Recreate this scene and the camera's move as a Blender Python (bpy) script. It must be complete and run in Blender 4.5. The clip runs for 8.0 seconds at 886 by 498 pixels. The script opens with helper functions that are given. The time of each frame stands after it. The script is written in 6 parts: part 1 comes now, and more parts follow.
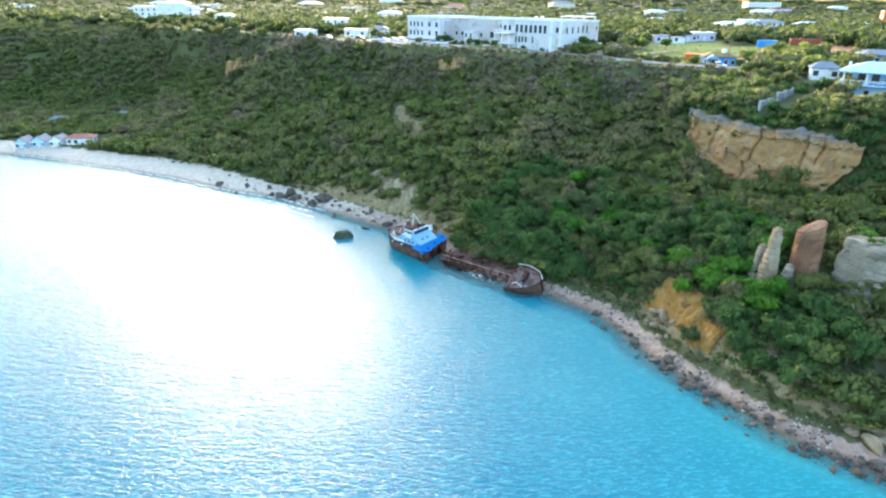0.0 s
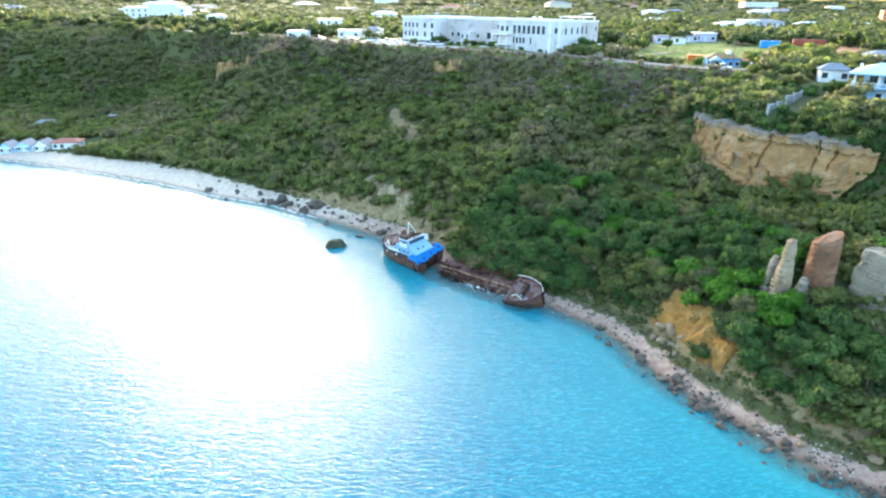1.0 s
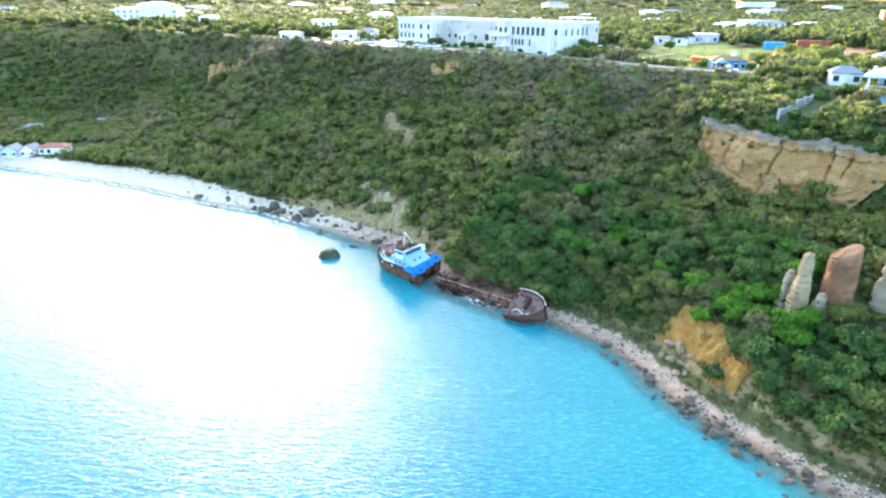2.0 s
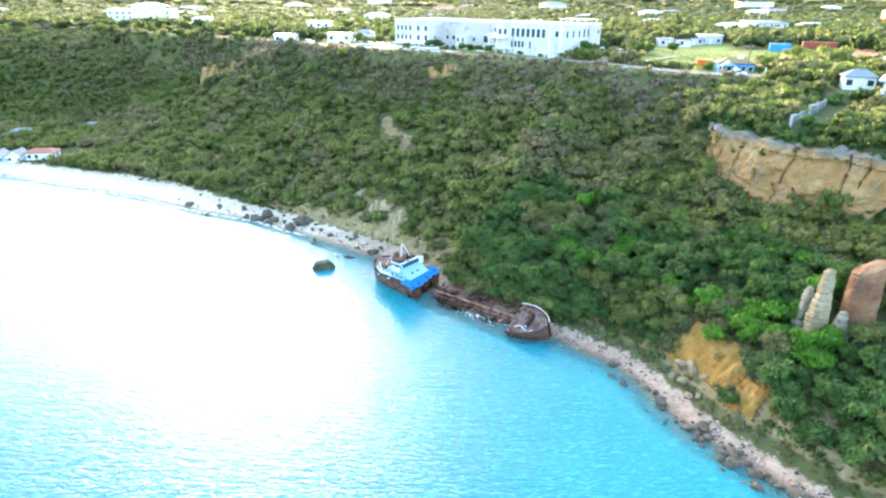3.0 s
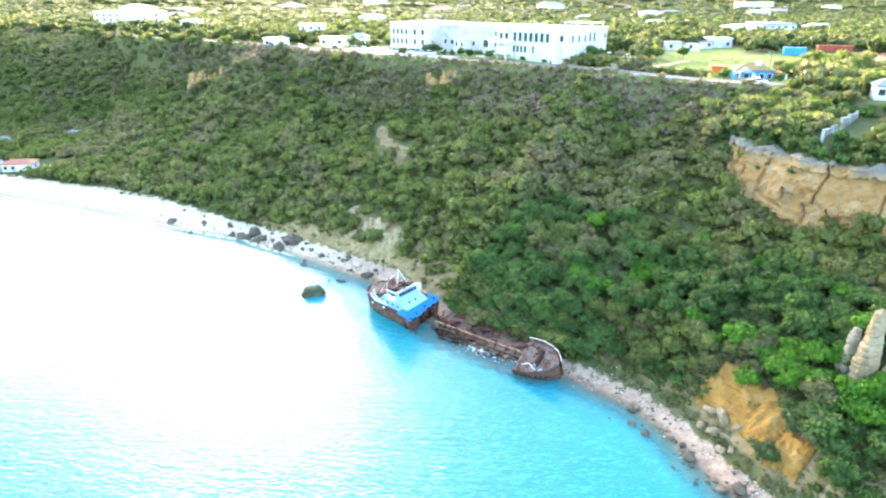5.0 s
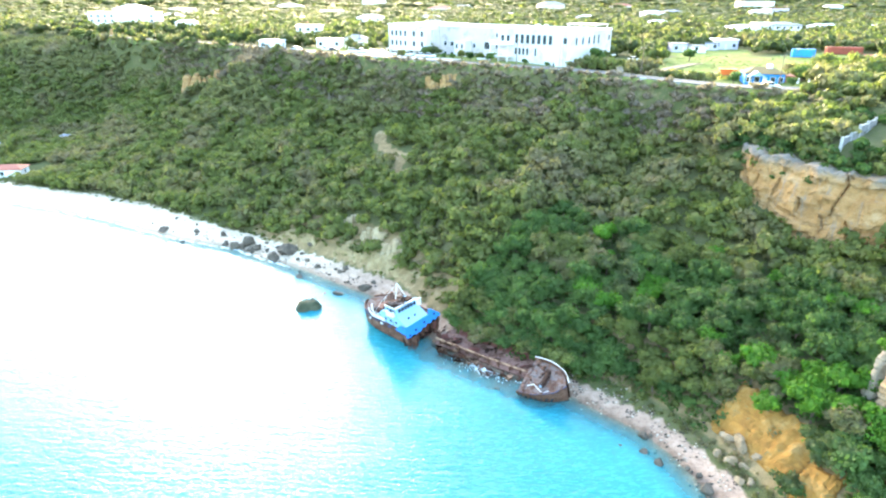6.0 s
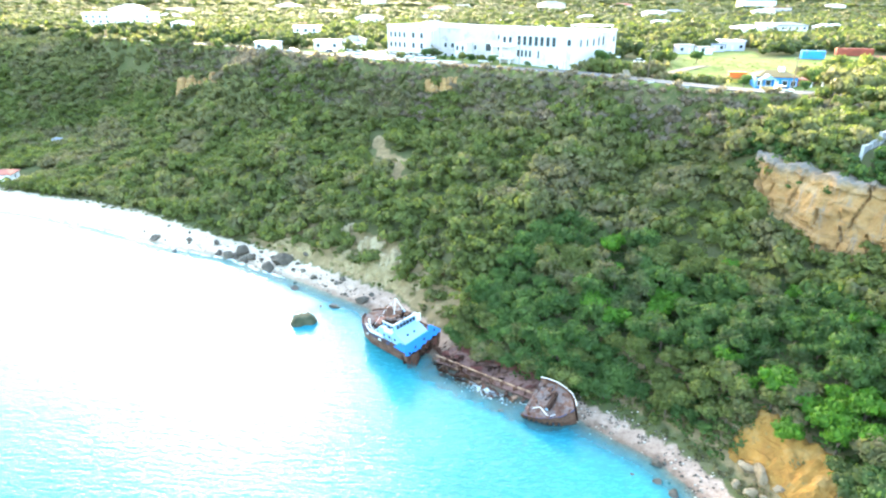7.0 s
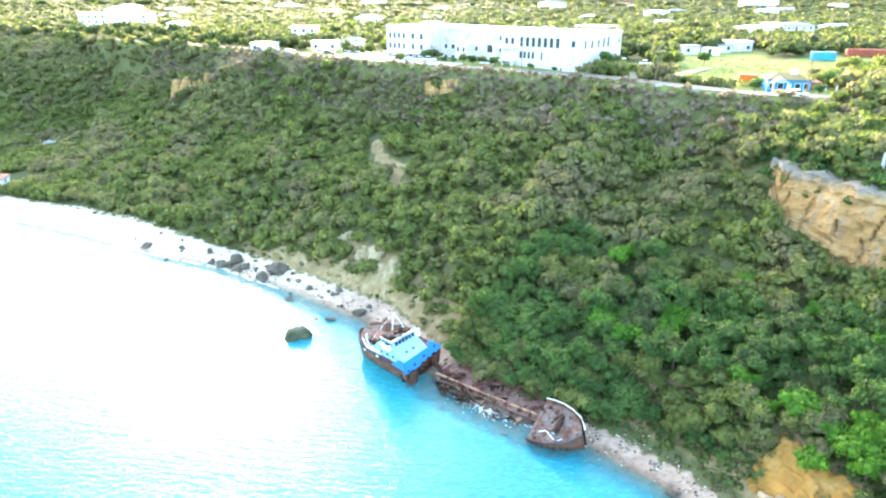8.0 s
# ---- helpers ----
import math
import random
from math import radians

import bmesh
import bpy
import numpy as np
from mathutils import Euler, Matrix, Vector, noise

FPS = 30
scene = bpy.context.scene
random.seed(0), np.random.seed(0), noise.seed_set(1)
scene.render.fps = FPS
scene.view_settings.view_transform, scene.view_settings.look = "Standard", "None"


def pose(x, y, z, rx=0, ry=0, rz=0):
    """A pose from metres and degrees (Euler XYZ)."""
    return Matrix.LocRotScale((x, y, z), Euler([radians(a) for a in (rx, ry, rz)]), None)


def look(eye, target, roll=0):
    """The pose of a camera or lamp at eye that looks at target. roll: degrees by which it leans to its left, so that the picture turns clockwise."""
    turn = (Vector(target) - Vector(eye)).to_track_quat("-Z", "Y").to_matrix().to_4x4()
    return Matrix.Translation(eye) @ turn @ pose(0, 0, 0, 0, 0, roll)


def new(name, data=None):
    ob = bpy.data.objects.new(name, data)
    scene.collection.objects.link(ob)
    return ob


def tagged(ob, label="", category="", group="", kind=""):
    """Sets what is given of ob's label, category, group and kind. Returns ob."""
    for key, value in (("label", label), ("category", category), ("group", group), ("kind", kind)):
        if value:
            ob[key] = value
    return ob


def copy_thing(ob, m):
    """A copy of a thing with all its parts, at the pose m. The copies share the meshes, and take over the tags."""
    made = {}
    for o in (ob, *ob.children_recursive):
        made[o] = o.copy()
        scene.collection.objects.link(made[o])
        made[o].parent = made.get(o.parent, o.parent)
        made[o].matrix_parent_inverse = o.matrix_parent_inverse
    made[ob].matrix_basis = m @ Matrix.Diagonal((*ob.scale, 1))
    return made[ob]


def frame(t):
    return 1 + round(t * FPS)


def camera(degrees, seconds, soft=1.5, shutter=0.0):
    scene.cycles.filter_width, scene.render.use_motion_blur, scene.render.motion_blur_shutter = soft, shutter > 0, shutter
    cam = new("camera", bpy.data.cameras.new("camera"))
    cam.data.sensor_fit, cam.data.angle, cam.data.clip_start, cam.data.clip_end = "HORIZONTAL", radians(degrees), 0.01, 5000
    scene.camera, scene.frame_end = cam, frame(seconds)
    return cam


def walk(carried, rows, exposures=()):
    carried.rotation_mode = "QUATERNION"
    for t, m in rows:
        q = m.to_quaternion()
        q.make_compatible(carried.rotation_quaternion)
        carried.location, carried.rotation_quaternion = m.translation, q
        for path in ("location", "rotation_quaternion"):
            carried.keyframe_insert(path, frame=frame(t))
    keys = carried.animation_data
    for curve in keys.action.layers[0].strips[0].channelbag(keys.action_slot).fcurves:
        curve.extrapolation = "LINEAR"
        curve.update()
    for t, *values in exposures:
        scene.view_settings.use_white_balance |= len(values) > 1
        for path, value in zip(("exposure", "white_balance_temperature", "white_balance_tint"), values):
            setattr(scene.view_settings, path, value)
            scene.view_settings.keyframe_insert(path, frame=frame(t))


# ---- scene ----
cam = camera(70.0, 8.0, soft=2.2)
PATH = [
    (0, (1.748, 0.256, 63.979), (0.076, 100.242, 24.134), 0.61),
    (0.5, (1.731, 3.682, 63.882), (0.357, 103.673, 24.077), 0.57),
    (1, (1.676, 7.105, 63.854), (0.577, 107.099, 24.083), 0.53),
    (1.5, (1.588, 10.520, 63.887), (0.741, 110.517, 24.143), 0.49),
    (2, (1.475, 13.925, 63.972), (0.856, 113.923, 24.249), 0.45),
    (2.5, (1.341, 17.317, 64.101), (0.926, 117.316, 24.392), 0.41),
    (3, (1.192, 20.693, 64.266), (0.959, 120.692, 24.565), 0.38),
    (3.5, (1.036, 24.049, 64.458), (0.960, 124.049, 24.758), 0.35),
    (4, (0.876, 27.383, 64.670), (0.935, 127.383, 24.964), 0.31),
    (4.5, (0.720, 30.691, 64.892), (0.890, 130.691, 25.174), 0.28),
    (5, (0.574, 33.971, 65.116), (0.830, 133.971, 25.380), 0.26),
    (5.5, (0.442, 37.220, 65.335), (0.762, 137.220, 25.574), 0.23),
    (6, (0.332, 40.435, 65.540), (0.692, 140.434, 25.747), 0.20),
    (6.5, (0.248, 43.612, 65.722), (0.626, 143.612, 25.891), 0.18),
    (7, (0.198, 46.749, 65.874), (0.568, 146.749, 25.998), 0.16),
    (7.5, (0.186, 49.843, 65.986), (0.527, 149.842, 26.059), 0.13),
    (8, (0.219, 52.890, 66.052), (0.506, 152.890, 26.066), 0.11),
]
walk(cam, [(t, look(eye, target, roll)) for t, eye, target, roll in PATH],
     [(0, 3.24, 6050, 6), (1.5, 3.57, 6150, 6), (3, 3.92, 6350, 6), (4.5, 4.15, 6500, 6), (6.5, 4.34, 6580, 6), (8, 4.43, 6620, 6)])

# ---- light: a low hazy sun behind the plateau, bright sky ----
SUN_AZ, SUN_EL = radians(-13), radians(8.5)      # azimuth from +y towards +x
world = bpy.data.worlds.new("sky")
scene.world = world
world.use_nodes = True
wn, wl = world.node_tree.nodes, world.node_tree.links
sky = wn.new("ShaderNodeTexSky")
sky.sky_type, sky.sun_disc = "NISHITA", False
sky.sun_elevation, sky.sun_rotation = SUN_EL, SUN_AZ
sky.air_density, sky.dust_density, sky.ozone_density, sky.altitude = 1.0, 3.5, 1.5, 50
wl.new(sky.outputs[0], wn["Background"].inputs[0])
wn["Background"].inputs[1].default_value = 0.15
sun = new("sun", bpy.data.lights.new("sun", "SUN"))
sun.data.energy, sun.data.angle, sun.data.color = 1.0, radians(28), (1.0, 0.89, 0.68)
sun.matrix_world = look((0, 0, 0), (-math.sin(SUN_AZ) * math.cos(SUN_EL), -math.cos(SUN_AZ) * math.cos(SUN_EL), -math.sin(SUN_EL)))


# ---- materials ----
def material(name, rough=0.8, metal=0.0, spec=0.3):
    m = bpy.data.materials.new(name)
    m.use_nodes = True
    b = m.node_tree.nodes["Principled BSDF"]
    b.inputs["Roughness"].default_value, b.inputs["Metallic"].default_value = rough, metal
    b.inputs["Specular IOR Level"].default_value = spec
    return m, m.node_tree.nodes, m.node_tree.links, b


def noise_tex(nodes, links, scale, detail=4, rough=0.6, vec=None, stretch=None, distort=0.0):
    n = nodes.new("ShaderNodeTexNoise")
    n.inputs["Scale"].default_value, n.inputs["Detail"].default_value, n.inputs["Roughness"].default_value = scale, detail, rough
    n.inputs["Distortion"].default_value = distort
    if vec is None:
        vec = nodes.new("ShaderNodeNewGeometry").outputs["Position"]
    if stretch:
        mp = nodes.new("ShaderNodeMapping")
        mp.inputs["Scale"].default_value = stretch[:3]
        if len(stretch) > 3:
            mp.vector_type = "TEXTURE"
            mp.inputs["Scale"].default_value = tuple(1 / v for v in stretch[:3])
            mp.inputs["Rotation"].default_value = (0, 0, stretch[3])
        links.new(vec, mp.inputs[0])
        vec = mp.outputs[0]
    links.new(vec, n.inputs["Vector"])
    return n.outputs["Fac"]


def ramp(nodes, links, fac, stops):
    r = nodes.new("ShaderNodeValToRGB")
    e = r.color_ramp.elements
    while len(e) < len(stops):
        e.new(0.5)
    for el, (p, c) in zip(e, stops):
        el.position, el.color = p, (*c, 1) if len(c) == 3 else c
    links.new(fac, r.inputs[0])
    return r.outputs[0]


def mixed(nodes, links, fac, a, b, how="MIX"):
    m = nodes.new("ShaderNodeMix")
    m.data_type, m.blend_type = "RGBA", how
    for sock, v in ((m.inputs["Factor"], fac), (m.inputs["A"], a), (m.inputs["B"], b)):
        if isinstance(v, bpy.types.NodeSocket):
            links.new(v, sock)
        else:
            sock.default_value = v if not isinstance(v, tuple) else (*v[:3], 1)
    return m.outputs["Result"]


def span(nodes, links, v, lo, hi):
    r = nodes.new("ShaderNodeMapRange")
    r.inputs["From Min"].default_value, r.inputs["From Max"].default_value = lo, hi
    links.new(v, r.inputs["Value"])
    return r.outputs[0]


def bump(nodes, links, b, height, strength, dist):
    n = nodes.new("ShaderNodeBump")
    n.inputs["Strength"].default_value, n.inputs["Distance"].default_value = strength, dist
    links.new(height, n.inputs["Height"])
    links.new(n.outputs[0], b.inputs["Normal"])
    return n


def plain(name, color, rough=0.7, metal=0.0, vary=0.25, scale=1.5, dirt=None, spec=0.3, coords=False):
    """Paint or plaster with mottling at two scales, and dirt in patches."""
    m, n, l, b = material(name, rough, metal, spec)
    v = n.new("ShaderNodeTexCoord").outputs["Object"] if coords else None
    dark = tuple(c * (1 - vary) for c in color)
    c = ramp(n, l, noise_tex(n, l, scale, 6, 0.65, v), [(0.3, dark), (0.7, color)])
    fine = noise_tex(n, l, scale * 9, 3, 0.6, v)
    c = mixed(n, l, span(n, l, fine, 0.3, 0.9), c, tuple(min(1, x * (1 + vary * 0.6)) for x in color))
    if dirt:
        c = mixed(n, l, span(n, l, noise_tex(n, l, scale * 0.6, 8, 0.7, v), 0.52, 0.66), c, dirt)
    l.new(c, b.inputs["Base Color"])
    bump(n, l, b, fine, 0.25, 0.02)
    return m


def leaf_material(name, low, high, dry, dry_amount=0.55):
    """Foliage: green that drifts over patches and from leaf to leaf, some light passing through."""
    m, n, l, b = material(name, 0.6, 0, 0.25)
    geo = n.new("ShaderNodeNewGeometry")
    wide = noise_tex(n, l, 0.16, 3, 0.6)
    c = ramp(n, l, wide, [(0.32, low), (0.68, high)])
    patch = span(n, l, noise_tex(n, l, 0.045, 5, 0.7), dry_amount, dry_amount + 0.12)
    c = mixed(n, l, patch, c, dry)
    c = mixed(n, l, geo.outputs["Random Per Island"], c, mixed(n, l, 0.18, c, (1.0, 0.95, 0.6), "OVERLAY"))
    hs = n.new("ShaderNodeHueSaturation")
    l.new(c, hs.inputs["Color"])
    l.new(span(n, l, noise_tex(n, l, 0.45, 2, 0.5), -0.5, 0.95), hs.inputs["Value"])
    l.new(hs.outputs[0], b.inputs["Base Color"])
    tr = n.new("ShaderNodeBsdfTranslucent")
    # light that passes through a leaf comes out stronger and yellower than what it throws back
    l.new(mixed(n, l, 1.0, hs.outputs[0], (1.4, 1.5, 0.95), "MULTIPLY"), tr.inputs["Color"])
    mx = n.new("ShaderNodeMixShader")
    mx.inputs[0].default_value = 0.5
    l.new(b.outputs[0], mx.inputs[1])
    l.new(tr.outputs[0], mx.inputs[2])
    l.new(mx.outputs[0], n["Material Output"].inputs["Surface"])
    return m


def rock_material(name, low, mid, high, layers=0.0, stain=(0.08, 0.07, 0.06)):
    """Rock, with bedding lines when layers is set."""
    m, n, l, b = material(name, 0.9, 0, 0.2)
    big = noise_tex(n, l, 0.35, 8, 0.65)
    c = ramp(n, l, big, [(0.3, low), (0.5, mid), (0.72, high)])
    grain = noise_tex(n, l, 2.6, 8, 0.7)
    h = grain
    if layers:
        bed = noise_tex(n, l, 1.0, 6, 0.65, stretch=(0.05, 0.05, layers))
        c = mixed(n, l, span(n, l, bed, 0.42, 0.62), c, tuple(x * 0.72 for x in mid))
        h = mixed(n, l, 0.5, grain, bed)
    c = mixed(n, l, span(n, l, noise_tex(n, l, 0.8, 9, 0.72), 0.56, 0.68), c, stain)
    c = mixed(n, l, span(n, l, grain, 0.62, 0.8), c, tuple(min(1, x * 1.25) for x in high))
    l.new(c, b.inputs["Base Color"])
    bump(n, l, b, h, 0.9, 0.25)
    return m


LEAF = leaf_material("foliage", (0.062, 0.124, 0.036), (0.142, 0.236, 0.07), (0.15, 0.155, 0.08))
LEAF_BRIGHT = leaf_material("foliage_bright", (0.07, 0.195, 0.02), (0.155, 0.33, 0.045), (0.12, 0.21, 0.06), 0.7)
# dry scrub, its colour also paled to stand in for haze
LEAF_DRY_HAZED = leaf_material("foliage_dry_hazed", (0.17, 0.175, 0.07), (0.275, 0.275, 0.13), (0.28, 0.24, 0.155), 0.5)
LEAF_TWIG = leaf_material("dry_twigs", (0.20, 0.175, 0.135), (0.30, 0.255, 0.205), (0.32, 0.25, 0.21), 0.4)
# olive scrub, lifted above plain leaf tone for haze over the hillside
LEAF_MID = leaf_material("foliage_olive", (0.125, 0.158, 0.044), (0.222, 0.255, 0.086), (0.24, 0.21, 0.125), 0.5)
LEAF_FAR = leaf_material("foliage_far", (0.07, 0.098, 0.036), (0.135, 0.165, 0.062), (0.18, 0.165, 0.09), 0.52)
BARK = plain("bark", (0.16, 0.12, 0.09), 0.9, vary=0.5, scale=4)
LIMESTONE = rock_material("limestone", (0.26, 0.15, 0.07), (0.44, 0.26, 0.11), (0.52, 0.37, 0.21), 1.1)
REDROCK = rock_material("red_rock", (0.15, 0.075, 0.045), (0.26, 0.125, 0.07), (0.36, 0.22, 0.14), 0.0)
CHALK = rock_material("pale_chalky_rock", (0.25, 0.185, 0.105), (0.38, 0.30, 0.185), (0.52, 0.435, 0.31), 0.0, (0.27, 0.21, 0.12))
GREYROCK = rock_material("grey_rock", (0.17, 0.14, 0.105), (0.29, 0.24, 0.18), (0.39, 0.34, 0.265), 1.0)
OCHRE = rock_material("ochre_earth", (0.22, 0.105, 0.028), (0.34, 0.172, 0.042), (0.42, 0.26, 0.10), 0.0, (0.20, 0.16, 0.07))
BOULDER = rock_material("boulder_stone", (0.05, 0.042, 0.036), (0.11, 0.09, 0.072), (0.19, 0.16, 0.13))
TANBOULDER = rock_material("tan_boulder_stone", (0.19, 0.135, 0.085), (0.32, 0.235, 0.15), (0.43, 0.34, 0.235))
MOSSROCK = rock_material("weedy_rock", (0.035, 0.04, 0.025), (0.07, 0.075, 0.045), (0.12, 0.12, 0.08))


def cliff_material():
    """Bedded tan limestone with grey weathering streaks that run down it and a grey cap rock."""
    m, n, l, b = material("cliff_limestone", 0.9, 0, 0.2)
    c = ramp(n, l, noise_tex(n, l, 0.22, 8, 0.65), [(0.3, (0.26, 0.145, 0.062)), (0.5, (0.40, 0.225, 0.092)), (0.7, (0.47, 0.325, 0.185))])
    bed = noise_tex(n, l, 1.0, 7, 0.7, stretch=(0.06, 0.06, 1.3), distort=0.6)
    c = mixed(n, l, span(n, l, bed, 0.54, 0.72), c, (0.30, 0.205, 0.125))
    streak = noise_tex(n, l, 1.0, 7, 0.7, stretch=(0.55, 0.55, 0.10))
    c = mixed(n, l, span(n, l, streak, 0.55, 0.70), c, (0.25, 0.205, 0.165))
    xyz = n.new("ShaderNodeSeparateXYZ")
    l.new(n.new("ShaderNodeNewGeometry").outputs["Position"], xyz.inputs[0])
    cap = n.new("ShaderNodeMath")
    cap.operation = "MULTIPLY_ADD"
    l.new(noise_tex(n, l, 0.3, 6, 0.7), cap.inputs[0])
    cap.inputs[1].default_value = 7.0
    l.new(xyz.outputs[2], cap.inputs[2])
    c = mixed(n, l, span(n, l, cap.outputs[0], 37.6, 39.6), c, (0.23, 0.20, 0.175))
    grain = noise_tex(n, l, 2.2, 8, 0.72)
    c = mixed(n, l, span(n, l, grain, 0.6, 0.8), c, (0.44, 0.35, 0.245))
    l.new(c, b.inputs["Base Color"])
    bump(n, l, b, mixed(n, l, 0.5, grain, bed), 1.0, 0.6)
    return m


CLIFFROCK = cliff_material()


def ground_material():
    m, n, l, b = material("earth", 0.95, 0, 0.1)
    geo = n.new("ShaderNodeNewGeometry")
    xyz = n.new("ShaderNodeSeparateXYZ")
    l.new(geo.outputs["Position"], xyz.inputs[0])
    g = ramp(n, l, noise_tex(n, l, 0.06, 6, 0.65), [(0.3, (0.07, 0.085, 0.035)), (0.55, (0.115, 0.115, 0.055)), (0.75, (0.19, 0.155, 0.095))])
    g = mixed(n, l, span(n, l, noise_tex(n, l, 1.3, 5, 0.7), 0.45, 0.7), g, (0.10, 0.11, 0.035))
    at = n.new("ShaderNodeAttribute")
    at.attribute_name = "cover"
    kinds = n.new("ShaderNodeSeparateColor")
    l.new(at.outputs["Color"], kinds.inputs[0])
    sand = ramp(n, l, noise_tex(n, l, 0.5, 7, 0.7), [(0.3, (0.50, 0.39, 0.30)), (0.7, (0.74, 0.62, 0.50))])
    shingle = ramp(n, l, noise_tex(n, l, 0.6, 7, 0.7), [(0.3, (0.26, 0.175, 0.13)), (0.5, (0.40, 0.28, 0.215)), (0.75, (0.54, 0.405, 0.325))])
    sand = mixed(n, l, at.outputs["Alpha"], sand, shingle)
    sand = mixed(n, l, span(n, l, noise_tex(n, l, 2.2, 6, 0.7), 0.55, 0.7), sand, (0.15, 0.12, 0.095))
    bank = ramp(n, l, noise_tex(n, l, 0.3, 7, 0.7), [(0.35, (0.19, 0.145, 0.075)), (0.55, (0.30, 0.215, 0.115)), (0.7, (0.42, 0.33, 0.215))])
    grass = ramp(n, l, noise_tex(n, l, 0.25, 7, 0.7), [(0.35, (0.10, 0.15, 0.03)), (0.6, (0.20, 0.22, 0.07)), (0.75, (0.34, 0.27, 0.15))])
    rough_edge = noise_tex(n, l, 0.7, 5, 0.7)
    def soft(k):
        s = n.new("ShaderNodeMath")
        s.operation = "MULTIPLY_ADD"
        l.new(rough_edge, s.inputs[0])
        s.inputs[1].default_value = 0.7
        l.new(kinds.outputs[k], s.inputs[2])
        return span(n, l, s.outputs[0], 0.75, 0.95)
    c = mixed(n, l, soft(2), g, grass)
    c = mixed(n, l, soft(1), c, bank)
    # sand and shingle that the swell keeps wet are darker
    wet = n.new("ShaderNodeMath")
    wet.operation = "MULTIPLY_ADD"
    l.new(noise_tex(n, l, 0.4, 4, 0.6), wet.inputs[0])
    wet.inputs[1].default_value = -0.5
    l.new(xyz.outputs[2], wet.inputs[2])
    sand = mixed(n, l, span(n, l, wet.outputs[0], 0.15, -0.15), sand, mixed(n, l, 1.0, sand, (0.6, 0.57, 0.55), "MULTIPLY"))
    c = mixed(n, l, soft(0), c, sand)
    l.new(c, b.inputs["Base Color"])
    bump(n, l, b, noise_tex(n, l, 1.1, 8, 0.75), 0.8, 0.4)
    return m


def water_material():
    """Turquoise sea: clear in the shallows, rippled, with gloss by Fresnel and some ripple sheen painted in."""
    m, n, l, b = material("sea_water", 0.06, 0, 0.28)
    b.inputs["IOR"].default_value = 1.33
    at = n.new("ShaderNodeAttribute")
    at.attribute_name = "depth"
    c = ramp(n, l, span(n, l, at.outputs["Fac"], 0.0, 9.0), [(0.0, (0.07, 0.27, 0.27)), (0.15, (0.025, 0.215, 0.25)), (0.5, (0.014, 0.165, 0.235)), (1.0, (0.005, 0.108, 0.188))])
    c = mixed(n, l, span(n, l, noise_tex(n, l, 0.02, 4, 0.6), 0.35, 0.8), c, (0.0, 0.12, 0.205))
    l.new(c, b.inputs["Base Color"])
    swell = noise_tex(n, l, 0.6, 3, 0.55, stretch=(0.42, 1.8, 1, -0.12), distort=0.7)
    chop = noise_tex(n, l, 1.25, 3, 0.6, stretch=(0.6, 1.6, 1, 0.12), distort=0.9)
    # sky sheen on the ripples, painted as paler turquoise where the chop is high
    painted_crest = mixed(n, l, span(n, l, chop, 0.48, 0.74), c, mixed(n, l, 0.75, c, (0.05, 0.36, 0.44)))
    l.new(painted_crest, b.inputs["Base Color"])
    first = bump(n, l, b, swell, 0.32, 0.42)
    second = bump(n, l, b, chop, 0.62, 0.2)
    l.new(first.outputs[0], second.inputs["Normal"])
    clear = n.new("ShaderNodeBsdfTransparent")
    clear.inputs[0].default_value = (0.82, 0.95, 0.94, 1)
    mx = n.new("ShaderNodeMixShader")
    l.new(span(n, l, at.outputs["Fac"], -0.05, 0.9), mx.inputs[0])
    l.new(clear.outputs[0], mx.inputs[1])
    l.new(b.outputs[0], mx.inputs[2])
    l.new(mx.outputs[0], n["Material Output"].inputs["Surface"])
    return m


# ---- the lie of the land ----
SHORE = [(-900, 330), (-400, 300), (-230, 272), (-192, 264), (-160, 253), (-133, 242), (-104, 229), (-78, 214), (-57, 205), (-35, 190), (-16, 176),
         (-6, 160), (5, 148), (14, 141), (23, 135), (33, 125), (37.2, 117), (41.4, 104), (47.6, 94.5), (54.6, 83.5), (64, 76), (84, 61), (130, 20), (300, -80), (900, -300)]
DISTS = [-60, -12, 0, 6, 9, 14, 25, 40, 52, 68, 80, 95, 108, 125, 155]
RISE = {
    -190: [-7, -2, 0, 1.6, 2.2, 2.6, 3, 3.5, 4, 4.5, 6, 16, 30, 40, 46],
    -150: [-7, -2, 0, 1.6, 2.2, 2.6, 3.2, 7, 10.5, 15.5, 21, 34, 46, 46, 46],
    -105: [-7, -2, 0, 1.6, 2.4, 4, 7.5, 12, 17, 28, 41, 46, 46, 46, 46],
    -62: [-7, -2, 0, 1.3, 2.5, 5.5, 10, 19.5, 22, 33, 45.5, 46, 46, 46, 46],
    -35: [-7, -2, 0, 1.3, 4.2, 7.4, 15.5, 22, 24.5, 37, 46, 46, 46, 46, 46],
    -14: [-7, -2, 0, 1.3, 4.4, 8, 17, 22.5, 29.5, 38, 44.5, 46, 46, 46, 46],
    5: [-7, -2, 0, 1.3, 4.0, 7.2, 13, 19.5, 23.5, 30, 36, 44, 45, 45.5, 46],
    25: [-7, -2, 0, 1.3, 4.0, 7.4, 11, 18, 25, 34, 39, 44, 45, 45.5, 46],
    38: [-7, -2, 0, 1.3, 4.0, 7.2, 12.5, 19.5, 22.5, 29, 34, 40, 44, 45, 46],
    60: [-7, -2, 0, 1.3, 3.4, 5.8, 10.5, 17.5, 21, 25, 30, 37, 42, 45, 46],
}
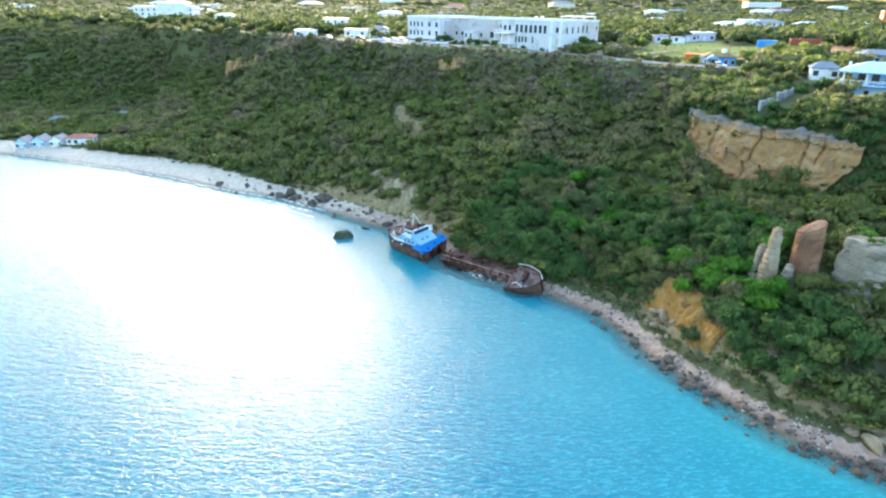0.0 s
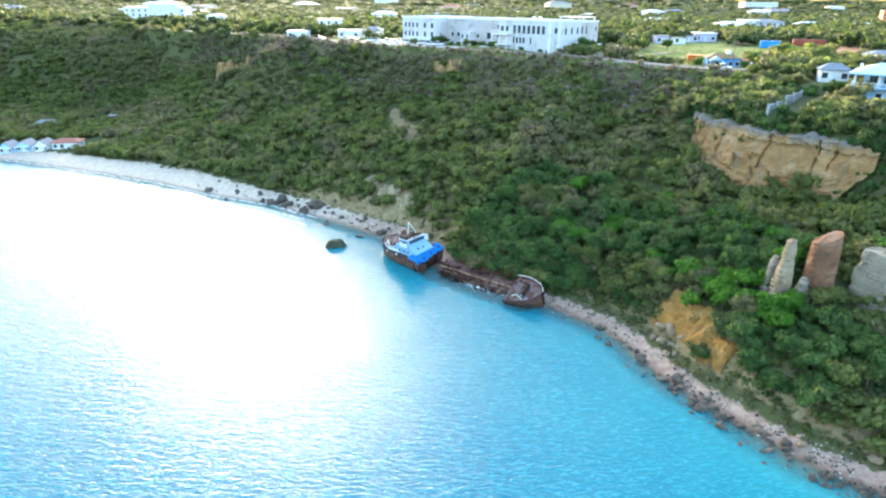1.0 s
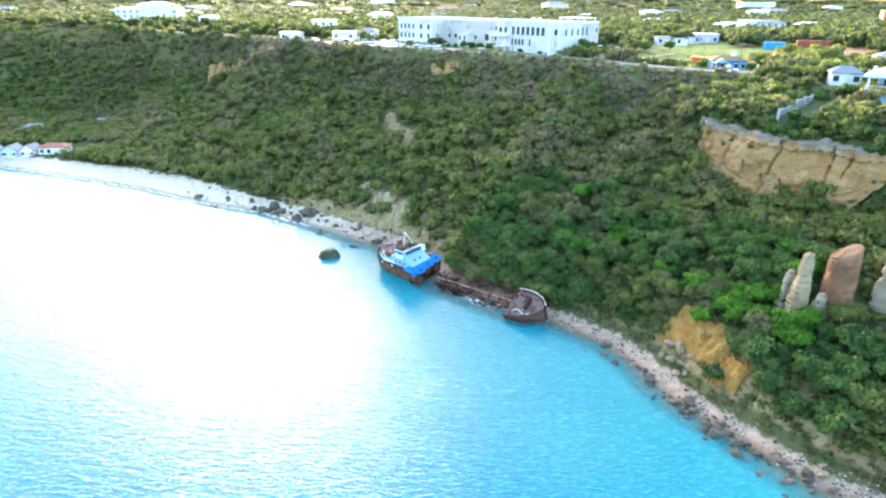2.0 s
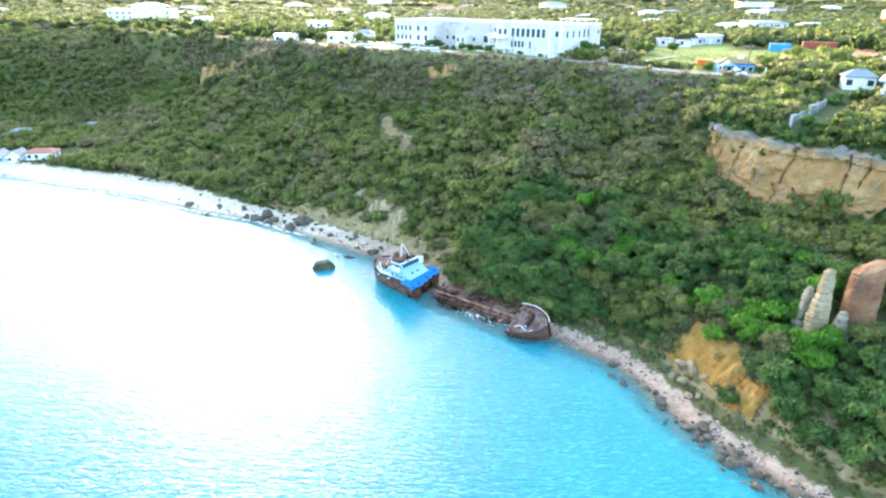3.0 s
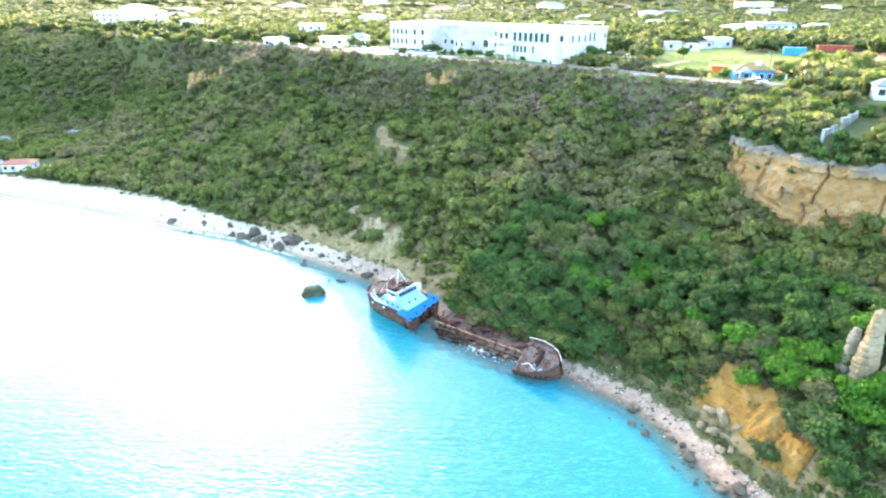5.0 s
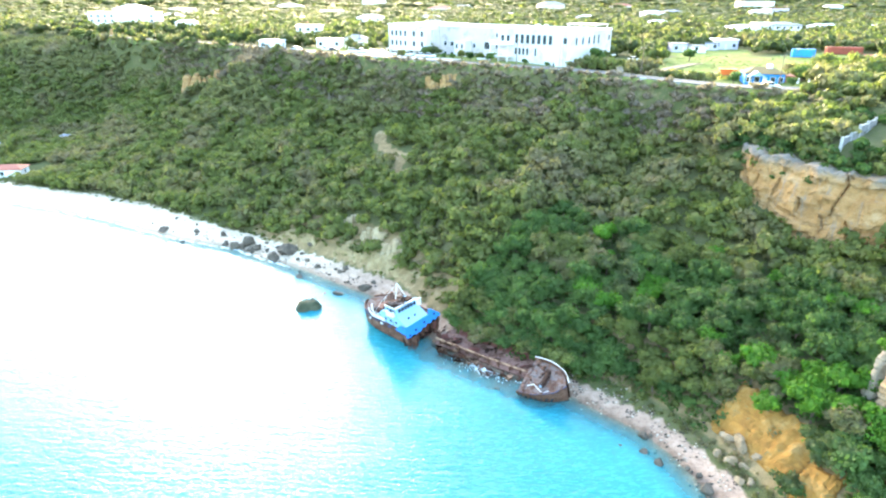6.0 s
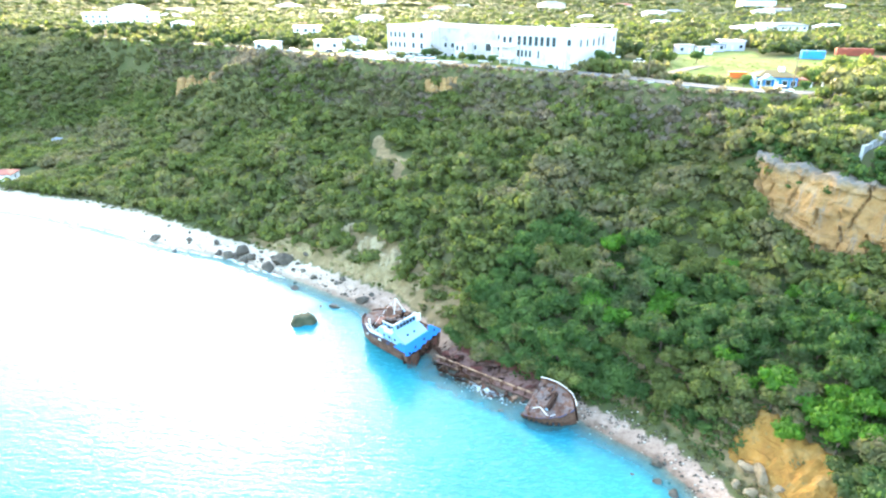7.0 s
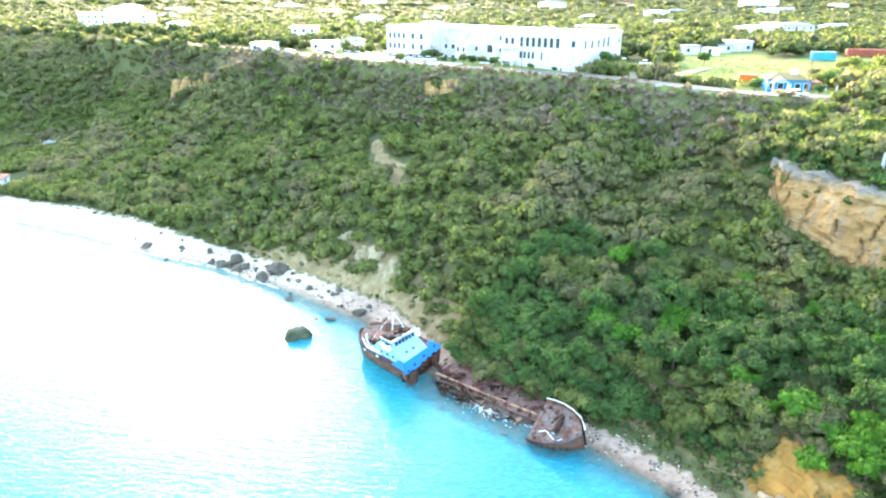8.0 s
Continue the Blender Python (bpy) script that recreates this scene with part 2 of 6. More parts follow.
CLIFF = [(57, 205), (60, 190), (63, 178), (66.5, 169), (72, 157), (80, 150), (88, 141), (99, 128), (120, 108), (170, 70), (400, -120)]


ROAD = [(-260, 470), (-150, 372), (-77, 322), (-48, 293), (-24, 275), (5, 254), (36, 233), (56, 216), (74, 203), (94, 196), (140, 196), (260, 215)]


SHOAL = [(-3, 149.5), (4, 143.5), (12, 137.6), (17, 133.6)]


def near_line(x, y, line):
    """Distance to a polyline, the x of the nearest point, and whether the point lies on its left."""
    best = np.full(x.shape, 1e18)
    foot, side = np.zeros(x.shape), np.zeros(x.shape)
    for (ax, ay), (bx, by) in zip(line, line[1:]):
        dx, dy = bx - ax, by - ay
        t = np.clip(((x - ax) * dx + (y - ay) * dy) / (dx * dx + dy * dy), 0, 1)
        px, py = ax + t * dx, ay + t * dy
        d = (x - px) ** 2 + (y - py) ** 2
        m = d < best
        best = np.where(m, d, best)
        foot = np.where(m, px, foot)
        side = np.where(m, dx * (y - ay) - dy * (x - ax), side)
    return np.sqrt(best), foot, np.where(side > 0, 1.0, -1.0)


def smooth(v, lo, hi):
    t = np.clip((v - lo) / (hi - lo), 0, 1)
    return t * t * (3 - 2 * t)


def waves(x, y):
    """Cheap uneven relief made of sines."""
    return (np.sin(x * 0.11 + 1.3 * np.sin(y * 0.07)) + np.sin(y * 0.13 + 1.7 * np.sin(x * 0.05 + 1)) + 0.6 * np.sin(x * 0.31 + y * 0.23)
            + 0.5 * np.sin(x * 0.53 - y * 0.41 + 2)) / 3.1


def inland(x, y):
    d, foot, side = near_line(x, y, SHORE)
    return d * side, foot


def soft_foot(x, y, d):
    """The x of the shore abreast of a point, blended where two stretches of shore are equally near."""
    num, den = np.zeros(x.shape), np.zeros(x.shape)
    for (ax, ay), (bx, by) in zip(SHORE, SHORE[1:]):
        dx, dy = bx - ax, by - ay
        t = np.clip(((x - ax) * dx + (y - ay) * dy) / (dx * dx + dy * dy), 0, 1)
        px, py = ax + t * dx, ay + t * dy
        w = np.exp(-(np.hypot(x - px, y - py) - np.abs(d)) / 4.0)
        num += w * px
        den += w
    return num / np.maximum(den, 1e-9)


def land(x, y):
    """Height of the ground."""
    x, y = np.asarray(x, float), np.asarray(y, float)
    d, foot = inland(x, y)
    foot = soft_foot(x, y, d)
    d = d + np.where(d > 8, 1.8 * waves(x * 1.3, y * 1.3), 0.7 * waves(x * 2, y * 2))
    keys = sorted(RISE)
    tables = [np.interp(d, DISTS, RISE[k]) for k in keys]
    z = tables[0]
    for k0, k1, t1 in zip(keys, keys[1:], tables[1:]):
        z = z + (t1 - z) * smooth(foot, k0, k1)
    z = z + smooth(d, 14, 30) * (1 - smooth(z, 38, 45)) * 0.9 * waves(x * 2.1 + 7, y * 2.1)
    z = z - 1.0 * smooth(x, 45, 75) * (1 - smooth(y, 235, 275)) * smooth(z, 42, 46)
    z = z + smooth(np.hypot(x, y - 250), 450, 1500) * 6 * waves(x * 0.05, y * 0.05)
    sd, _, _ = near_line(x, y, SHOAL)
    z = np.maximum(z, np.where(z < 0, -0.22 - 0.055 * sd ** 2, z))
    rd, rfoot, _ = near_line(x, y, ROAD)
    z = z + (46 - 1.0 * smooth(rfoot, 42, 74) - z) * (1 - smooth(rd, 4.2, 9.5))
    z = z + np.maximum(44.3 - z, 0) * (1 - smooth(np.hypot(x - 98.5, y - 176), 6, 14))
    cd, _, cs = near_line(x, y, CLIFF)
    cd = cd * cs + 0.6 * waves(x * 4, y * 4)
    head = 34.5 + 5.2 * smooth(cd, 0.3, 8) + 5.2 * smooth(cd, 12, 40)
    return z + np.maximum(head - z, 0) * smooth(cd, -0.6 - 7 * smooth(x, 88, 96), 2.0 + 4 * smooth(x, 88, 96))


def height(x, y):
    return float(land(np.array([x]), np.array([y]))[0])


def part(name, bm, mat, parent=None, label="", flat=True):
    """Links a bmesh as one mesh object under its parent."""
    me = bpy.data.meshes.new(name)
    bm.to_mesh(me)
    bm.free()
    if not flat:
        for p in me.polygons:
            p.use_smooth = True
    me.materials.append(mat)
    ob = new(name, me)
    ob.parent = parent
    if label:
        ob["label"] = label
    return ob


def thing(name, m, label, category, group=""):
    """An Empty at the base of a thing."""
    ob = new(name)
    ob.matrix_world = m
    ob.empty_display_size = 0.3
    return tagged(ob, label, category, group)


def mesh_from(name, verts, faces_flat, per_face, mat, smooth_shade=False):
    """A mesh from arrays; every face has the same number of corners."""
    me = bpy.data.meshes.new(name)
    nf = len(faces_flat) // per_face
    me.vertices.add(len(verts))
    me.vertices.foreach_set("co", np.ascontiguousarray(verts, np.float32).ravel())
    me.loops.add(len(faces_flat))
    me.loops.foreach_set("vertex_index", np.ascontiguousarray(faces_flat, np.int32))
    me.polygons.add(nf)
    me.polygons.foreach_set("loop_start", np.arange(0, nf * per_face, per_face, dtype=np.int32))
    if smooth_shade:
        me.polygons.foreach_set("use_smooth", np.ones(nf, bool))
    me.update(calc_edges=True)
    me.materials.append(mat)
    return me


def graded(lo, hi, a, b, step, grow=1.12):
    """Coordinates, evenly spaced from a to b and ever wider out to lo and hi."""
    mid = list(np.arange(a, b + 1e-6, step))
    s, v = step, mid[-1]
    while v < hi:
        s *= grow
        v += s
        mid.append(min(v, hi))
    s, v, left = step, a, []
    while v > lo:
        s *= grow
        v -= s
        left.append(max(v, lo))
    return np.array(left[::-1] + mid)


def sheet(name, xs, ys, z, mat):
    X, Y = np.meshgrid(xs, ys)
    nx, ny = len(xs), len(ys)
    i = (np.arange(ny - 1)[:, None] * nx + np.arange(nx - 1)[None, :]).ravel()
    faces = np.stack([i, i + 1, i + nx + 1, i + nx], 1).ravel()
    return mesh_from(name, np.stack([X.ravel(), Y.ravel(), z(X, Y).ravel() if callable(z) else np.full(X.size, z)], 1), faces, 4, mat, True), X, Y


# where the ground is kept free of bushes: x, y, radius
TRACK = [(-9.5, 213), (-12.7, 217), (-11, 224), (-17, 232), (-19.5, 243)]
CLEAR = [(20, 262, 14), (-12, 287, 13), (8, 270, 12), (40, 256, 15), (55, 258, 12), (-71, 308, 6), (-210, 488, 26), (-40, 313, 14), (85, 212, 13), (82, 223, 6), (78, 205, 6),
         (100, 255, 26), (130, 272, 12), (148, 283, 14), (76, 245, 14), (120, 214, 7), (107, 158, 9), (115, 150, 8), (94, 296, 8), (116, 310, 9), (98, 287, 9), (113, 301, 9), (180, 405, 24),
         (-179, 270, 16), (-157, 274, 10), (-196, 271, 9), (150, 244, 16), (132, 214, 8), (-30, 284, 8), (240, 455, 14), (-66, 373, 10), (-55, 262, 3), (-88, 316, 9), (-80, 311, 8), (-103, 312, 6), (-22.5, 200, 3.2), (-17.5, 193, 3.6), (-12, 187, 3.6),
         (93, 285, 9), (100, 281, 9), (108, 290, 9), (140, 274, 12), (151, 278, 11), (134, 264, 12), (150, 262, 12), (98.5, 176, 6), (95, 171, 4), (158, 275, 9), (66, 237, 8), (74, 231, 7), (59, 243, 7), (82, 232, 8), (92, 228, 8)]


GARDEN_WALL = [(77.0, 160.0), (106, 184.5)]


def free_of(x, y):
    """True where bushes may grow."""
    d, foot = inland(x, y)
    ok = d > np.interp(foot, [-100, -60, -2, 0, 22, 25], [11.5, 8.6, 8.6, 3.6, 3.6, 6.8])
    ok &= near_line(x, y, ROAD)[0] > np.where((x > -60) & (x < 84), 7.2, 5.0)
    ok &= near_line(x, y, TRACK)[0] > 3.0
    wd, _, ws = near_line(x, y, GARDEN_WALL)
    ok &= wd > np.where(ws < 0, np.where(x > 84, 5.0, 2.2), 1.4)
    for cx, cy, r in CLEAR:
        ok &= (x - cx) ** 2 + (y - cy) ** 2 > r * r
    cd, _, cs = near_line(x, y, CLIFF)
    ok &= ~((cd * cs > -2.0) & (cd * cs < 0.5) & (x > 65) & (x < 88) & (y < 176))
    return ok


EARTH, SEA = ground_material(), water_material()
me, GX, GY = sheet("ground", graded(-4800, 4800, -240, 170, 2.0), graded(-2500, 4900, 60, 360, 2.0), land, EARTH)
d0, foot0 = inland(GX, GY)
z0 = land(GX, GY)
sandy = 1 - smooth(d0, np.interp(foot0, [-100, -60, -40, 10, 20], [9, 6, 4.6, 4.6, 3.0]), np.interp(foot0, [-100, -60, -40, 10, 20], [14, 9, 7.6, 7.6, 4.8]))
track = 1 - smooth(near_line(GX, GY, TRACK)[0], 1.0, 2.6)
bank = smooth(d0, 5, 8) * (1 - smooth(d0, 13, 19)) * smooth(foot0, -70, -45)
lawn = np.zeros(GX.shape)
for cx, cy, r in CLEAR:
    lawn = np.maximum(lawn, 1 - smooth(np.hypot(GX - cx, GY - cy), r * 0.8, r * 1.2))
rd0, _, rs0 = near_line(GX, GY, ROAD)
lawn = np.maximum(lawn, 1 - smooth(rd0, 4.5, 6.5)) * smooth(z0, 36, 41) * np.where(rs0 < 0, smooth(-rd0, -5.0, -3.8), 1)
bank = np.maximum(bank, 0.42 * (rs0 < 0) * smooth(rd0, 3.5, 4.5) * (1 - smooth(rd0, 10, 18)) * (np.abs(GX + 10) < 95))
cov = np.stack([sandy, np.maximum(bank, track), lawn, smooth(foot0, -46, -12)], -1).reshape(-1, 4)
att = me.color_attributes.new("cover", "FLOAT_COLOR", "POINT")
att.data.foreach_set("color", np.ascontiguousarray(cov, np.float32).ravel())
ground = tagged(new("ground", me), "scrubby hillside, sandy beach and grassy plateau", "ground", kind="structure")

me, WX, WY = sheet("sea", graded(-4800, 1500, -240, 120, 3.0), graded(-2500, 700, 0, 280, 3.0), 0.0, SEA)
att = me.attributes.new("depth", "FLOAT", "POINT")
att.data.foreach_set("value", np.ascontiguousarray(-land(WX, WY), np.float32).ravel())
sea = tagged(new("sea", me), "rippled turquoise sea, clear in the shallows", "sea", kind="structure")


# ---- trees and bushes ----
def ball(rng, rough=0.25, rings=4, segs=7):
    """A lumpy low closed form, unit size: points and triangles."""
    v, f = [(0, 0, 1.0)], []
    for i in range(1, rings):
        a = math.pi * i / rings
        for j in range(segs):
            b = 2 * math.pi * (j + 0.5 * (i % 2)) / segs
            k = 1 + rng.uniform(-rough, rough)
            v.append((math.sin(a) * math.cos(b) * k, math.sin(a) * math.sin(b) * k, math.cos(a) * k))
    v.append((0, 0, -1.0))
    for j in range(segs):
        f.append((0, 1 + j, 1 + (j + 1) % segs))
        f.append((len(v) - 1, 1 + (rings - 2) * segs + (j + 1) % segs, 1 + (rings - 2) * segs + j))
    for i in range(rings - 2):
        for j in range(segs):
            a, b = 1 + i * segs + j, 1 + i * segs + (j + 1) % segs
            f += [(a, a + segs, b), (b, a + segs, b + segs)]
    return np.array(v), np.array(f)


def crown(seed, lobes, leaves, leaf, rings=4, segs=7, core=True, core_lobes=99):
    """A crown about 2 wide and 1.5 high standing on z = 0: uneven lobes with a core and many small leaf sprays. Triangles."""
    rng = np.random.default_rng(seed)
    centres = [(0, 0, 0.72, 0.62)]
    for i in range(lobes):
        a = 2 * math.pi * (i + rng.uniform(-0.3, 0.3)) / lobes
        r = rng.uniform(0.35, 0.72)
        centres.append((r * math.cos(a), r * math.sin(a), rng.uniform(0.35, 1.02), rng.uniform(0.24, 0.48)))
    V, F, base = [], [], 0
    share = np.array([c[3] ** 2 for c in centres])
    counts = (share / share.sum() * leaves).astype(int)
    for k, ((cx, cy, cz, cr), n) in enumerate(zip(centres, counts)):
        if core and k < core_lobes:
            v, f = ball(rng, 0.22, rings, segs)
            V.append(v * (cr * 0.76, cr * 0.76, cr * 0.72) + (cx, cy, cz))
            F.append(f + base)
            base += len(v)
        p = rng.normal(size=(n, 3))
        p[:, 2] = np.abs(p[:, 2]) * 0.9 - 0.25
        p /= np.linalg.norm(p, axis=1)[:, None]
        out = p + rng.normal(scale=0.45, size=(n, 3))
        out /= np.linalg.norm(out, axis=1)[:, None]
        side = np.cross(out, rng.normal(size=(n, 3)))
        side /= np.linalg.norm(side, axis=1)[:, None]
        other = np.cross(out, side)
        pos = p * cr * rng.uniform(0.74, 1.18, (n, 1)) * (1, 1, 0.92) + (cx, cy, cz)
        s = leaf * rng.uniform(0.6, 1.35, (n, 1))
        q = np.stack([pos - side * s, pos + other * s * 0.75 - out * s * 0.25, pos + side * s, pos - other * s * 0.75 - out * s * 0.25], 1)
        V.append(q.reshape(-1, 3))
        i = base + np.arange(n)[:, None] * 4
        F.append(np.concatenate([i + (0, 1, 2), i + (0, 2, 3)], 0))
        base += n * 4
    return np.concatenate(V), np.concatenate(F)


def scatter(protos, x, y, z, size, tall, rng):
    """Crowns at many places, laid into one pair of arrays."""
    V, F, base = [], [], 0
    which = rng.integers(0, len(protos), len(x))
    turn = rng.uniform(0, 2 * math.pi, len(x))
    for k, (v, f) in enumerate(protos):
        ids = np.nonzero(which == k)[0]
        if not len(ids):
            continue
        c, s = np.cos(turn[ids])[:, None], np.sin(turn[ids])[:, None]
        sx = size[ids][:, None]
        vx = (v[:, 0] * c - v[:, 1] * s) * sx + x[ids][:, None]
        vy = (v[:, 0] * s + v[:, 1] * c) * sx + y[ids][:, None]
        vz = v[:, 2] * (sx * tall[ids][:, None]) + z[ids][:, None]
        V.append(np.stack([vx, vy, vz], -1).reshape(-1, 3))
        F.append((f[None] + (base + np.arange(len(ids)) * len(v))[:, None, None]).reshape(-1, 3))
        base += len(ids) * len(v)
    return np.concatenate(V), np.concatenate(F)


def jittered(x0, x1, y0, y1, step, rng):
    X, Y = np.meshgrid(np.arange(x0, x1, step), np.arange(y0, y1, step))
    X = X.ravel() + rng.uniform(-0.48, 0.48, X.size) * step
    Y = Y.ravel() + rng.uniform(-0.48, 0.48, Y.size) * step
    return X, Y


def stuff(name, V, F, mat, label):
    me = mesh_from(name, V, F.ravel(), 3, mat)
    return tagged(new(name, me), label, "bushes", kind="stuff")


def in_view(x, y):
    """The wedge of land that lies before the walk, with a margin."""
    return (np.abs(x) < 0.78 * (y + 8) + 12)


rng = np.random.default_rng(4)
MID = [crown(s, 6, 100, 0.18, 3, 6, True, 4) for s in range(6)]
FAR = [crown(20 + s, 3, 36, 0.24, 3, 5) for s in range(5)]
FARTHEST = [crown(40 + s, 1, 9, 0.28, 3, 5) for s in range(4)]


def singled(x, y):
    """The stretch of the hillside where every tree stands as a thing of its own."""
    d, foot = inland(x, y)
    return (foot > -2) & (d < 38) & (x < 72) & (y > 92)


# hillside thicket, closer set where the slope is steep
x, y = jittered(-340, 170, 60, 440, 3.0, rng)
x2, y2 = jittered(-200, 80, 180, 420, 3.6, rng)
z2 = land(x2, y2)
steep = (z2 > 24) & (z2 < 45.8) & (np.abs(land(x2, y2 + 2) - z2) > 0.9)
x, y = np.concatenate([x, x2[steep]]), np.concatenate([y, y2[steep]])
ok = free_of(x, y) & in_view(x, y)
d, foot = inland(x, y)
zz = land(x, y)
rd, _, rs = near_line(x, y, ROAD)
ok &= ((zz < 45) | (y < 262) | ((rs < 0) & (rd < 18))) & (d < 175) & ~singled(x, y)
x, y, zz, d = x[ok], y[ok], zz[ok], d[ok]
size = rng.uniform(1.9, 3.5, len(x)) * (1 + 0.25 * waves(x * 3, y * 3)) * np.where(zz > 30, 0.95, 1.0)
tall = rng.uniform(0.75, 1.25, len(x))
wd, _, ws = near_line(x, y, GARDEN_WALL)
size = size * np.where((wd < 8) & (ws < 0), 0.55, 1.0)
# drier ground, and haze painted in: paler bushes commoner uphill and westward
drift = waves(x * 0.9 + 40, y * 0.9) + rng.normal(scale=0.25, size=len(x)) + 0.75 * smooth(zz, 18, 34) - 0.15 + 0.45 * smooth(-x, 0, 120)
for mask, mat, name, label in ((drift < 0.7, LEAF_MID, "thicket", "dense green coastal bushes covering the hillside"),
                               (drift >= 0.7, LEAF_DRY_HAZED, "dry_hazed_thicket", "dull olive and grey-brown bushes on the hillside, paled for haze")):
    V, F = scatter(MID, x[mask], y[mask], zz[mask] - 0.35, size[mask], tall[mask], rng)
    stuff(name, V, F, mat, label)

# woods on the plateau, thinning into the distance
parts_x, parts_y, parts_s = [], [], []
for y0, y1, step in ((262, 420, 6.8), (420, 700, 11), (700, 1200, 21), (1200, 2200, 42), (2200, 4300, 85)):
    w = 0.78 * y1 + 20
    x, y = jittered(-w, w, y0, y1, step, rng)
    ok = free_of(x, y) & in_view(x, y) & (land(x, y) > 44)
    ok &= rng.uniform(size=len(x)) < 0.85 + 0.35 * waves(x * 0.35, y * 0.35)
    parts_x.append(x[ok]), parts_y.append(y[ok]), parts_s.append(rng.uniform(0.42, 0.8, ok.sum()) * step)
x, y, size = np.concatenate(parts_x), np.concatenate(parts_y), np.concatenate(parts_s)
tall = rng.uniform(0.8, 1.3, len(x)) * np.clip(4.2 / size, 0.25, 1.15)
near = y < 520
for mask, protos, name in ((near, FAR, "woods"), (~near, FARTHEST, "far_woods")):
    V, F = scatter(protos, x[mask], y[mask], land(x[mask], y[mask]) - 0.4, size[mask], tall[mask], rng)
    stuff(name, V, F, LEAF_FAR, "scrub woods spread over the flat plateau")

# ---- small builders ----
def box(bm, x0, x1, y0, y1, z0, z1, bevel=0.0):
    r = bmesh.ops.create_cube(bm, size=1, matrix=Matrix.LocRotScale(((x0 + x1) / 2, (y0 + y1) / 2, (z0 + z1) / 2), None, (x1 - x0, y1 - y0, z1 - z0)))
    if bevel:
        es = list({e for v in r["verts"] for e in v.link_edges})
        bmesh.ops.bevel(bm, geom=es, offset=bevel, segments=1, affect="EDGES")


def boxes(*args, bevel=0.0):
    bm = bmesh.new()
    for a in args:
        box(bm, *a, bevel=bevel)
    return bm


def prism(pts, depth, axis="y"):
    """A closed solid: an outline in x and z drawn out along y from 0 to depth."""
    bm = bmesh.new()
    a = [bm.verts.new((x, 0, z)) for x, z in pts]
    b = [bm.verts.new((x, depth, z)) for x, z in pts]
    bm.faces.new(a)
    bm.faces.new(b[::-1])
    for i in range(len(pts)):
        j = (i + 1) % len(pts)
        bm.faces.new((a[i], b[i], b[j], a[j]))
    bmesh.ops.recalc_face_normals(bm, faces=bm.faces)
    return bm


def tube(points, r, segs=6):
    """A round bar along points."""
    bm = bmesh.new()
    rings = []
    for i, p in enumerate(points):
        p = Vector(p)
        t = (Vector(points[min(i + 1, len(points) - 1)]) - Vector(points[max(i - 1, 0)])).normalized()
        s = t.orthogonal().normalized()
        o = t.cross(s)
        rad = r[i] if isinstance(r, (list, tuple)) else r
        rings.append([bm.verts.new(p + (s * math.cos(2 * math.pi * k / segs) + o * math.sin(2 * math.pi * k / segs)) * rad) for k in range(segs)])
    for a, b in zip(rings, rings[1:]):
        for k in range(segs):
            bm.faces.new((a[k], a[(k + 1) % segs], b[(k + 1) % segs], b[k]))
    bm.faces.new(rings[0][::-1])
    bm.faces.new(rings[-1])
    bmesh.ops.recalc_face_normals(bm, faces=bm.faces)
    return bm


def joined(*bms):
    out = bmesh.new()
    for b in bms:
        me = bpy.data.meshes.new("t")
        b.to_mesh(me)
        b.free()
        out.from_mesh(me)
        bpy.data.meshes.remove(me)
    return out


def shifted(bm, m):
    bmesh.ops.transform(bm, matrix=m, verts=bm.verts)
    return bm


def hip_roof(w, d, z, h, over=0.5, thick=0.18, ridge=0.45):
    """A hipped roof over a plan w by d that stands on z, with its eaves."""
    bm = bmesh.new()
    x0, x1, y0, y1 = -over, w + over, -over, d + over
    r = min(w, d) * ridge
    if w >= d:
        top = [(x0 + r, d / 2), (x1 - r, d / 2)]
    else:
        top = [(w / 2, y0 + r), (w / 2, y1 - r)]
    lo = [bm.verts.new((x, y, z)) for x, y in ((x0, y0), (x1, y0), (x1, y1), (x0, y1))]
    ea = [bm.verts.new((x, y, z + thick)) for x, y in ((x0, y0), (x1, y0), (x1, y1), (x0, y1))]
    a, b = [bm.verts.new((*p, z + thick + h)) for p in top]
    bm.faces.new(lo[::-1])
    for i in range(4):
        bm.faces.new((lo[i], lo[(i + 1) % 4], ea[(i + 1) % 4], ea[i]))
    if w >= d:
        bm.faces.new((ea[0], ea[1], b, a))
        bm.faces.new((ea[2], ea[3], a, b))
        bm.faces.new((ea[1], ea[2], b))
        bm.faces.new((ea[3], ea[0], a))
    else:
        bm.faces.new((ea[1], ea[2], b, a))
        bm.faces.new((ea[3], ea[0], a, b))
        bm.faces.new((ea[0], ea[1], a))
        bm.faces.new((ea[2], ea[3], b))
    bmesh.ops.recalc_face_normals(bm, faces=bm.faces)
    return bm


def gable_roof(w, d, z, h, over=0.4, thick=0.15):
    """A gabled roof with its ridge along y."""
    o, m = over, w / 2
    k = h / m
    return shifted(prism([(-o, z - o * k), (m, z + h), (w + o, z - o * k), (w + o, z - o * k + thick), (m, z + h + thick), (-o, z - o * k + thick)], d + 2 * o), pose(0, -o, 0))


WHITE = plain("white_paint", (0.80, 0.80, 0.80), 0.7, vary=0.12, scale=0.5, dirt=(0.55, 0.53, 0.50))
CREAM = plain("cream_paint", (0.70, 0.62, 0.48), 0.75, vary=0.15, scale=0.6)
GLASS = plain("dark_glass", (0.03, 0.04, 0.05), 0.12, vary=0.2, spec=0.6)
TRIM = plain("window_trim", (0.72, 0.74, 0.76), 0.6, vary=0.1)
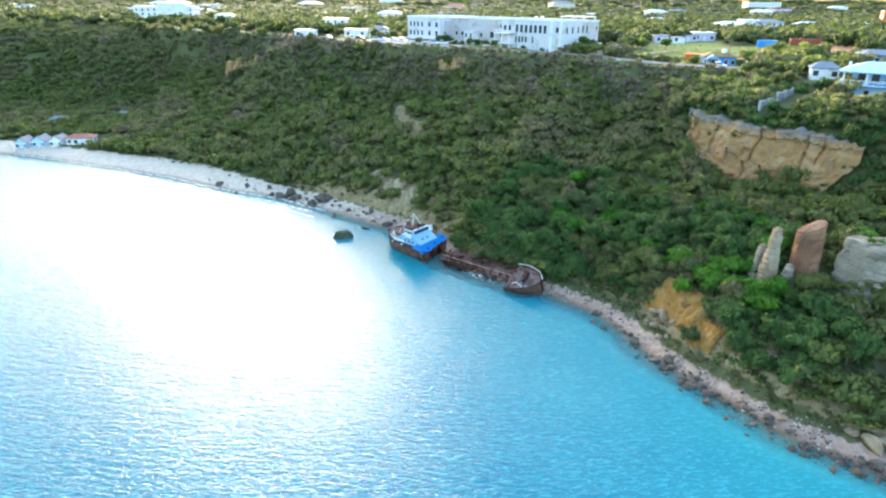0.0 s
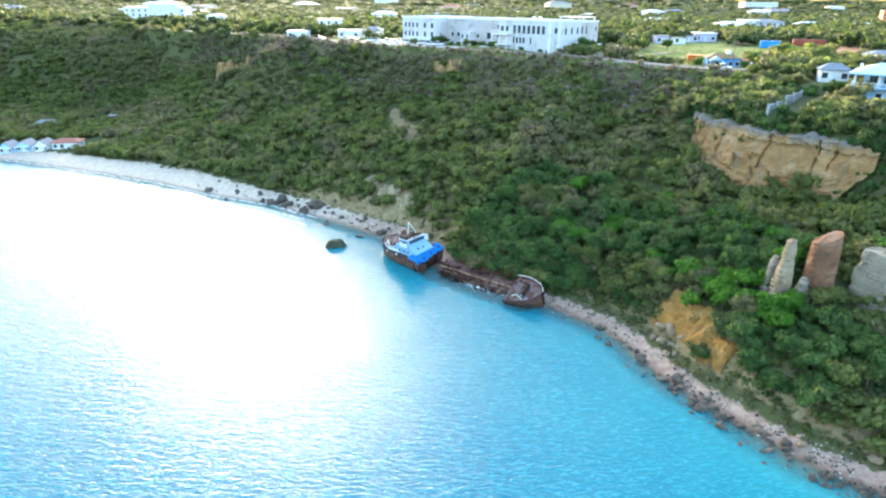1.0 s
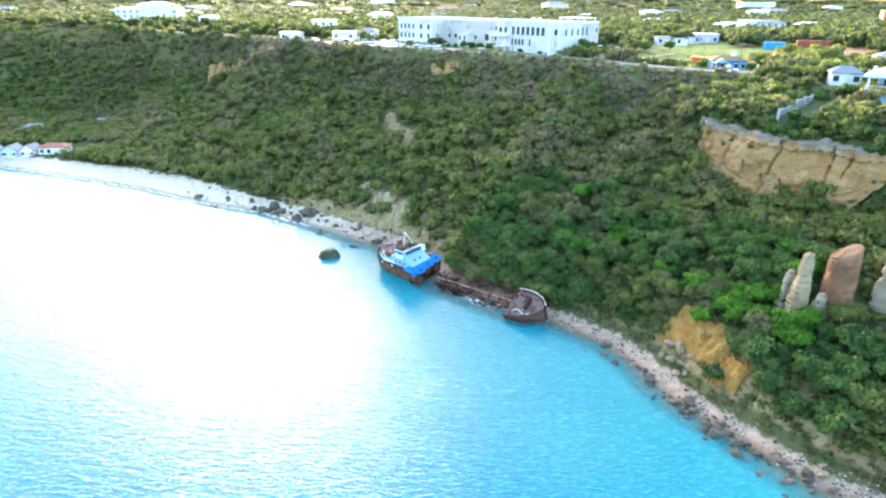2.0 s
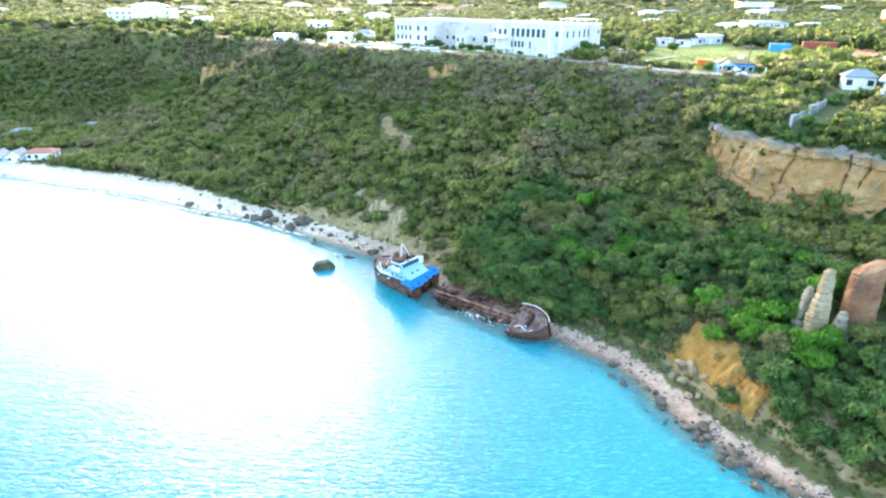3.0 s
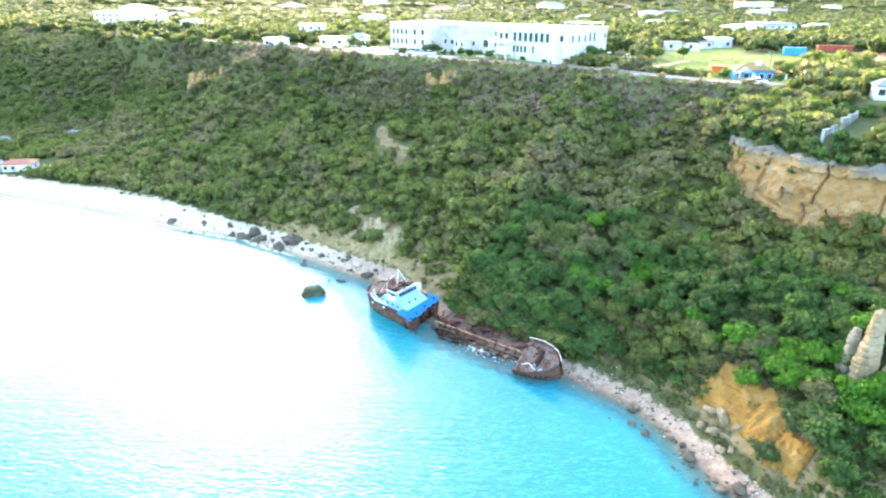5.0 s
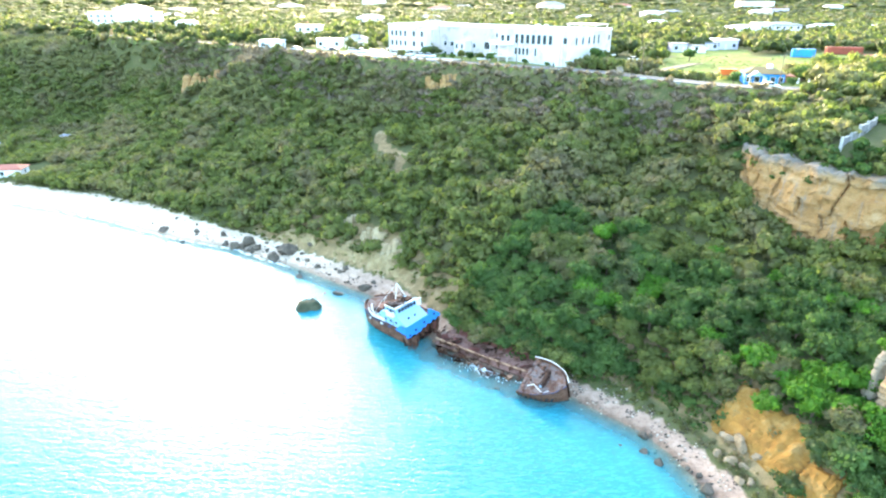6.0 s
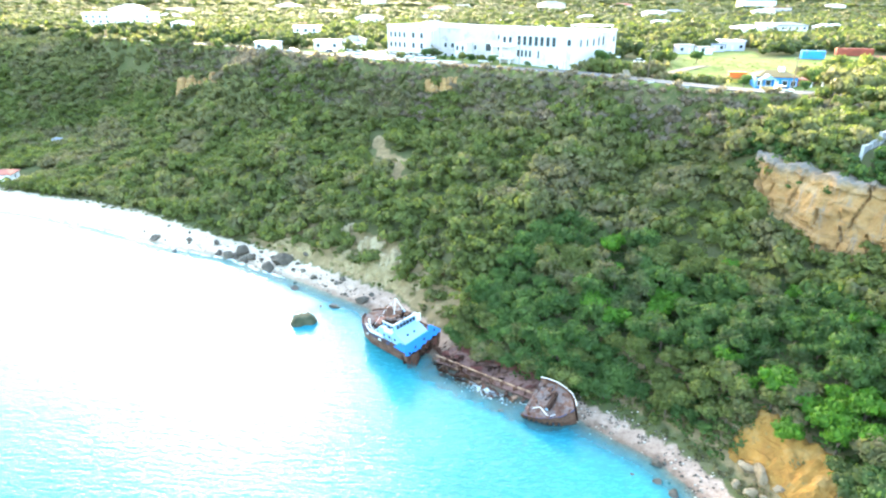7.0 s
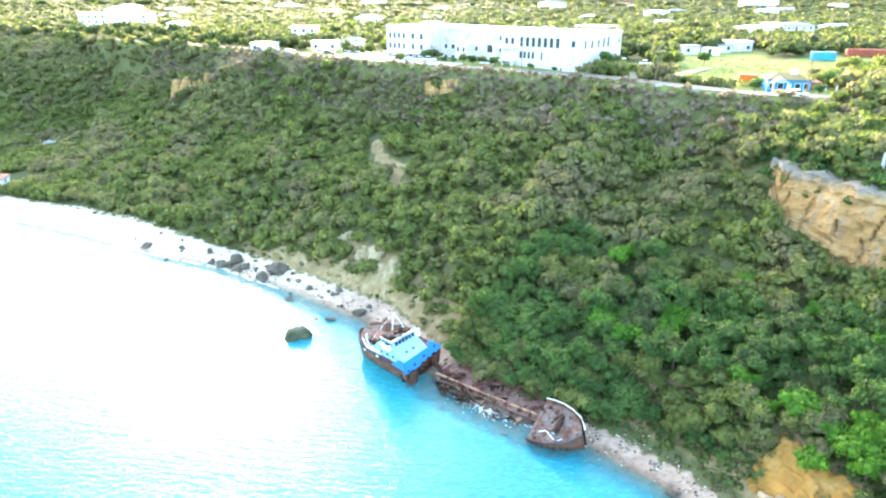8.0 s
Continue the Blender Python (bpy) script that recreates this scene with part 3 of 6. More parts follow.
ROOFGREY = plain("grey_roofing", (0.20, 0.225, 0.27), 0.7, vary=0.25, scale=0.8, dirt=(0.15, 0.14, 0.13))
ROOFWHITE = plain("white_roofing", (0.74, 0.76, 0.80), 0.6, vary=0.14, scale=0.7, dirt=(0.5, 0.5, 0.5))
ROOFRED = plain("red_roofing", (0.33, 0.12, 0.09), 0.75, vary=0.3, scale=0.9)
ROOFTAN = plain("tan_shingles", (0.22, 0.155, 0.07), 0.85, vary=0.3, scale=1.2)
PALEBLUE = plain("pale_blue_paint", (0.40, 0.60, 0.84), 0.65, vary=0.15, scale=0.5)
BLUE = plain("blue_paint", (0.03, 0.24, 0.72), 0.6, vary=0.2, scale=0.7)
CYANBLUE = plain("bright_blue_metal", (0.03, 0.30, 0.78), 0.45, vary=0.18, scale=0.8, dirt=(0.10, 0.16, 0.3))
YELLOW = plain("yellow_paint", (0.75, 0.52, 0.10), 0.7, vary=0.15)
ORANGE = plain("orange_paint", (0.75, 0.16, 0.03), 0.65, vary=0.2)
LILAC = plain("lilac_paint", (0.56, 0.52, 0.66), 0.7, vary=0.15)
REDMETAL = plain("rusty_red_metal", (0.30, 0.07, 0.045), 0.7, vary=0.35, scale=0.8, dirt=(0.16, 0.05, 0.03))
REDEARTH = plain("red_earth", (0.30, 0.135, 0.075), 0.95, vary=0.3, scale=0.5, dirt=(0.19, 0.12, 0.06))
ASPHALT = plain("asphalt", (0.11, 0.11, 0.115), 0.9, vary=0.3, scale=0.4, dirt=(0.17, 0.16, 0.14))
CONCRETE = plain("pale_concrete", (0.42, 0.42, 0.41), 0.85, vary=0.25, scale=0.6, dirt=(0.25, 0.24, 0.22))
MASONRY = plain("grey_masonry", (0.27, 0.26, 0.265), 0.9, vary=0.35, scale=1.2, dirt=(0.15, 0.145, 0.13))
WOOD = plain("grey_pole_wood", (0.20, 0.15, 0.11), 0.9, vary=0.4, scale=3)
RUBBER = plain("tyre_rubber", (0.02, 0.02, 0.02), 0.85, vary=0.2)
CARWHITE = plain("white_car_paint", (0.75, 0.76, 0.78), 0.3, vary=0.05, spec=0.5)
CARDARK = plain("dark_car_paint", (0.06, 0.07, 0.09), 0.3, vary=0.1, spec=0.5)


def rust_material(name, paint=None, amount=0.5, shade=1.0):
    m, n, l, b = material(name, 0.85, 0.0, 0.25)
    c = ramp(n, l, noise_tex(n, l, 0.7, 9, 0.7), [(p, tuple(v * shade for v in k)) for p, k in [(0.3, (0.035, 0.018, 0.013)), (0.5, (0.10, 0.047, 0.032)), (0.68, (0.17, 0.092, 0.065)), (0.8, (0.24, 0.18, 0.14))]])
    c = mixed(n, l, span(n, l, noise_tex(n, l, 3.0, 7, 0.7, stretch=(1, 1, 0.35)), 0.5, 0.75), c, (0.06, 0.03, 0.02))
    if paint:
        c = mixed(n, l, span(n, l, noise_tex(n, l, 0.9, 9, 0.72, stretch=(1, 1, 0.5)), amount, amount + 0.07), tuple(paint), c)
    l.new(c, b.inputs["Base Color"])
    bump(n, l, b, noise_tex(n, l, 3.2, 8, 0.7), 0.7, 0.08)
    return m


RUST = rust_material("rusted_steel", None, 0.5, 1.35)
# the same rust in a much darker tone
DARKRUST = rust_material("dark_rust", None, 0.5, 0.5)
RUSTDECK = rust_material("rusted_deck", (0.21, 0.115, 0.095), 0.5, 1.3)
REDRUST = rust_material("red_rust", (0.22, 0.085, 0.07), 0.55, 1.3)
GREYDECK = rust_material("grey_rusted_deck", (0.15, 0.118, 0.112), 0.48, 1.1)
TANRUST = rust_material("pale_rust", (0.33, 0.20, 0.13), 0.48, 1.5)
HULLPAINT = rust_material("worn_navy_hull", (0.05, 0.06, 0.12), 0.47)
SHIPBLUE = rust_material("worn_blue_ship_paint", (0.03, 0.21, 0.60), 0.57)
SHIPPALE = rust_material("worn_pale_blue_ship_paint", (0.27, 0.45, 0.64), 0.58)
SHIPWHITE = rust_material("chipped_white_ship_paint", (0.72, 0.72, 0.70), 0.56)


# ---- road, wall, poles ----
def strip(name, line, width, lift, mat, label, category, skirt=1.2):
    """A made way along a line, with thickness, laid on the ground."""
    pts = []
    for (ax, ay), (bx, by) in zip(line, line[1:]):
        n = max(2, int(math.hypot(bx - ax, by - ay) / 4))
        pts += [(ax + (bx - ax) * i / n, ay + (by - ay) * i / n) for i in range(n)]
    pts.append(line[-1])
    bm = bmesh.new()
    rows = []
    for i, (px, py) in enumerate(pts):
        q0, q1 = pts[max(i - 2, 0)], pts[min(i + 2, len(pts) - 1)]
        t = Vector((q1[0] - q0[0], q1[1] - q0[1], 0)).normalized()
        s = Vector((-t.y, t.x, 0)) * width / 2
        z = max(height(px, py), height(px + s.x, py + s.y), height(px - s.x, py - s.y)) + lift
        rows.append([(px + s.x, py + s.y, z), (px - s.x, py - s.y, z)])
    zs = [r[0][2] for r in rows]
    vs = []
    for i, r in enumerate(rows):
        z = sum(zs[max(0, i - 3):i + 4]) / len(zs[max(0, i - 3):i + 4]) + 0.08
        vs.append([bm.verts.new((p[0], p[1], zz)) for p in r for zz in (z, z - skirt)])
    for a, b in zip(vs, vs[1:]):
        for i, j in ((0, 2), (2, 3), (3, 1), (1, 0)):
            bm.faces.new((a[i], a[j], b[j], b[i]))
    bmesh.ops.recalc_face_normals(bm, faces=bm.faces)
    ob = part(name, bm, mat)
    return tagged(ob, label, category, kind="structure"), pts, zs


road, RP, RZ = strip("road", ROAD, 6.5, 0.05, ASPHALT, "grey asphalt road along the plateau edge", "road")
drive, _, _ = strip("pavement", [(-38, 292), (-26, 282), (-12, 271), (6, 259)], 7, 0.12, CONCRETE, "pale concrete forecourt of the white building", "pavement")
drive2, _, _ = strip("pavement", [(58, 230), (69.5, 241), (78, 251), (86, 258)], 3.4, 0.06, TANBOULDER, "pale dirt pull-off beside the road", "pavement")

guard = thing("guard_wall", pose(0, 0, 0), "low pale concrete kerb blocks edging the road", "wall")
kerb = boxes((-0.9, 0.9, -0.14, 0.14, -0.6, 0.3), bevel=0.05)
first = None
for i in range(len(RP)):
    px, py = RP[i]
    if not (-60 < px < 80) or i % 2:
        continue
    q = RP[min(i + 1, len(RP) - 1)]
    t = Vector((q[0] - px, q[1] - py, 0)).normalized()
    m = Matrix.Translation((px + t.y * 3.6, py - t.x * 3.6, RZ[i])) @ Matrix.Rotation(math.atan2(t.y, t.x), 4, "Z")
    if first is None:
        first = part("block", kerb, CONCRETE, guard)
        ob = first
    else:
        ob = new("block", first.data)
        ob.parent = guard
    ob.matrix_basis = m


def utility_pole(x, y, h=8.5):
    z = height(x, y)
    p = thing("utility_pole", pose(x, y, z - 0.3), "weathered wooden utility pole beside the road", "pole", "roadside poles")
    part("shaft", tube([(0, 0, 0), (0.03, 0, h * 0.5), (0.06, 0, h)], [0.16, 0.13, 0.1], 8), WOOD, p)
    part("crossarm", boxes((-0.8, 0.8, -0.06, 0.06, h - 0.8, h - 0.66)), WOOD, p)
    for k in (-0.7, 0, 0.7):
        part("insulator", shifted(tube([(0, 0, 0), (0, 0, 0.2)], 0.05), pose(k, 0, h - 0.66)), TRIM, p)


for px, py in ((56.5, 224), (24, 247.5), (84, 201), (118, 330), (160, 365), (-30, 288), (60, 310), (205, 430), (92, 380)):
    utility_pole(px, py)


# ---- buildings ----
def windows(parent, n, x0, x1, z0, z1, w, depth=-0.03, names="window"):
    """A row of windows on the face y = 0 that looks to -y."""
    for i in range(n):
        cx = x0 + (x1 - x0) * (i + 0.5) / n
        window(parent, cx, z0, z1, w, depth, names)


def window(parent, cx, z0, z1, w, y=-0.03, name="window", m=None):
    fr = boxes((cx - w / 2 - 0.1, cx - w / 2, y - 0.06, y + 0.05, z0 - 0.1, z1 + 0.1), (cx + w / 2, cx + w / 2 + 0.1, y - 0.06, y + 0.05, z0 - 0.1, z1 + 0.1),
               (cx - w / 2, cx + w / 2, y - 0.06, y + 0.05, z1, z1 + 0.1), (cx - w / 2, cx + w / 2, y - 0.1, y + 0.05, z0 - 0.1, z0))
    pane = boxes((cx - w / 2, cx + w / 2, y - 0.02, y + 0.03, z0, z1))
    if m is not None:
        shifted(fr, m), shifted(pane, m)
    f = part(name, fr, TRIM, parent)
    part("pane", pane, GLASS, f, "dark glass pane")


def facing(x, y, z, dx, dy):
    """Pose whose +x runs along (dx, dy) and whose +y points away behind."""
    return pose(x, y, z, 0, 0, math.degrees(math.atan2(dy, dx)))


RENDER_WHITE = plain("weathered_white_render", (0.66, 0.64, 0.67), 0.8, vary=0.14, scale=0.35, dirt=(0.40, 0.37, 0.36))
RENDER_PINK = plain("weathered_pinkish_render", (0.55, 0.50, 0.50), 0.8, vary=0.16, scale=0.35, dirt=(0.31, 0.275, 0.26))


def balcony(b, x0, x1, depth, zf, bays):
    """A slab with a white frame of posts, a top rail and thin balusters."""
    slab = part("balcony", boxes((x0, x1, -depth, 0, zf - 0.22, zf)), WHITE, b, "white balcony with a barred rail")
    part("rail", boxes((x0, x1, -depth, -depth + 0.12, zf + 0.95, zf + 1.07), (x0, x0 + 0.12, -depth + 0.12, 0, zf + 0.95, zf + 1.07), (x1 - 0.12, x1, -depth + 0.12, 0, zf + 0.95, zf + 1.07)), WHITE, slab)
    for i in range(bays + 1):
        x = x0 + 0.1 + (x1 - x0 - 0.2) * i / bays
        part("post", boxes((x - 0.1, x + 0.1, -depth + 0.01, -depth + 0.11, zf, zf + 0.95)), WHITE, slab)


def big_building():
    """Three-storey white building: an end block, a recessed middle, and a corner block with a wing on piers."""
    # local x from the far block to the near corner, y to the back
    b = thing("apartment_building", facing(-19.8, 295.6, 44.4, 0.758, -0.652), "long white three-storey apartment building with flat roofs", "building")
    L = 79.2
    part("wall", boxes((0, 19.2, 0, 24, -1, 11.3), bevel=0.05), RENDER_WHITE, b, "white rendered end block")
    part("wall", boxes((20.2, 51.5, 6.5, 24, -1, 11.2), bevel=0.05), RENDER_PINK, b, "pinkish-white recessed middle block")
    part("wall", boxes((19.2, 20.2, 3.0, 24, -1, 10.0)), RENDER_PINK, b, "narrow shaded link wall")
    part("wall", boxes((51.5, L, 0, 14, -1, 11.6), bevel=0.05), RENDER_WHITE, b, "white corner block")
    part("wall", boxes((L - 15, L - 0.6, 14, 27.5, 3.0, 11.2), bevel=0.05), RENDER_PINK, b, "pinkish-white wing raised on piers")
    for y in (17, 22, 26.9):
        for x in (L - 14, L - 8, L - 1.4):
            part("pier", boxes((x - 0.3, x + 0.3, y - 0.3, y + 0.3, -1, 3.0)), RENDER_WHITE, b)
    for x0, x1, y0, y1, z in ((0, 19.2, 0, 24, 11.3), (20.2, 51.5, 6.5, 24, 11.2), (51.5, L, 0, 14, 11.6), (L - 15, L - 0.6, 14, 27.5, 11.2)):
        part("parapet", boxes((x0 - 0.12, x1 + 0.12, y0 - 0.12, y0 + 0.2, z, z + 0.6), (x0 - 0.12, x1 + 0.12, y1 - 0.2, y1 + 0.12, z, z + 0.6),
                              (x0 - 0.12, x0 + 0.2, y0 + 0.2, y1 - 0.2, z, z + 0.6), (x1 - 0.2, x1 + 0.12, y0 + 0.2, y1 - 0.2, z, z + 0.6)), WHITE, b)
    # end block: close-set windows, then two wider ones; arched doors below a shade roof
    for z0, z1 in ((4.1, 6.0), (7.6, 9.5)):
        for cx in (2.0, 4.2, 6.4, 8.8, 13.2, 17.2):
            window(b, cx, z0, z1, 1.35 if cx > 10 else 1.1)
    for cx in (2.4, 5.6, 8.8, 12.0, 15.2):
        window(b, cx, 0.0, 2.4, 1.6, name="door")
    part("shade_roof", boxes((0.6, 18.6, -2.4, 0, 2.9, 3.08)), WHITE, b)
    for i in range(6):
        part("column", boxes((0.8 + i * 3.5, 1.05 + i * 3.5, -2.3, -2.05, -1, 2.9)), WHITE, b)
    # middle block: scattered windows, a dark opening, a white two-storey porch
    for cx, z0, w in ((23.0, 4.6, 1.3), (26.2, 4.6, 1.5), (29.0, 4.6, 1.3), (36.5, 4.4, 1.1), (46.4, 4.6, 0.8), (47.9, 4.6, 0.8), (46.4, 8.2, 0.8), (47.9, 8.2, 0.8), (23.0, 1.0, 1.3), (26.2, 1.0, 1.3), (37.5, 1.0, 1.1)):
        window(b, cx, z0, z0 + 1.5, w, 6.47)
    # the dark opening: a dark pane stands in for its shaded recess
    window(b, 42.2, 4.2, 6.6, 2.5, 6.47)
    part("porch", boxes((30.4, 35.2, 2.6, 6.5, -1, 6.4), (30.2, 35.4, 2.4, 6.5, 6.4, 6.65)), RENDER_WHITE, b, "white two-storey entrance porch")
    for cx in (31.6, 34.0):
        window(b, cx, 4.2, 5.7, 0.9, 2.57)
    window(b, 32.8, 0.0, 2.3, 1.6, 2.57, name="door")
    # corner block: tall upper windows, balconies, full-height piers at the corner
    for cx in (53.4, 55.6):
        window(b, cx, 7.7, 9.7, 1.25)
    for i in range(7):
        window(b, 59.0 + i * 2.12, 7.3, 10.1, 1.3)
    for cx in (58.8, 60.3, 61.8, 63.3):
        window(b, cx, 3.8, 5.9, 0.95)
    window(b, 66.4, 3.6, 6.0, 0.7)
    window(b, 77.0, 7.8, 9.6, 1.3)
    window(b, 73.6, -0.4, 1.9, 1.0, name="door")
    for x0, x1 in ((73.9, 75.3), (75.9, 76.3), (78.0, 79.0)):
        part("pilaster", boxes((x0, x1, -0.35, 0.0, -1, 11.6)), WHITE, b)
    balcony(b, 50.0, 57.6, 3.0, 3.2, 5)
    balcony(b, 50.0, 57.6, 3.0, 6.9, 5)
    for x in (50.3, 53.8, 57.3):
        part("column", boxes((x - 0.2, x + 0.2, -2.9, -2.5, -1, 2.98)), WHITE, b)
        part("column", boxes((x - 0.14, x + 0.14, -2.85, -2.55, 3.2, 6.68)), WHITE, b)
    # wing side: faces +x
    side = pose(L - 0.6, 14, 0, 0, 0, 90)
    for cx, z0, z1, w in ((1.4, 7.2, 10.0, 1.1), (4.4, 7.2, 10.0, 1.1), (11.6, 8.0, 9.6, 1.0), (3.0, 4.3, 5.0, 1.3), (6.2, 4.3, 5.0, 1.5), (9.8, 4.3, 5.0, 1.5)):
        window(b, cx, z0, z1, w, -0.03, m=side)
    for cx in (3, 7, 11):
        window(b, cx, 7.4, 9.6, 1.1, -0.03, m=pose(L, 0, 0, 0, 0, 90))
    part("roof_canopy", joined(boxes((L - 12, L - 1, 17, 26, 12.9, 13.1)), *[boxes((x - 0.12, x + 0.12, y - 0.12, y + 0.12, 11.2, 12.9)) for x in (L - 11.5, L - 1.5) for y in (17.5, 25.5)]), WHITE, b)
    for x, y in ((62, 8), (64.2, 9)):
        part("roof_tank", shifted(tube([(0, 0, 0), (0, 0, 1.2), (0, 0, 1.4)], [0.7, 0.7, 0.35], 10), pose(x, y, 11.6)), WHITE, b)
    part("awning", boxes((L - 0.6, L + 2.2, 21, 26.5, 3.2, 3.4)), WHITE, b)


big_building()


def simple_house(x, y, dx, dy, w, d, h, wall, roof, label, roof_h=1.4, kind="hip", rows=1, n=4, name="house", group="", z=None, storey=2.9):
    """A small building: walls, roof, windows and a door; x, y is the corner at the start of its front."""
    L = math.hypot(dx, dy)
    ux, uy = dx / L, dy / L
    if z is None:
        z = min(height(x, y), height(x + ux * w, y + uy * w), height(x - uy * d, y + ux * d))
    b = thing(name, facing(x, y, z, dx, dy), label, "house", group)
    part("wall", boxes((0, w, 0, d, -2.5, h), bevel=0.03), wall, b)
    if kind == "hip":
        part("roof", hip_roof(w, d, h, roof_h), roof, b)
    elif kind == "gable":
        part("roof", gable_roof(w, d, h, roof_h), roof, b)
        part("gable", prism([(0, h), (w, h), (w / 2, h + roof_h)], d), wall, b)
    else:
        part("roof", boxes((-0.35, w + 0.35, -0.35, d + 0.35, h, h + 0.3)), roof, b)
    for r in range(rows):
        for i in range(n):
            cx = w * (i + 0.5) / n
            if r == 0 and i == n // 2:
                part("door", boxes((cx - 0.5, cx + 0.5, -0.06, 0.04, 0.0, 2.05)), TRIM, b)
            else:
                window(b, cx, 0.9 + r * storey, 2.2 + r * storey, min(1.3, w / n * 0.6))
    sm = pose(w, 0, 0, 0, 0, 90)
    for r in range(rows):
        for i in range(max(1, int(d / 4))):
            window(b, d * (i + 0.5) / max(1, int(d / 4)), 0.9 + r * storey, 2.2 + r * storey, 1.1, -0.03, m=sm)
    return b


# the blue roadside bar with a tan hip roof
bar = simple_house(82.3, 215.8, 0.97, -0.24, 9.8, 7.4, 3.0, BLUE, ROOFTAN, "bright blue roadside bar with a tan hipped roof", 1.35, n=5, name="roadside_bar")
part("porch_roof", shifted(gable_roof(3.6, 2.6, 2.6, 1.0), pose(0.6, -2.2, 0)), PALEBLUE, bar)
part("porch_gable", shifted(prism([(0, 2.6), (3.6, 2.6), (1.8, 3.6)], 0.12), pose(0.6, -2.2, 0)), PALEBLUE, bar)
for k in (0.75, 4.05):
    part("porch_post", boxes((k - 0.12, k + 0.12, -2.2, -1.96, -0.8, 2.6)), WHITE, bar)
part("porch_wall", boxes((0.9, 3.9, -2.15, -2.0, -0.8, 0.9)), YELLOW, bar)
part("side_shed", boxes((9.6, 12.2, 1.0, 6.5, -0.8, 2.5), (9.6, 12.5, 0.6, 6.9, 2.5, 2.62)), ROOFRED, bar, "brown lean-to on the end")
part("roof_tank", boxes((5.6, 7.0, 2.6, 4.0, 3.2, 5.3), bevel=0.1), WHITE, bar, "white water tank")
for k, hh in ((12.6, 2.3), (15.2, 2.3)):
    part("gate_post", boxes((k - 0.2, k + 0.2, -2.0, -1.6, -1.0, hh)), WHITE, bar)
kiosk = thing("kiosk", facing(79.4, 225.6, height(81, 224), 0.95, -0.3), "orange and yellow painted roadside kiosk", "kiosk")
part("lower_wall", boxes((0, 4.4, 0, 3.4, -0.8, 1.2)), YELLOW, kiosk)
part("upper_wall", boxes((0.02, 4.38, 0.02, 3.38, 1.2, 2.7)), ORANGE, kiosk)
part("roof", boxes((-0.3, 4.7, -0.4, 3.7, 2.7, 2.85)), ORANGE, kiosk)
part("counter", boxes((0.4, 4.0, -0.35, 0.0, 1.12, 1.22)), WOOD, kiosk)


def container(x, y, dx, dy, L, mat, label):
    b = thing("shipping_container", facing(x, y, height(x + dx * L / 2, y + dy * L / 2), dx, dy), label, "container", "containers on the lot")
    part("box", boxes((0, L, 0, 2.44, 0.15, 2.75)), mat, b)
    n = int(L / 0.45)
    rib = boxes((-0.1, 0.1, -0.05, 0, 0.35, 2.6)).copy()
    me = bpy.data.meshes.new("rib")
    rib.to_mesh(me)
    me.materials.append(mat)
    for i in range(n):
        o = new("rib", me)
        o.parent = b
        o.location = (L * (i + 0.5) / n, 0, 0)
    part("door", boxes((L, L + 0.06, 0.1, 1.2, 0.3, 2.6), (L, L + 0.06, 1.24, 2.34, 0.3, 2.6)), mat, b)
    part("skid", boxes((0, L, 0.1, 0.4, 0, 0.15), (0, L, 2.04, 2.34, 0, 0.15)), RUST, b)


container(125.9, 276.1, 0.97, -0.25, 7.3, CYANBLUE, "bright blue shipping container on the grassy lot")
container(145.2, 288.6, 0.97, -0.24, 12.2, REDMETAL, "rusty red shipping container on the grassy lot")
yard, _, _ = strip("dirt_yard", [(146, 254), (156, 270), (166, 288)], 13, 0.02, REDEARTH, "bare red earth yard beside the lot", "ground")

simple_house(90.2, 297.7, 1, 0, 5.8, 5, 2.9, LILAC, ROOFGREY, "small grey-white shed with a flat roof", kind="flat", n=2, name="shed")
simple_house(96.8, 293.5, 1, 0.05, 5.0, 4.5, 2.4, WHITE, ROOFGREY, "small whitish shed with a flat roof", kind="flat", n=2, name="shed")
simple_house(104, 308, 1, -0.1, 8, 7, 2.6, LILAC, ROOFGREY, "low lilac outbuilding with a grey roof", kind="flat", n=3, name="shed")
simple_house(112, 312, 1, 0.0, 10, 9, 3.6, LILAC, ROOFWHITE, "lilac house with a pale flat roof", kind="flat", n=3)
simple_house(161, 408, 1, 0.02, 16, 14, 4.2, WHITE, ROOFWHITE, "white bungalow with a pale roof", kind="hip", roof_h=1.6, n=4)
simple_house(176, 412, 1, 0.0, 9, 9, 6.6, WHITE, ROOFWHITE, "white two-storey block with a flat roof", kind="flat", rows=2, n=2)
simple_house(184, 410, 1, 0.05, 16, 14, 5.8, LILAC, ROOFGREY, "pale two-storey house with a grey hipped roof", rows=2, n=4)
simple_house(232, 456, 1, 0, 18, 9, 3.2, WHITE, ROOFWHITE, "long low white-roofed house", roof_h=1.6, n=5)
simple_house(262, 452, 1, 0, 18, 9, 3.2, LILAC, ROOFWHITE, "long low pale house", roof_h=1.4, n=5)
simple_house(487, 1140, 1, 0, 54, 24, 13, WHITE, ROOFWHITE, "large white block on the skyline", kind="flat", rows=3, n=10, storey=4)
simple_house(586, 1066, 1, 0, 24, 14, 7, WHITE, ROOFWHITE, "white house on the skyline", n=4)
simple_house(349, 556, 1, -0.4, 18, 14, 11, ORANGE, ROOFGREY, "bright orange three-storey building", kind="flat", rows=3, n=5)
simple_house(133, 217, 0.9, -0.3, 13, 8, 3.0, LILAC, ROOFGREY, "pale house with a grey roof", n=4)
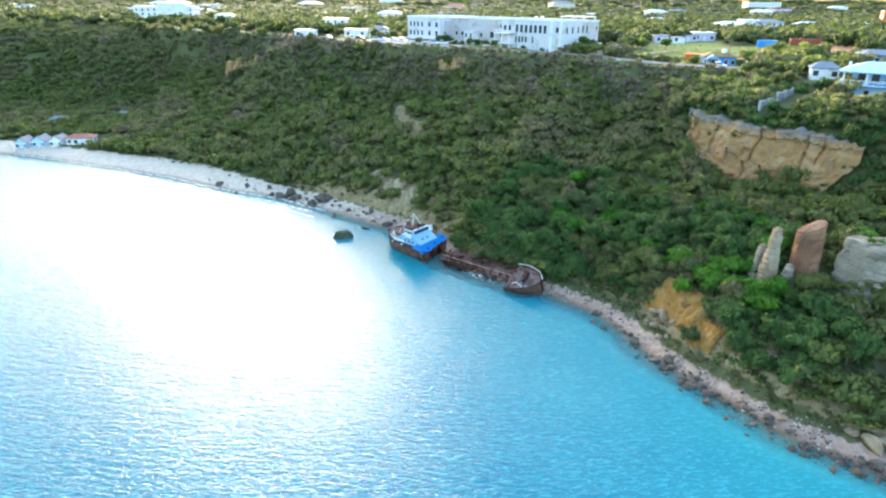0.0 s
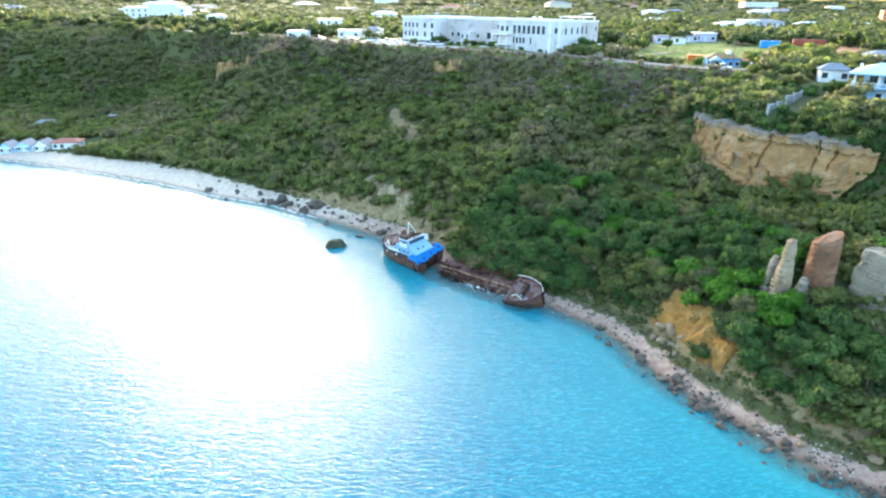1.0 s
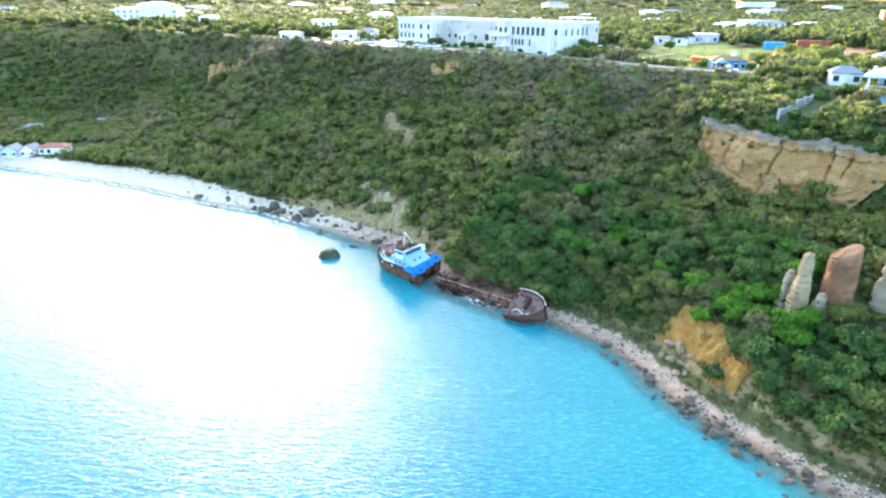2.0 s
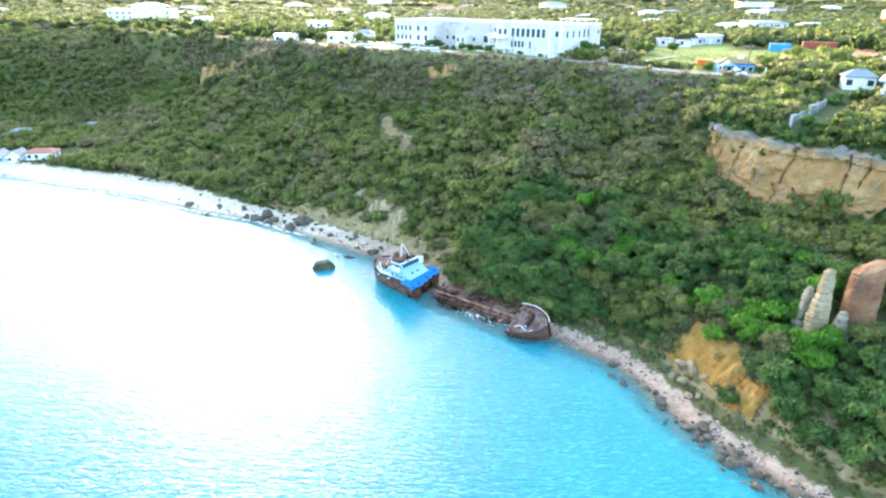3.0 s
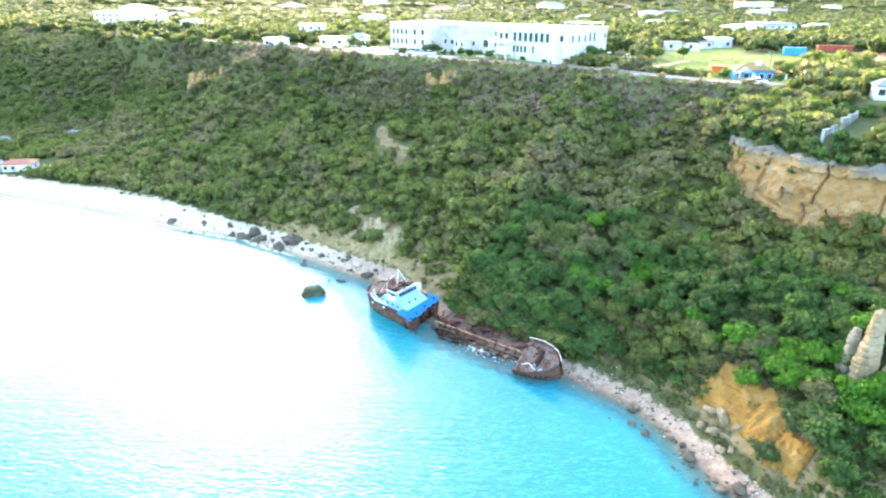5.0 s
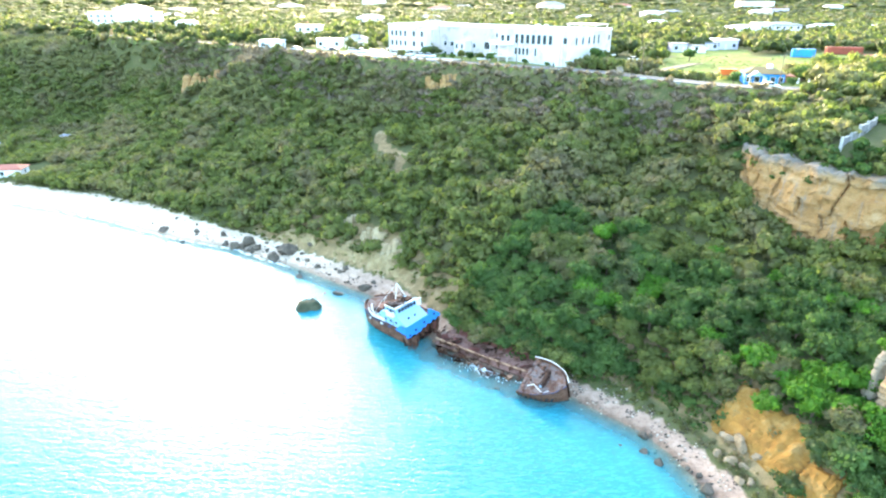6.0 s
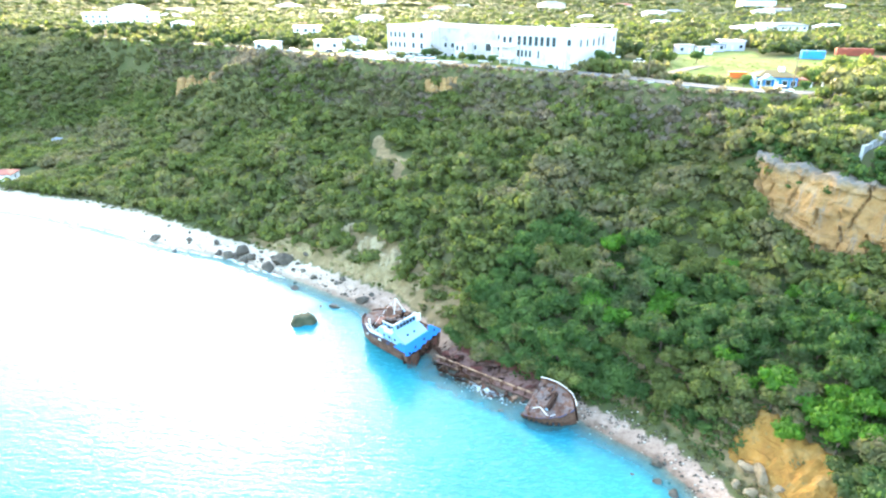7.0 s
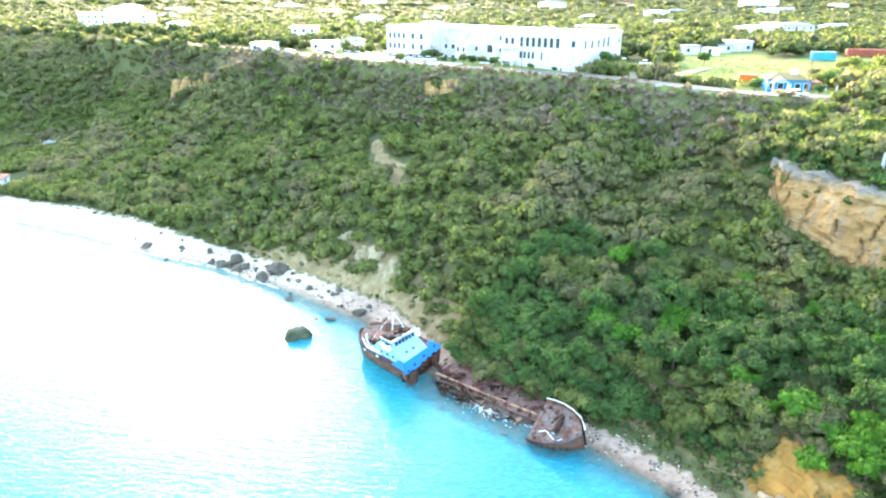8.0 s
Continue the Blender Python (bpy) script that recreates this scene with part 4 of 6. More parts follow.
simple_house(-73.5, 309.5, 1, -0.1, 9.0, 6.0, 3.0, WHITE, ROOFWHITE, "small white roadside house with a flat roof", kind="flat", n=3, z=45.9)
simple_house(-72, 374, 1, 0, 12, 9, 6, WHITE, ROOFWHITE, "white two-storey house with a flat roof", kind="flat", rows=2, n=3)
simple_house(-51, 314, 1, -0.05, 10, 7, 3.2, WHITE, ROOFWHITE, "low white house behind the road", kind="flat", n=3)
simple_house(-39, 312, 1, -0.1, 8, 7, 3.6, WHITE, ROOFGREY, "low white house with a grey roof", n=3)
fl = simple_house(-231, 482, 0.95, 0.1, 42, 18, 9.5, WHITE, ROOFWHITE, "large white three-storey house with arched galleries", kind="flat", rows=3, n=10)
part("hall", boxes((18, 38, -4, 0, -0.8, 11.5)), WHITE, fl)
part("hall_roof", shifted(hip_roof(20, 16, 11.5, 2.5), pose(18, -4, 0)), ROOFWHITE, fl)
prng = random.Random(9)
for hx, hy, hw in ((-470, 640, 16), (-430, 655, 14), (-360, 560, 15), (-300, 610, 18), (-250, 640, 20), (-170, 545, 14), (-130, 600, 16), (-95, 470, 13), (-60, 520, 18), (-20, 620, 20),
                   (30, 560, 16), (70, 480, 13), (120, 640, 18), (-10, 430, 12), (200, 700, 20), (260, 820, 26), (60, 800, 22), (-130, 780, 24), (-330, 860, 26), (330, 760, 22), (420, 900, 26),
                   (-20, 1000, 34), (150, 1050, 36), (-260, 1100, 38), (-480, 1050, 34), (300, 1250, 40), (30, 1400, 46), (-170, 1500, 50), (-600, 900, 30), (640, 1300, 40), (480, 620, 18), (-150, 420, 11), (150, 520, 15)):
    two = prng.random() < 0.35
    simple_house(hx, hy, 1, prng.uniform(-0.35, 0.35), hw, hw * 0.7, (5.8 if two else 3.1) * max(1, hw / 22), prng.choice((WHITE, WHITE, CREAM, LILAC)), prng.choice((ROOFWHITE, ROOFWHITE, ROOFGREY, ROOFRED)),
                 "pale house among the plateau trees", 1.6 * hw / 15, prng.choice(("hip", "flat")), 2 if two else 1, 3, group="houses on the plateau")

# villa over the cliff
vl = thing("villa", facing(97.0, 163.6, 41.5, 0.80, -0.60), "pale blue two-storey villa with a long balcony", "villa")
part("lower_wall", boxes((0.8, 21, 2.2, 12, -3, 3.2), bevel=0.04), PALEBLUE, vl)
part("upper_wall", boxes((2.0, 21, 4.6, 12, 3.45, 6.3)), PALEBLUE, vl)
part("balcony_floor", boxes((0, 21.5, -0.2, 4.6, 3.2, 3.45)), PALEBLUE, vl)
for i in range(22):
    part("baluster", boxes((0.3 + i * 0.97, 0.42 + i * 0.97, -0.12, 0.0, 3.45, 4.4)), WHITE, vl)
part("rail", boxes((0, 21.5, -0.18, 0.04, 4.4, 4.52)), WHITE, vl)
part("side_rail", boxes((-0.02, 0.1, 0.04, 4.6, 3.45, 4.5)), WHITE, vl)
for i in range(5):
    part("column", boxes((0.4 + i * 5, 0.85 + i * 5, 0.15, 0.6, 3.45, 6.3)), WHITE, vl)
part("roof", shifted(hip_roof(21.5, 12.5, 6.3, 2.1, 0.7, 0.3), pose(0, 0, 0)), PALEBLUE, vl, "pale blue hipped roof")
part("chimney", boxes((0.6, 1.2, 5, 5.6, 6.3, 8.4)), WHITE, vl)
windows(vl, 6, 2.6, 20.4, 4.0, 5.9, 1.7, 4.57)
windows(vl, 4, 4, 20, 0.4, 2.0, 1.2, 2.17)
part("steps_block", boxes((-1.2, 0.8, 1.6, 4.0, -3, 1.6)), PALEBLUE, vl)
part("terrace_wall", boxes((2, 21, -3.2, -2.9, -4, 0.5)), CONCRETE, vl)
simple_house(96.8, 177.0, 0.93, -0.36, 6.6, 5.6, 2.8, WHITE, ROOFGREY, "white garden pavilion with a blue-grey hipped roof", 1.5, n=3, name="pavilion", z=44.5)

# stepped garden wall on the cliff top
gw = thing("garden_wall", pose(0, 0, 0), "stepped grey masonry garden wall above the cliff", "wall")
for i in range(9):
    t = i / 9
    (wx0, wy0), (wx1, wy1) = GARDEN_WALL
    ax, ay = wx0 + (wx1 - wx0) * t, wy0 + (wy1 - wy0) * t
    top = min(41.6 + 0.26 * i - height(ax + 1, ay + 1), 1.4 if i < 2 else 2.3)
    panel = part("panel", shifted(boxes((0, 4.5, 0, 0.3, -1.2, top)), facing(ax, ay, height(ax + 1, ay + 1), wx1 - wx0, wy1 - wy0)), MASONRY, gw)
    part("coping", shifted(boxes((-0.05, 4.55, -0.06, 0.36, top, top + 0.12)), facing(ax, ay, height(ax + 1, ay + 1), wx1 - wx0, wy1 - wy0)), CONCRETE, panel)
    part("pier", shifted(boxes((-0.2, 0.2, -0.1, 0.4, -1.2, top + 0.3)), facing(ax, ay, height(ax + 1, ay + 1), wx1 - wx0, wy1 - wy0)), CONCRETE, panel)


# beach houses
for hx, hy, w, mat, rf in ((-187.5, 266.2, 5, PALEBLUE, ROOFGREY), (-180.5, 266.8, 5.5, PALEBLUE, ROOFGREY), (-172.5, 266.4, 5.2, WHITE, ROOFGREY)):
    h = simple_house(hx, hy, 1, 0.04, w, 6.5, 2.9, mat, rf, "small gabled beach house in blue and white", 1.9, "gable", n=3, name="beach_house", group="beach houses")
    part("porch_post", boxes((0.1, 0.25, -1.6, -1.45, -0.5, 2.5)), WHITE, h)
    part("porch_post", boxes((w - 0.25, w - 0.1, -1.6, -1.45, -0.5, 2.5)), WHITE, h)
    part("porch_roof", boxes((-0.1, w + 0.1, -1.7, 0, 2.5, 2.62)), WHITE, h)
simple_house(-166.5, 268.6, 0.97, 0.16, 10.5, 7, 2.8, WHITE, ROOFRED, "white beach bar with a faded red roof", 1.3, n=4, name="beach_bar")
simple_house(-196, 305, 1, 0.2, 9, 6, 2.8, WHITE, ROOFGREY, "white house among the trees behind the beach", 1.4, n=3)
simple_house(-170, 318, 1, -0.2, 8, 6, 2.8, LILAC, ROOFGREY, "grey-roofed house among trees", 1.6, n=3)
fen = thing("beach_pergola", pose(-202, 266.5, height(-196, 267), 0, 0, 3), "white timber beach pergola with thin posts", "pergola")
for i in range(7):
    part("post", boxes((i * 2.1, i * 2.1 + 0.14, 0, 0.14, -0.5, 2.6)), WHITE, fen)
    part("rafter", boxes((i * 2.1, i * 2.1 + 0.1, -0.4, 3.4, 2.6, 2.75)), WHITE, fen)
    part("post", boxes((i * 2.1, i * 2.1 + 0.14, 3, 3.14, -0.5, 2.6)), WHITE, fen)


# ---- parked cars ----
def car(mat):
    c = thing("car", pose(0, 0, 0), "", "car", "parked cars")
    body = prism([(0, 0.35), (4.3, 0.35), (4.35, 0.75), (3.3, 0.95), (0.1, 0.95), (0, 0.7)], 1.7)
    bmesh.ops.bevel(body, geom=list(body.edges), offset=0.05, segments=1, affect="EDGES")
    part("body", body, mat, c)
    cab = prism([(0.35, 0.95), (3.2, 0.95), (2.5, 1.48), (0.9, 1.5)], 1.5)
    part("cabin", shifted(cab, pose(0, 0.1, 0)), GLASS, c, "dark glazed cabin")
    part("roof_panel", boxes((0.9, 2.5, 0.12, 1.58, 1.48, 1.54)), mat, c)
    for x in (0.85, 3.4):
        for y in (0.02, 1.5):
            w = part("wheel", shifted(tube([(0, 0, 0), (0, 0.18, 0)], 0.33, 10), pose(x, y, 0.33)), RUBBER, c)
            part("hub", shifted(tube([(0, -0.01, 0), (0, 0.19, 0)], 0.16, 8), pose(x, y, 0.33)), TRIM, w)
    return c


kinds = [(CARWHITE, "white parked saloon car"), (CARDARK, "dark parked saloon car")]
protos = [tagged(car(m), lab) for m, lab in kinds]
spots = [(-35, 290, 0), (-31.5, 287, 0), (-27, 283.5, 0), (-23, 280.5, 0), (-18, 277, 0), (-14, 273.5, 0), (-9, 269.5, 0), (-6, 268, 0), (-44, 299, 1), (-47, 302, 0), (62, 258, 0), (66, 262, 0), (44, 241, 1), (78, 197.8, 0), (-58, 296, 0), (147, 290, 1), (12, 257, 0)]
used = set()
for i, (cx, cy, k) in enumerate(spots):
    m = pose(cx, cy, max(height(cx, cy), height(cx + 2, cy), height(cx, cy + 2)) + 0.2, 0, 0, -38 + 17 * (i % 3))
    if k not in used:
        used.add(k)
        protos[k].matrix_world = m
    else:
        copy_thing(protos[k], m)


def knobbly(bm, amount, scale, seed):
    for v in bm.verts:
        p = v.co * scale + Vector((seed * 7.1, seed * 3.3, seed))
        n = noise.noise_vector(p) * amount + noise.noise_vector(p * 2.7) * amount * 0.5 + noise.noise_vector(p * 6.5) * amount * 0.28
        v.co += n
    return bm


# ---- the wreck ----
def loft(sections, close_ends=True):
    """A skin through rows of points with equal counts."""
    bm = bmesh.new()
    rows = [[bm.verts.new(p) for p in s] for s in sections]
    for a, b in zip(rows, rows[1:]):
        for i in range(len(a) - 1):
            bm.faces.new((a[i], a[i + 1], b[i + 1], b[i]))
    if close_ends:
        bm.faces.new(rows[0])
        bm.faces.new(rows[-1][::-1])
    bmesh.ops.recalc_face_normals(bm, faces=bm.faces)
    return bm


def thickened(bm, t):
    bmesh.ops.solidify(bm, geom=list(bm.faces), thickness=t)
    return bm


def ragged_plate(rng, length, tall, nx=16, nz=4, dent=0.25, teeth=0.5, thick=0.08):
    """A torn steel plate in x and z, with an uneven upper edge, dents and holes."""
    bm = bmesh.new()
    grid = []
    for i in range(nx + 1):
        top = tall * (1 - teeth * rng.random() * (1 if i % 3 else 0.4))
        grid.append([bm.verts.new((length * i / nx, rng.uniform(-dent, dent) * j / nz, top * j / nz)) for j in range(nz + 1)])
    for i in range(nx):
        for j in range(nz):
            if j > 0 and rng.random() < 0.10:
                continue
            bm.faces.new((grid[i][j], grid[i + 1][j], grid[i + 1][j + 1], grid[i][j + 1]))
    return thickened(bm, thick)


def shipwreck():
    rng = random.Random(5)
    wreck = thing("shipwreck", pose(0, 0, 0), "broken rusty coaster with a blue deckhouse aground by the beach", "shipwreck")
    # --- stern: x forward, y towards the land, from the seaward front corner
    S = facing(-6.2, 150.9, 0, 0.71, -0.705) @ pose(0, 0, 0, 4.0, -2.0, 0)
    B = 9.2

    def put(name, bm, mat, parent=wreck, label="", flat=True, m=S):
        return part(name, shifted(bm, m), mat, parent, label, flat)

    secs = []
    for u, half, sheer in ((-16.4, 0.9, 4.7), (-15.7, 2.4, 4.6), (-14.0, 3.7, 4.45), (-11.5, 4.4, 4.2), (-7, 4.6, 4.0), (-3.5, 4.6, 3.9), (0, 4.6, 3.8)):
        tuck = 2.2 * smooth(np.array(u), -10.5, -16.4)
        row = []
        for v, z in ((-1.0, sheer), (-0.98, 2.4), (-0.92, 0.9), (-0.7, -0.6 + tuck), (0, -1.6 + tuck), (0.7, -0.6 + tuck), (0.92, 0.9), (0.98, 2.4), (1.0, sheer)):
            row.append((u, B / 2 + v * half, z))
        secs.append(row)
    hull = put("stern_hull", thickened(loft(secs, False), 0.14), RUST, wreck, "rust-brown rounded stern hull")
    # painted strake with white remains
    strake = []
    for u, half, sheer in ((-16.4, 0.94, 4.7), (-15.7, 2.45, 4.6), (-14.0, 3.76, 4.45), (-11.5, 4.46, 4.2), (-7, 4.66, 4.0), (-3.5, 4.66, 3.9), (0, 4.66, 3.8)):
        strake.append([(u, B / 2 - half - 0.03, sheer - 0.95), (u, B / 2 - half - 0.05, sheer + 0.05)])
    put("sheer_strake", thickened(loft(strake, False), 0.05), HULLPAINT, hull, "navy paint band flaking from the hull")
    deck = []
    for u, half, sheer in ((-16.0, 0.8, 4.45), (-15.3, 2.2, 4.35), (-13.8, 3.5, 4.2), (-11.5, 4.2, 3.95), (-5, 4.45, 3.7), (0, 4.45, 3.5)):
        deck.append([(u, B / 2 - half, sheer), (u, B / 2, sheer + 0.1), (u, B / 2 + half, sheer)])
    put("aft_deck", thickened(loft(deck, False), 0.12), GREYDECK, wreck, "grey-brown rusted aft deck")
    # fenders and freeing ports along the seaward side
    for u in (-11.2, -7.4):
        put("freeing_port", boxes((u - 0.3, u + 0.3, -0.24, -0.12, 3.25, 3.6)), SHIPWHITE, hull, "chipped white port")
    # blue front with torn lower edge, pale house above
    # outline across the ship (v, z): high wing on the landward side, torn lower edge
    face = [(0.0, 4.9), (6.3, 5.1), (6.4, 6.3), (7.2, 5.9), (9.3, 4.2), (9.3, 3.5), (8.6, 3.7), (8.0, 3.2), (7.2, 3.6), (6.4, 3.0), (5.6, 3.4), (5.0, 2.7), (4.3, 3.0), (3.6, 2.3), (3.0, 2.5), (2.4, 2.3), (1.6, 2.6), (0.9, 2.2), (0.0, 2.4)]
    put("front_bulkhead", shifted(prism(face, 0.35), pose(0.15, 0, 0, 0, 0, 90)), SHIPBLUE, wreck, "deep blue lower front with a torn edge")
    put("side_plate", prism([(-3.4, 3.3), (0.05, 3.1), (0.05, 4.9), (-1.4, 4.9)], 0.12), SHIPBLUE, wreck, "blue side plate", m=S @ pose(0, -0.12, 0))
    put("inner_bulkhead", shifted(ragged_plate(rng, 9.0, 4.6, 16, 5, 0.35, 0.12, 0.1), pose(-1.1, 0.1, -1.0, 0, 0, 90)), DARKRUST, wreck, "dark torn inner bulkhead")
    for k in range(12):
        v = 0.2 + k * 0.76
        put("torn_plate", shifted(ragged_plate(rng, rng.uniform(0.7, 1.4), rng.uniform(1.2, 2.9), 4, 4, 0.25, 0.6), pose(rng.uniform(-0.4, 0.3), v, 3.0 if v > 3 else 2.2, 180 + rng.uniform(-14, 14), rng.uniform(-10, 10), 90 + rng.uniform(-15, 15))), RUST if k % 3 else REDRUST)
    # deckhouse: raked front, low towards the stern
    house = put("deckhouse", prism([(-9.4, 3.4), (0.0, 3.4), (0.0, 4.95), (-2.6, 6.3), (-7.4, 6.2), (-9.4, 4.3)], 6.1), SHIPPALE, wreck, "pale blue deckhouse with a raked front", m=S @ pose(0, 0.12, 0))
    put("bridge", prism([(-6.2, 6.1), (-2.5, 6.1), (-2.95, 8.0), (-6.0, 7.9)], 5.5), SHIPPALE, house, "pale blue wheelhouse", m=S @ pose(0, 0.15, 0))
    put("bridge_roof", shifted(ragged_plate(rng, 3.7, 5.8, 8, 8, 0.12, 0.12, 0.08), pose(-2.5, 0.05, 8.06, 90, 0, 180)), DARKRUST, house)
    put("roof_edge", boxes((-3.1, -2.75, 0.1, 5.75, 7.98, 8.12), (-6.1, -2.75, 0.05, 0.2, 7.9, 8.06)), SHIPWHITE, house, "white roof edge")
    put("bridge_wing", boxes((-5.2, -3.2, -0.55, 0.15, 6.2, 6.3), (-3.35, -3.2, -0.55, 0.15, 6.3, 7.3), (-5.2, -5.05, -0.55, 0.15, 6.3, 7.3), (-5.05, -3.35, -0.55, -0.42, 6.3, 7.3)), SHIPWHITE, house)
    put("bridge_wing", boxes((-5.0, -3.0, 5.85, 7.2, 6.1, 6.2), (-3.15, -3.0, 5.7, 7.2, 6.2, 7.7), (-4.9, -3.15, 7.1, 7.2, 6.2, 7.3)), SHIPWHITE, house)
    # solid dark blocks paint the gloom inside the empty windows
    for i in range(6):
        v = 0.75 + i * 0.82
        put("bridge_window", boxes((-2.95, -2.62, v, v + 0.58, 6.95, 7.65)), GLASS, house, "dark empty wheelhouse window")
    for u in (-5.6, -4.6, -3.7):
        put("bridge_window", boxes((u, u + 0.6, 0.08, 0.17, 6.9, 7.6)), GLASS, house, "dark empty wheelhouse window")
    for v, z in ((1.3, 4.1), (3.2, 4.1), (4.9, 4.1)):
        put("porthole", boxes((-0.02, 0.06, v, v + 0.4, z, z + 0.45)), GLASS, house, "small dark square port")
    for v, u in ((1.8, -1.35), (3.5, -1.35)):
        put("porthole", boxes((u, u + 0.22, v, v + 0.4, 5.5, 5.9)), GLASS, house, "small dark square port")
    # nothing is cut: dark blocks paint the shade inside these holes
    for v, z in ((0.6, 2.5), (2.2, 3.1), (4.6, 3.8), (7.4, 4.5)):
        put("scupper_hole", boxes((0.12, 0.2, v, v + 0.45, z, z + 0.45)), GLASS, wreck, "dark hole in the blue front")
    for u in (-8.2, -6.4, -4.8, -3.2):
        put("side_port", boxes((u, u + 0.45, 0.04, 0.14, 4.6, 5.1)), GLASS, house, "small dark side port")
    put("aft_house", boxes((-11.6, -9.4, 2.0, 6.4, 3.6, 5.2), bevel=0.05), RUSTDECK, house, "rusted aft house")
    put("funnel", shifted(tube([(0, 0, 0), (-0.15, 0, 1.6), (-0.4, 0, 3.0)], [0.85, 0.8, 0.7], 10), pose(-9.0, 4.4, 5.0)), RUST, house, "rusted funnel")
    for k in range(16):
        u, v = rng.uniform(-5.8, -3.4), rng.uniform(0.6, 4.8)
        put("roof_wreckage", shifted(boxes((0, rng.uniform(0.5, 1.3), 0, rng.uniform(0.3, 0.9), 0, rng.uniform(0.15, 0.6))), pose(u, v, 8.02, rng.uniform(-12, 12), rng.uniform(-12, 12), rng.uniform(0, 90))), rng.choice((DARKRUST, RUST, DARKRUST, GREYDECK)), house)
    mast = put("mast", joined(tube([(-5.6, 2.6, 7.9), (-7.0, 4.6, 10.7)], 0.08), tube([(-5.5, 5.4, 7.9), (-7.0, 4.6, 10.7)], 0.085)), SHIPWHITE, wreck, "bent white A-shaped mast")
    put("stay", tube([(-7.0, 4.6, 10.7), (-9.6, 2.0, 6.6), (-10.6, 1.0, 4.6)], 0.03), SHIPWHITE, mast)
    # clutter on the aft deck: frames, davits, hatches
    for k in range(14):
        u, v = rng.uniform(-12.5, -7.6), rng.uniform(3.6, 8.6)
        h = rng.uniform(0.8, 2.4)
        put("bent_frame", joined(tube([(u, v, 3.4), (u + rng.uniform(-0.4, 0.4), v + 0.2, 3.4 + h), (u + 1.2, v + rng.uniform(0.3, 1.0), 3.6 + h)], 0.09), tube([(u + 1.2, v + 1.0, 3.5), (u + 1.2, v + 0.7, 3.6 + h)], 0.08)), RUST, wreck, "bent rusty frame")
    # bent plates and torn rails heaped over the aft deck and the after end of the house
    for k in range(26):
        u, v = rng.uniform(-13.5, -6.6), rng.uniform(1.0, 8.4)
        if abs(v - 4.6) > 4.2 - max(0, -11.5 - u) * 1.2:
            continue
        on = 6.2 if -7.4 < u and v < 5.8 else 4.1 if u < -9.4 else 5.2
        put("deck_wreckage", shifted(ragged_plate(rng, rng.uniform(0.6, 1.8), rng.uniform(0.4, 1.5), 4, 3, 0.3, 0.7, 0.07), pose(u, v, on - 0.4, rng.uniform(-60, 60), rng.uniform(-30, 30), rng.uniform(0, 180))), rng.choice((DARKRUST, GREYDECK, RUSTDECK, RUST)))
    for k in range(12):
        u, v = rng.uniform(-13.0, -7.0), rng.uniform(1.2, 8.0)
        put("bent_rail", tube([(u, v, 4.0), (u + rng.uniform(-0.5, 0.5), v + rng.uniform(-0.4, 0.4), 5.2), (u + rng.uniform(-1.4, 1.4), v + rng.uniform(-1, 1), 5.6 + rng.uniform(0, 1.0))], 0.05), rng.choice((SHIPWHITE, RUST, GREYDECK)))
    put("bulwark", thickened(loft([[(u, -0.05 + max(0, -11 - u) * 0.55, 4.0), (u, -0.08 + max(0, -11 - u) * 0.55, 4.75 + 0.05 * ((i * 7) % 4))] for i, u in enumerate((-13.2, -12.4, -11.6, -10.6, -9.6, -8.6, -7.6, -6.4))], False), 0.06), SHIPWHITE, wreck, "chipped white bulwark along the deck edge")
    for u, v, a, c in ((-12.8, 3.2, 1.2, 1.0), (-11.3, 6.6, 1.0, 1.0), (-8.6, 7.4, 1.2, 0.9)):
        put("deck_locker", boxes((u, u + a, v, v + c, 3.6, 4.7), bevel=0.05), RUSTDECK)
    put("bollard", tube([(-13.2, 2.2, 4.0), (-13.2, 2.2, 5.0)], 0.2, 8), SHIPWHITE)
    put("davit", tube([(-10.2, 0.6, 3.8), (-10.6, 0.4, 5.0), (-11.4, 0.2, 5.5)], 0.1), SHIPWHITE)
    rails = []
    for u in range(-13, -7, 1):
        v = 0.15 + max(0, (-10 - u)) * 0.55
        rails.append(((u, v, 4.3), (u, v, 5.1)))
    for a, c in rails:
        put("stanchion", tube([a, c], 0.045), SHIPWHITE)
    put("hand_rail", tube([c for _, c in rails], 0.045), SHIPWHITE)
    # wreckage hanging at the front seaward corner
    for k in range(5):
        put("hanging_pipe", tube([(0.2 + 0.3 * k, -0.2 + 0.35 * k, 2.6), (0.5 + 0.25 * k, -0.3 + 0.3 * k, 1.2), (0.6 + 0.2 * k, -0.2 + 0.3 * k, -0.3)], 0.07), RUST)

    # --- collapsed hold between: x along the seaward beam, y towards the land
    H = facing(-0.6, 152.4, 0, 0.80, -0.60)
    L = 24.0
    put("hold_floor", thickened(loft([[(L * i / 22, v, 0.55 + 0.35 * rng.random() + 0.16 * v) for v in (-0.4, 1.0, 2.4, 3.8, 5.0)] for i in range(23)], False), 0.15), RUSTDECK, wreck, "rusted hold floor strewn with scale", m=H)
    put("far_side_plate", shifted(ragged_plate(rng, L - 3, 3.5, 30, 4, 0.2, 0.22, 0.12), pose(2.5, 3.9, 0.6, -28, 0, 0)), REDRUST, wreck, "standing rust-red side plate", m=H)
    put("near_beam", joined(tube([(0, 0.0, 1.7), (5, -0.1, 1.75), (11, 0.05, 1.6), (17, 0.0, 1.7), (L, 0.1, 1.8)], 0.2, 6)), TANRUST, wreck, "long rust-brown coaming beam", m=H)
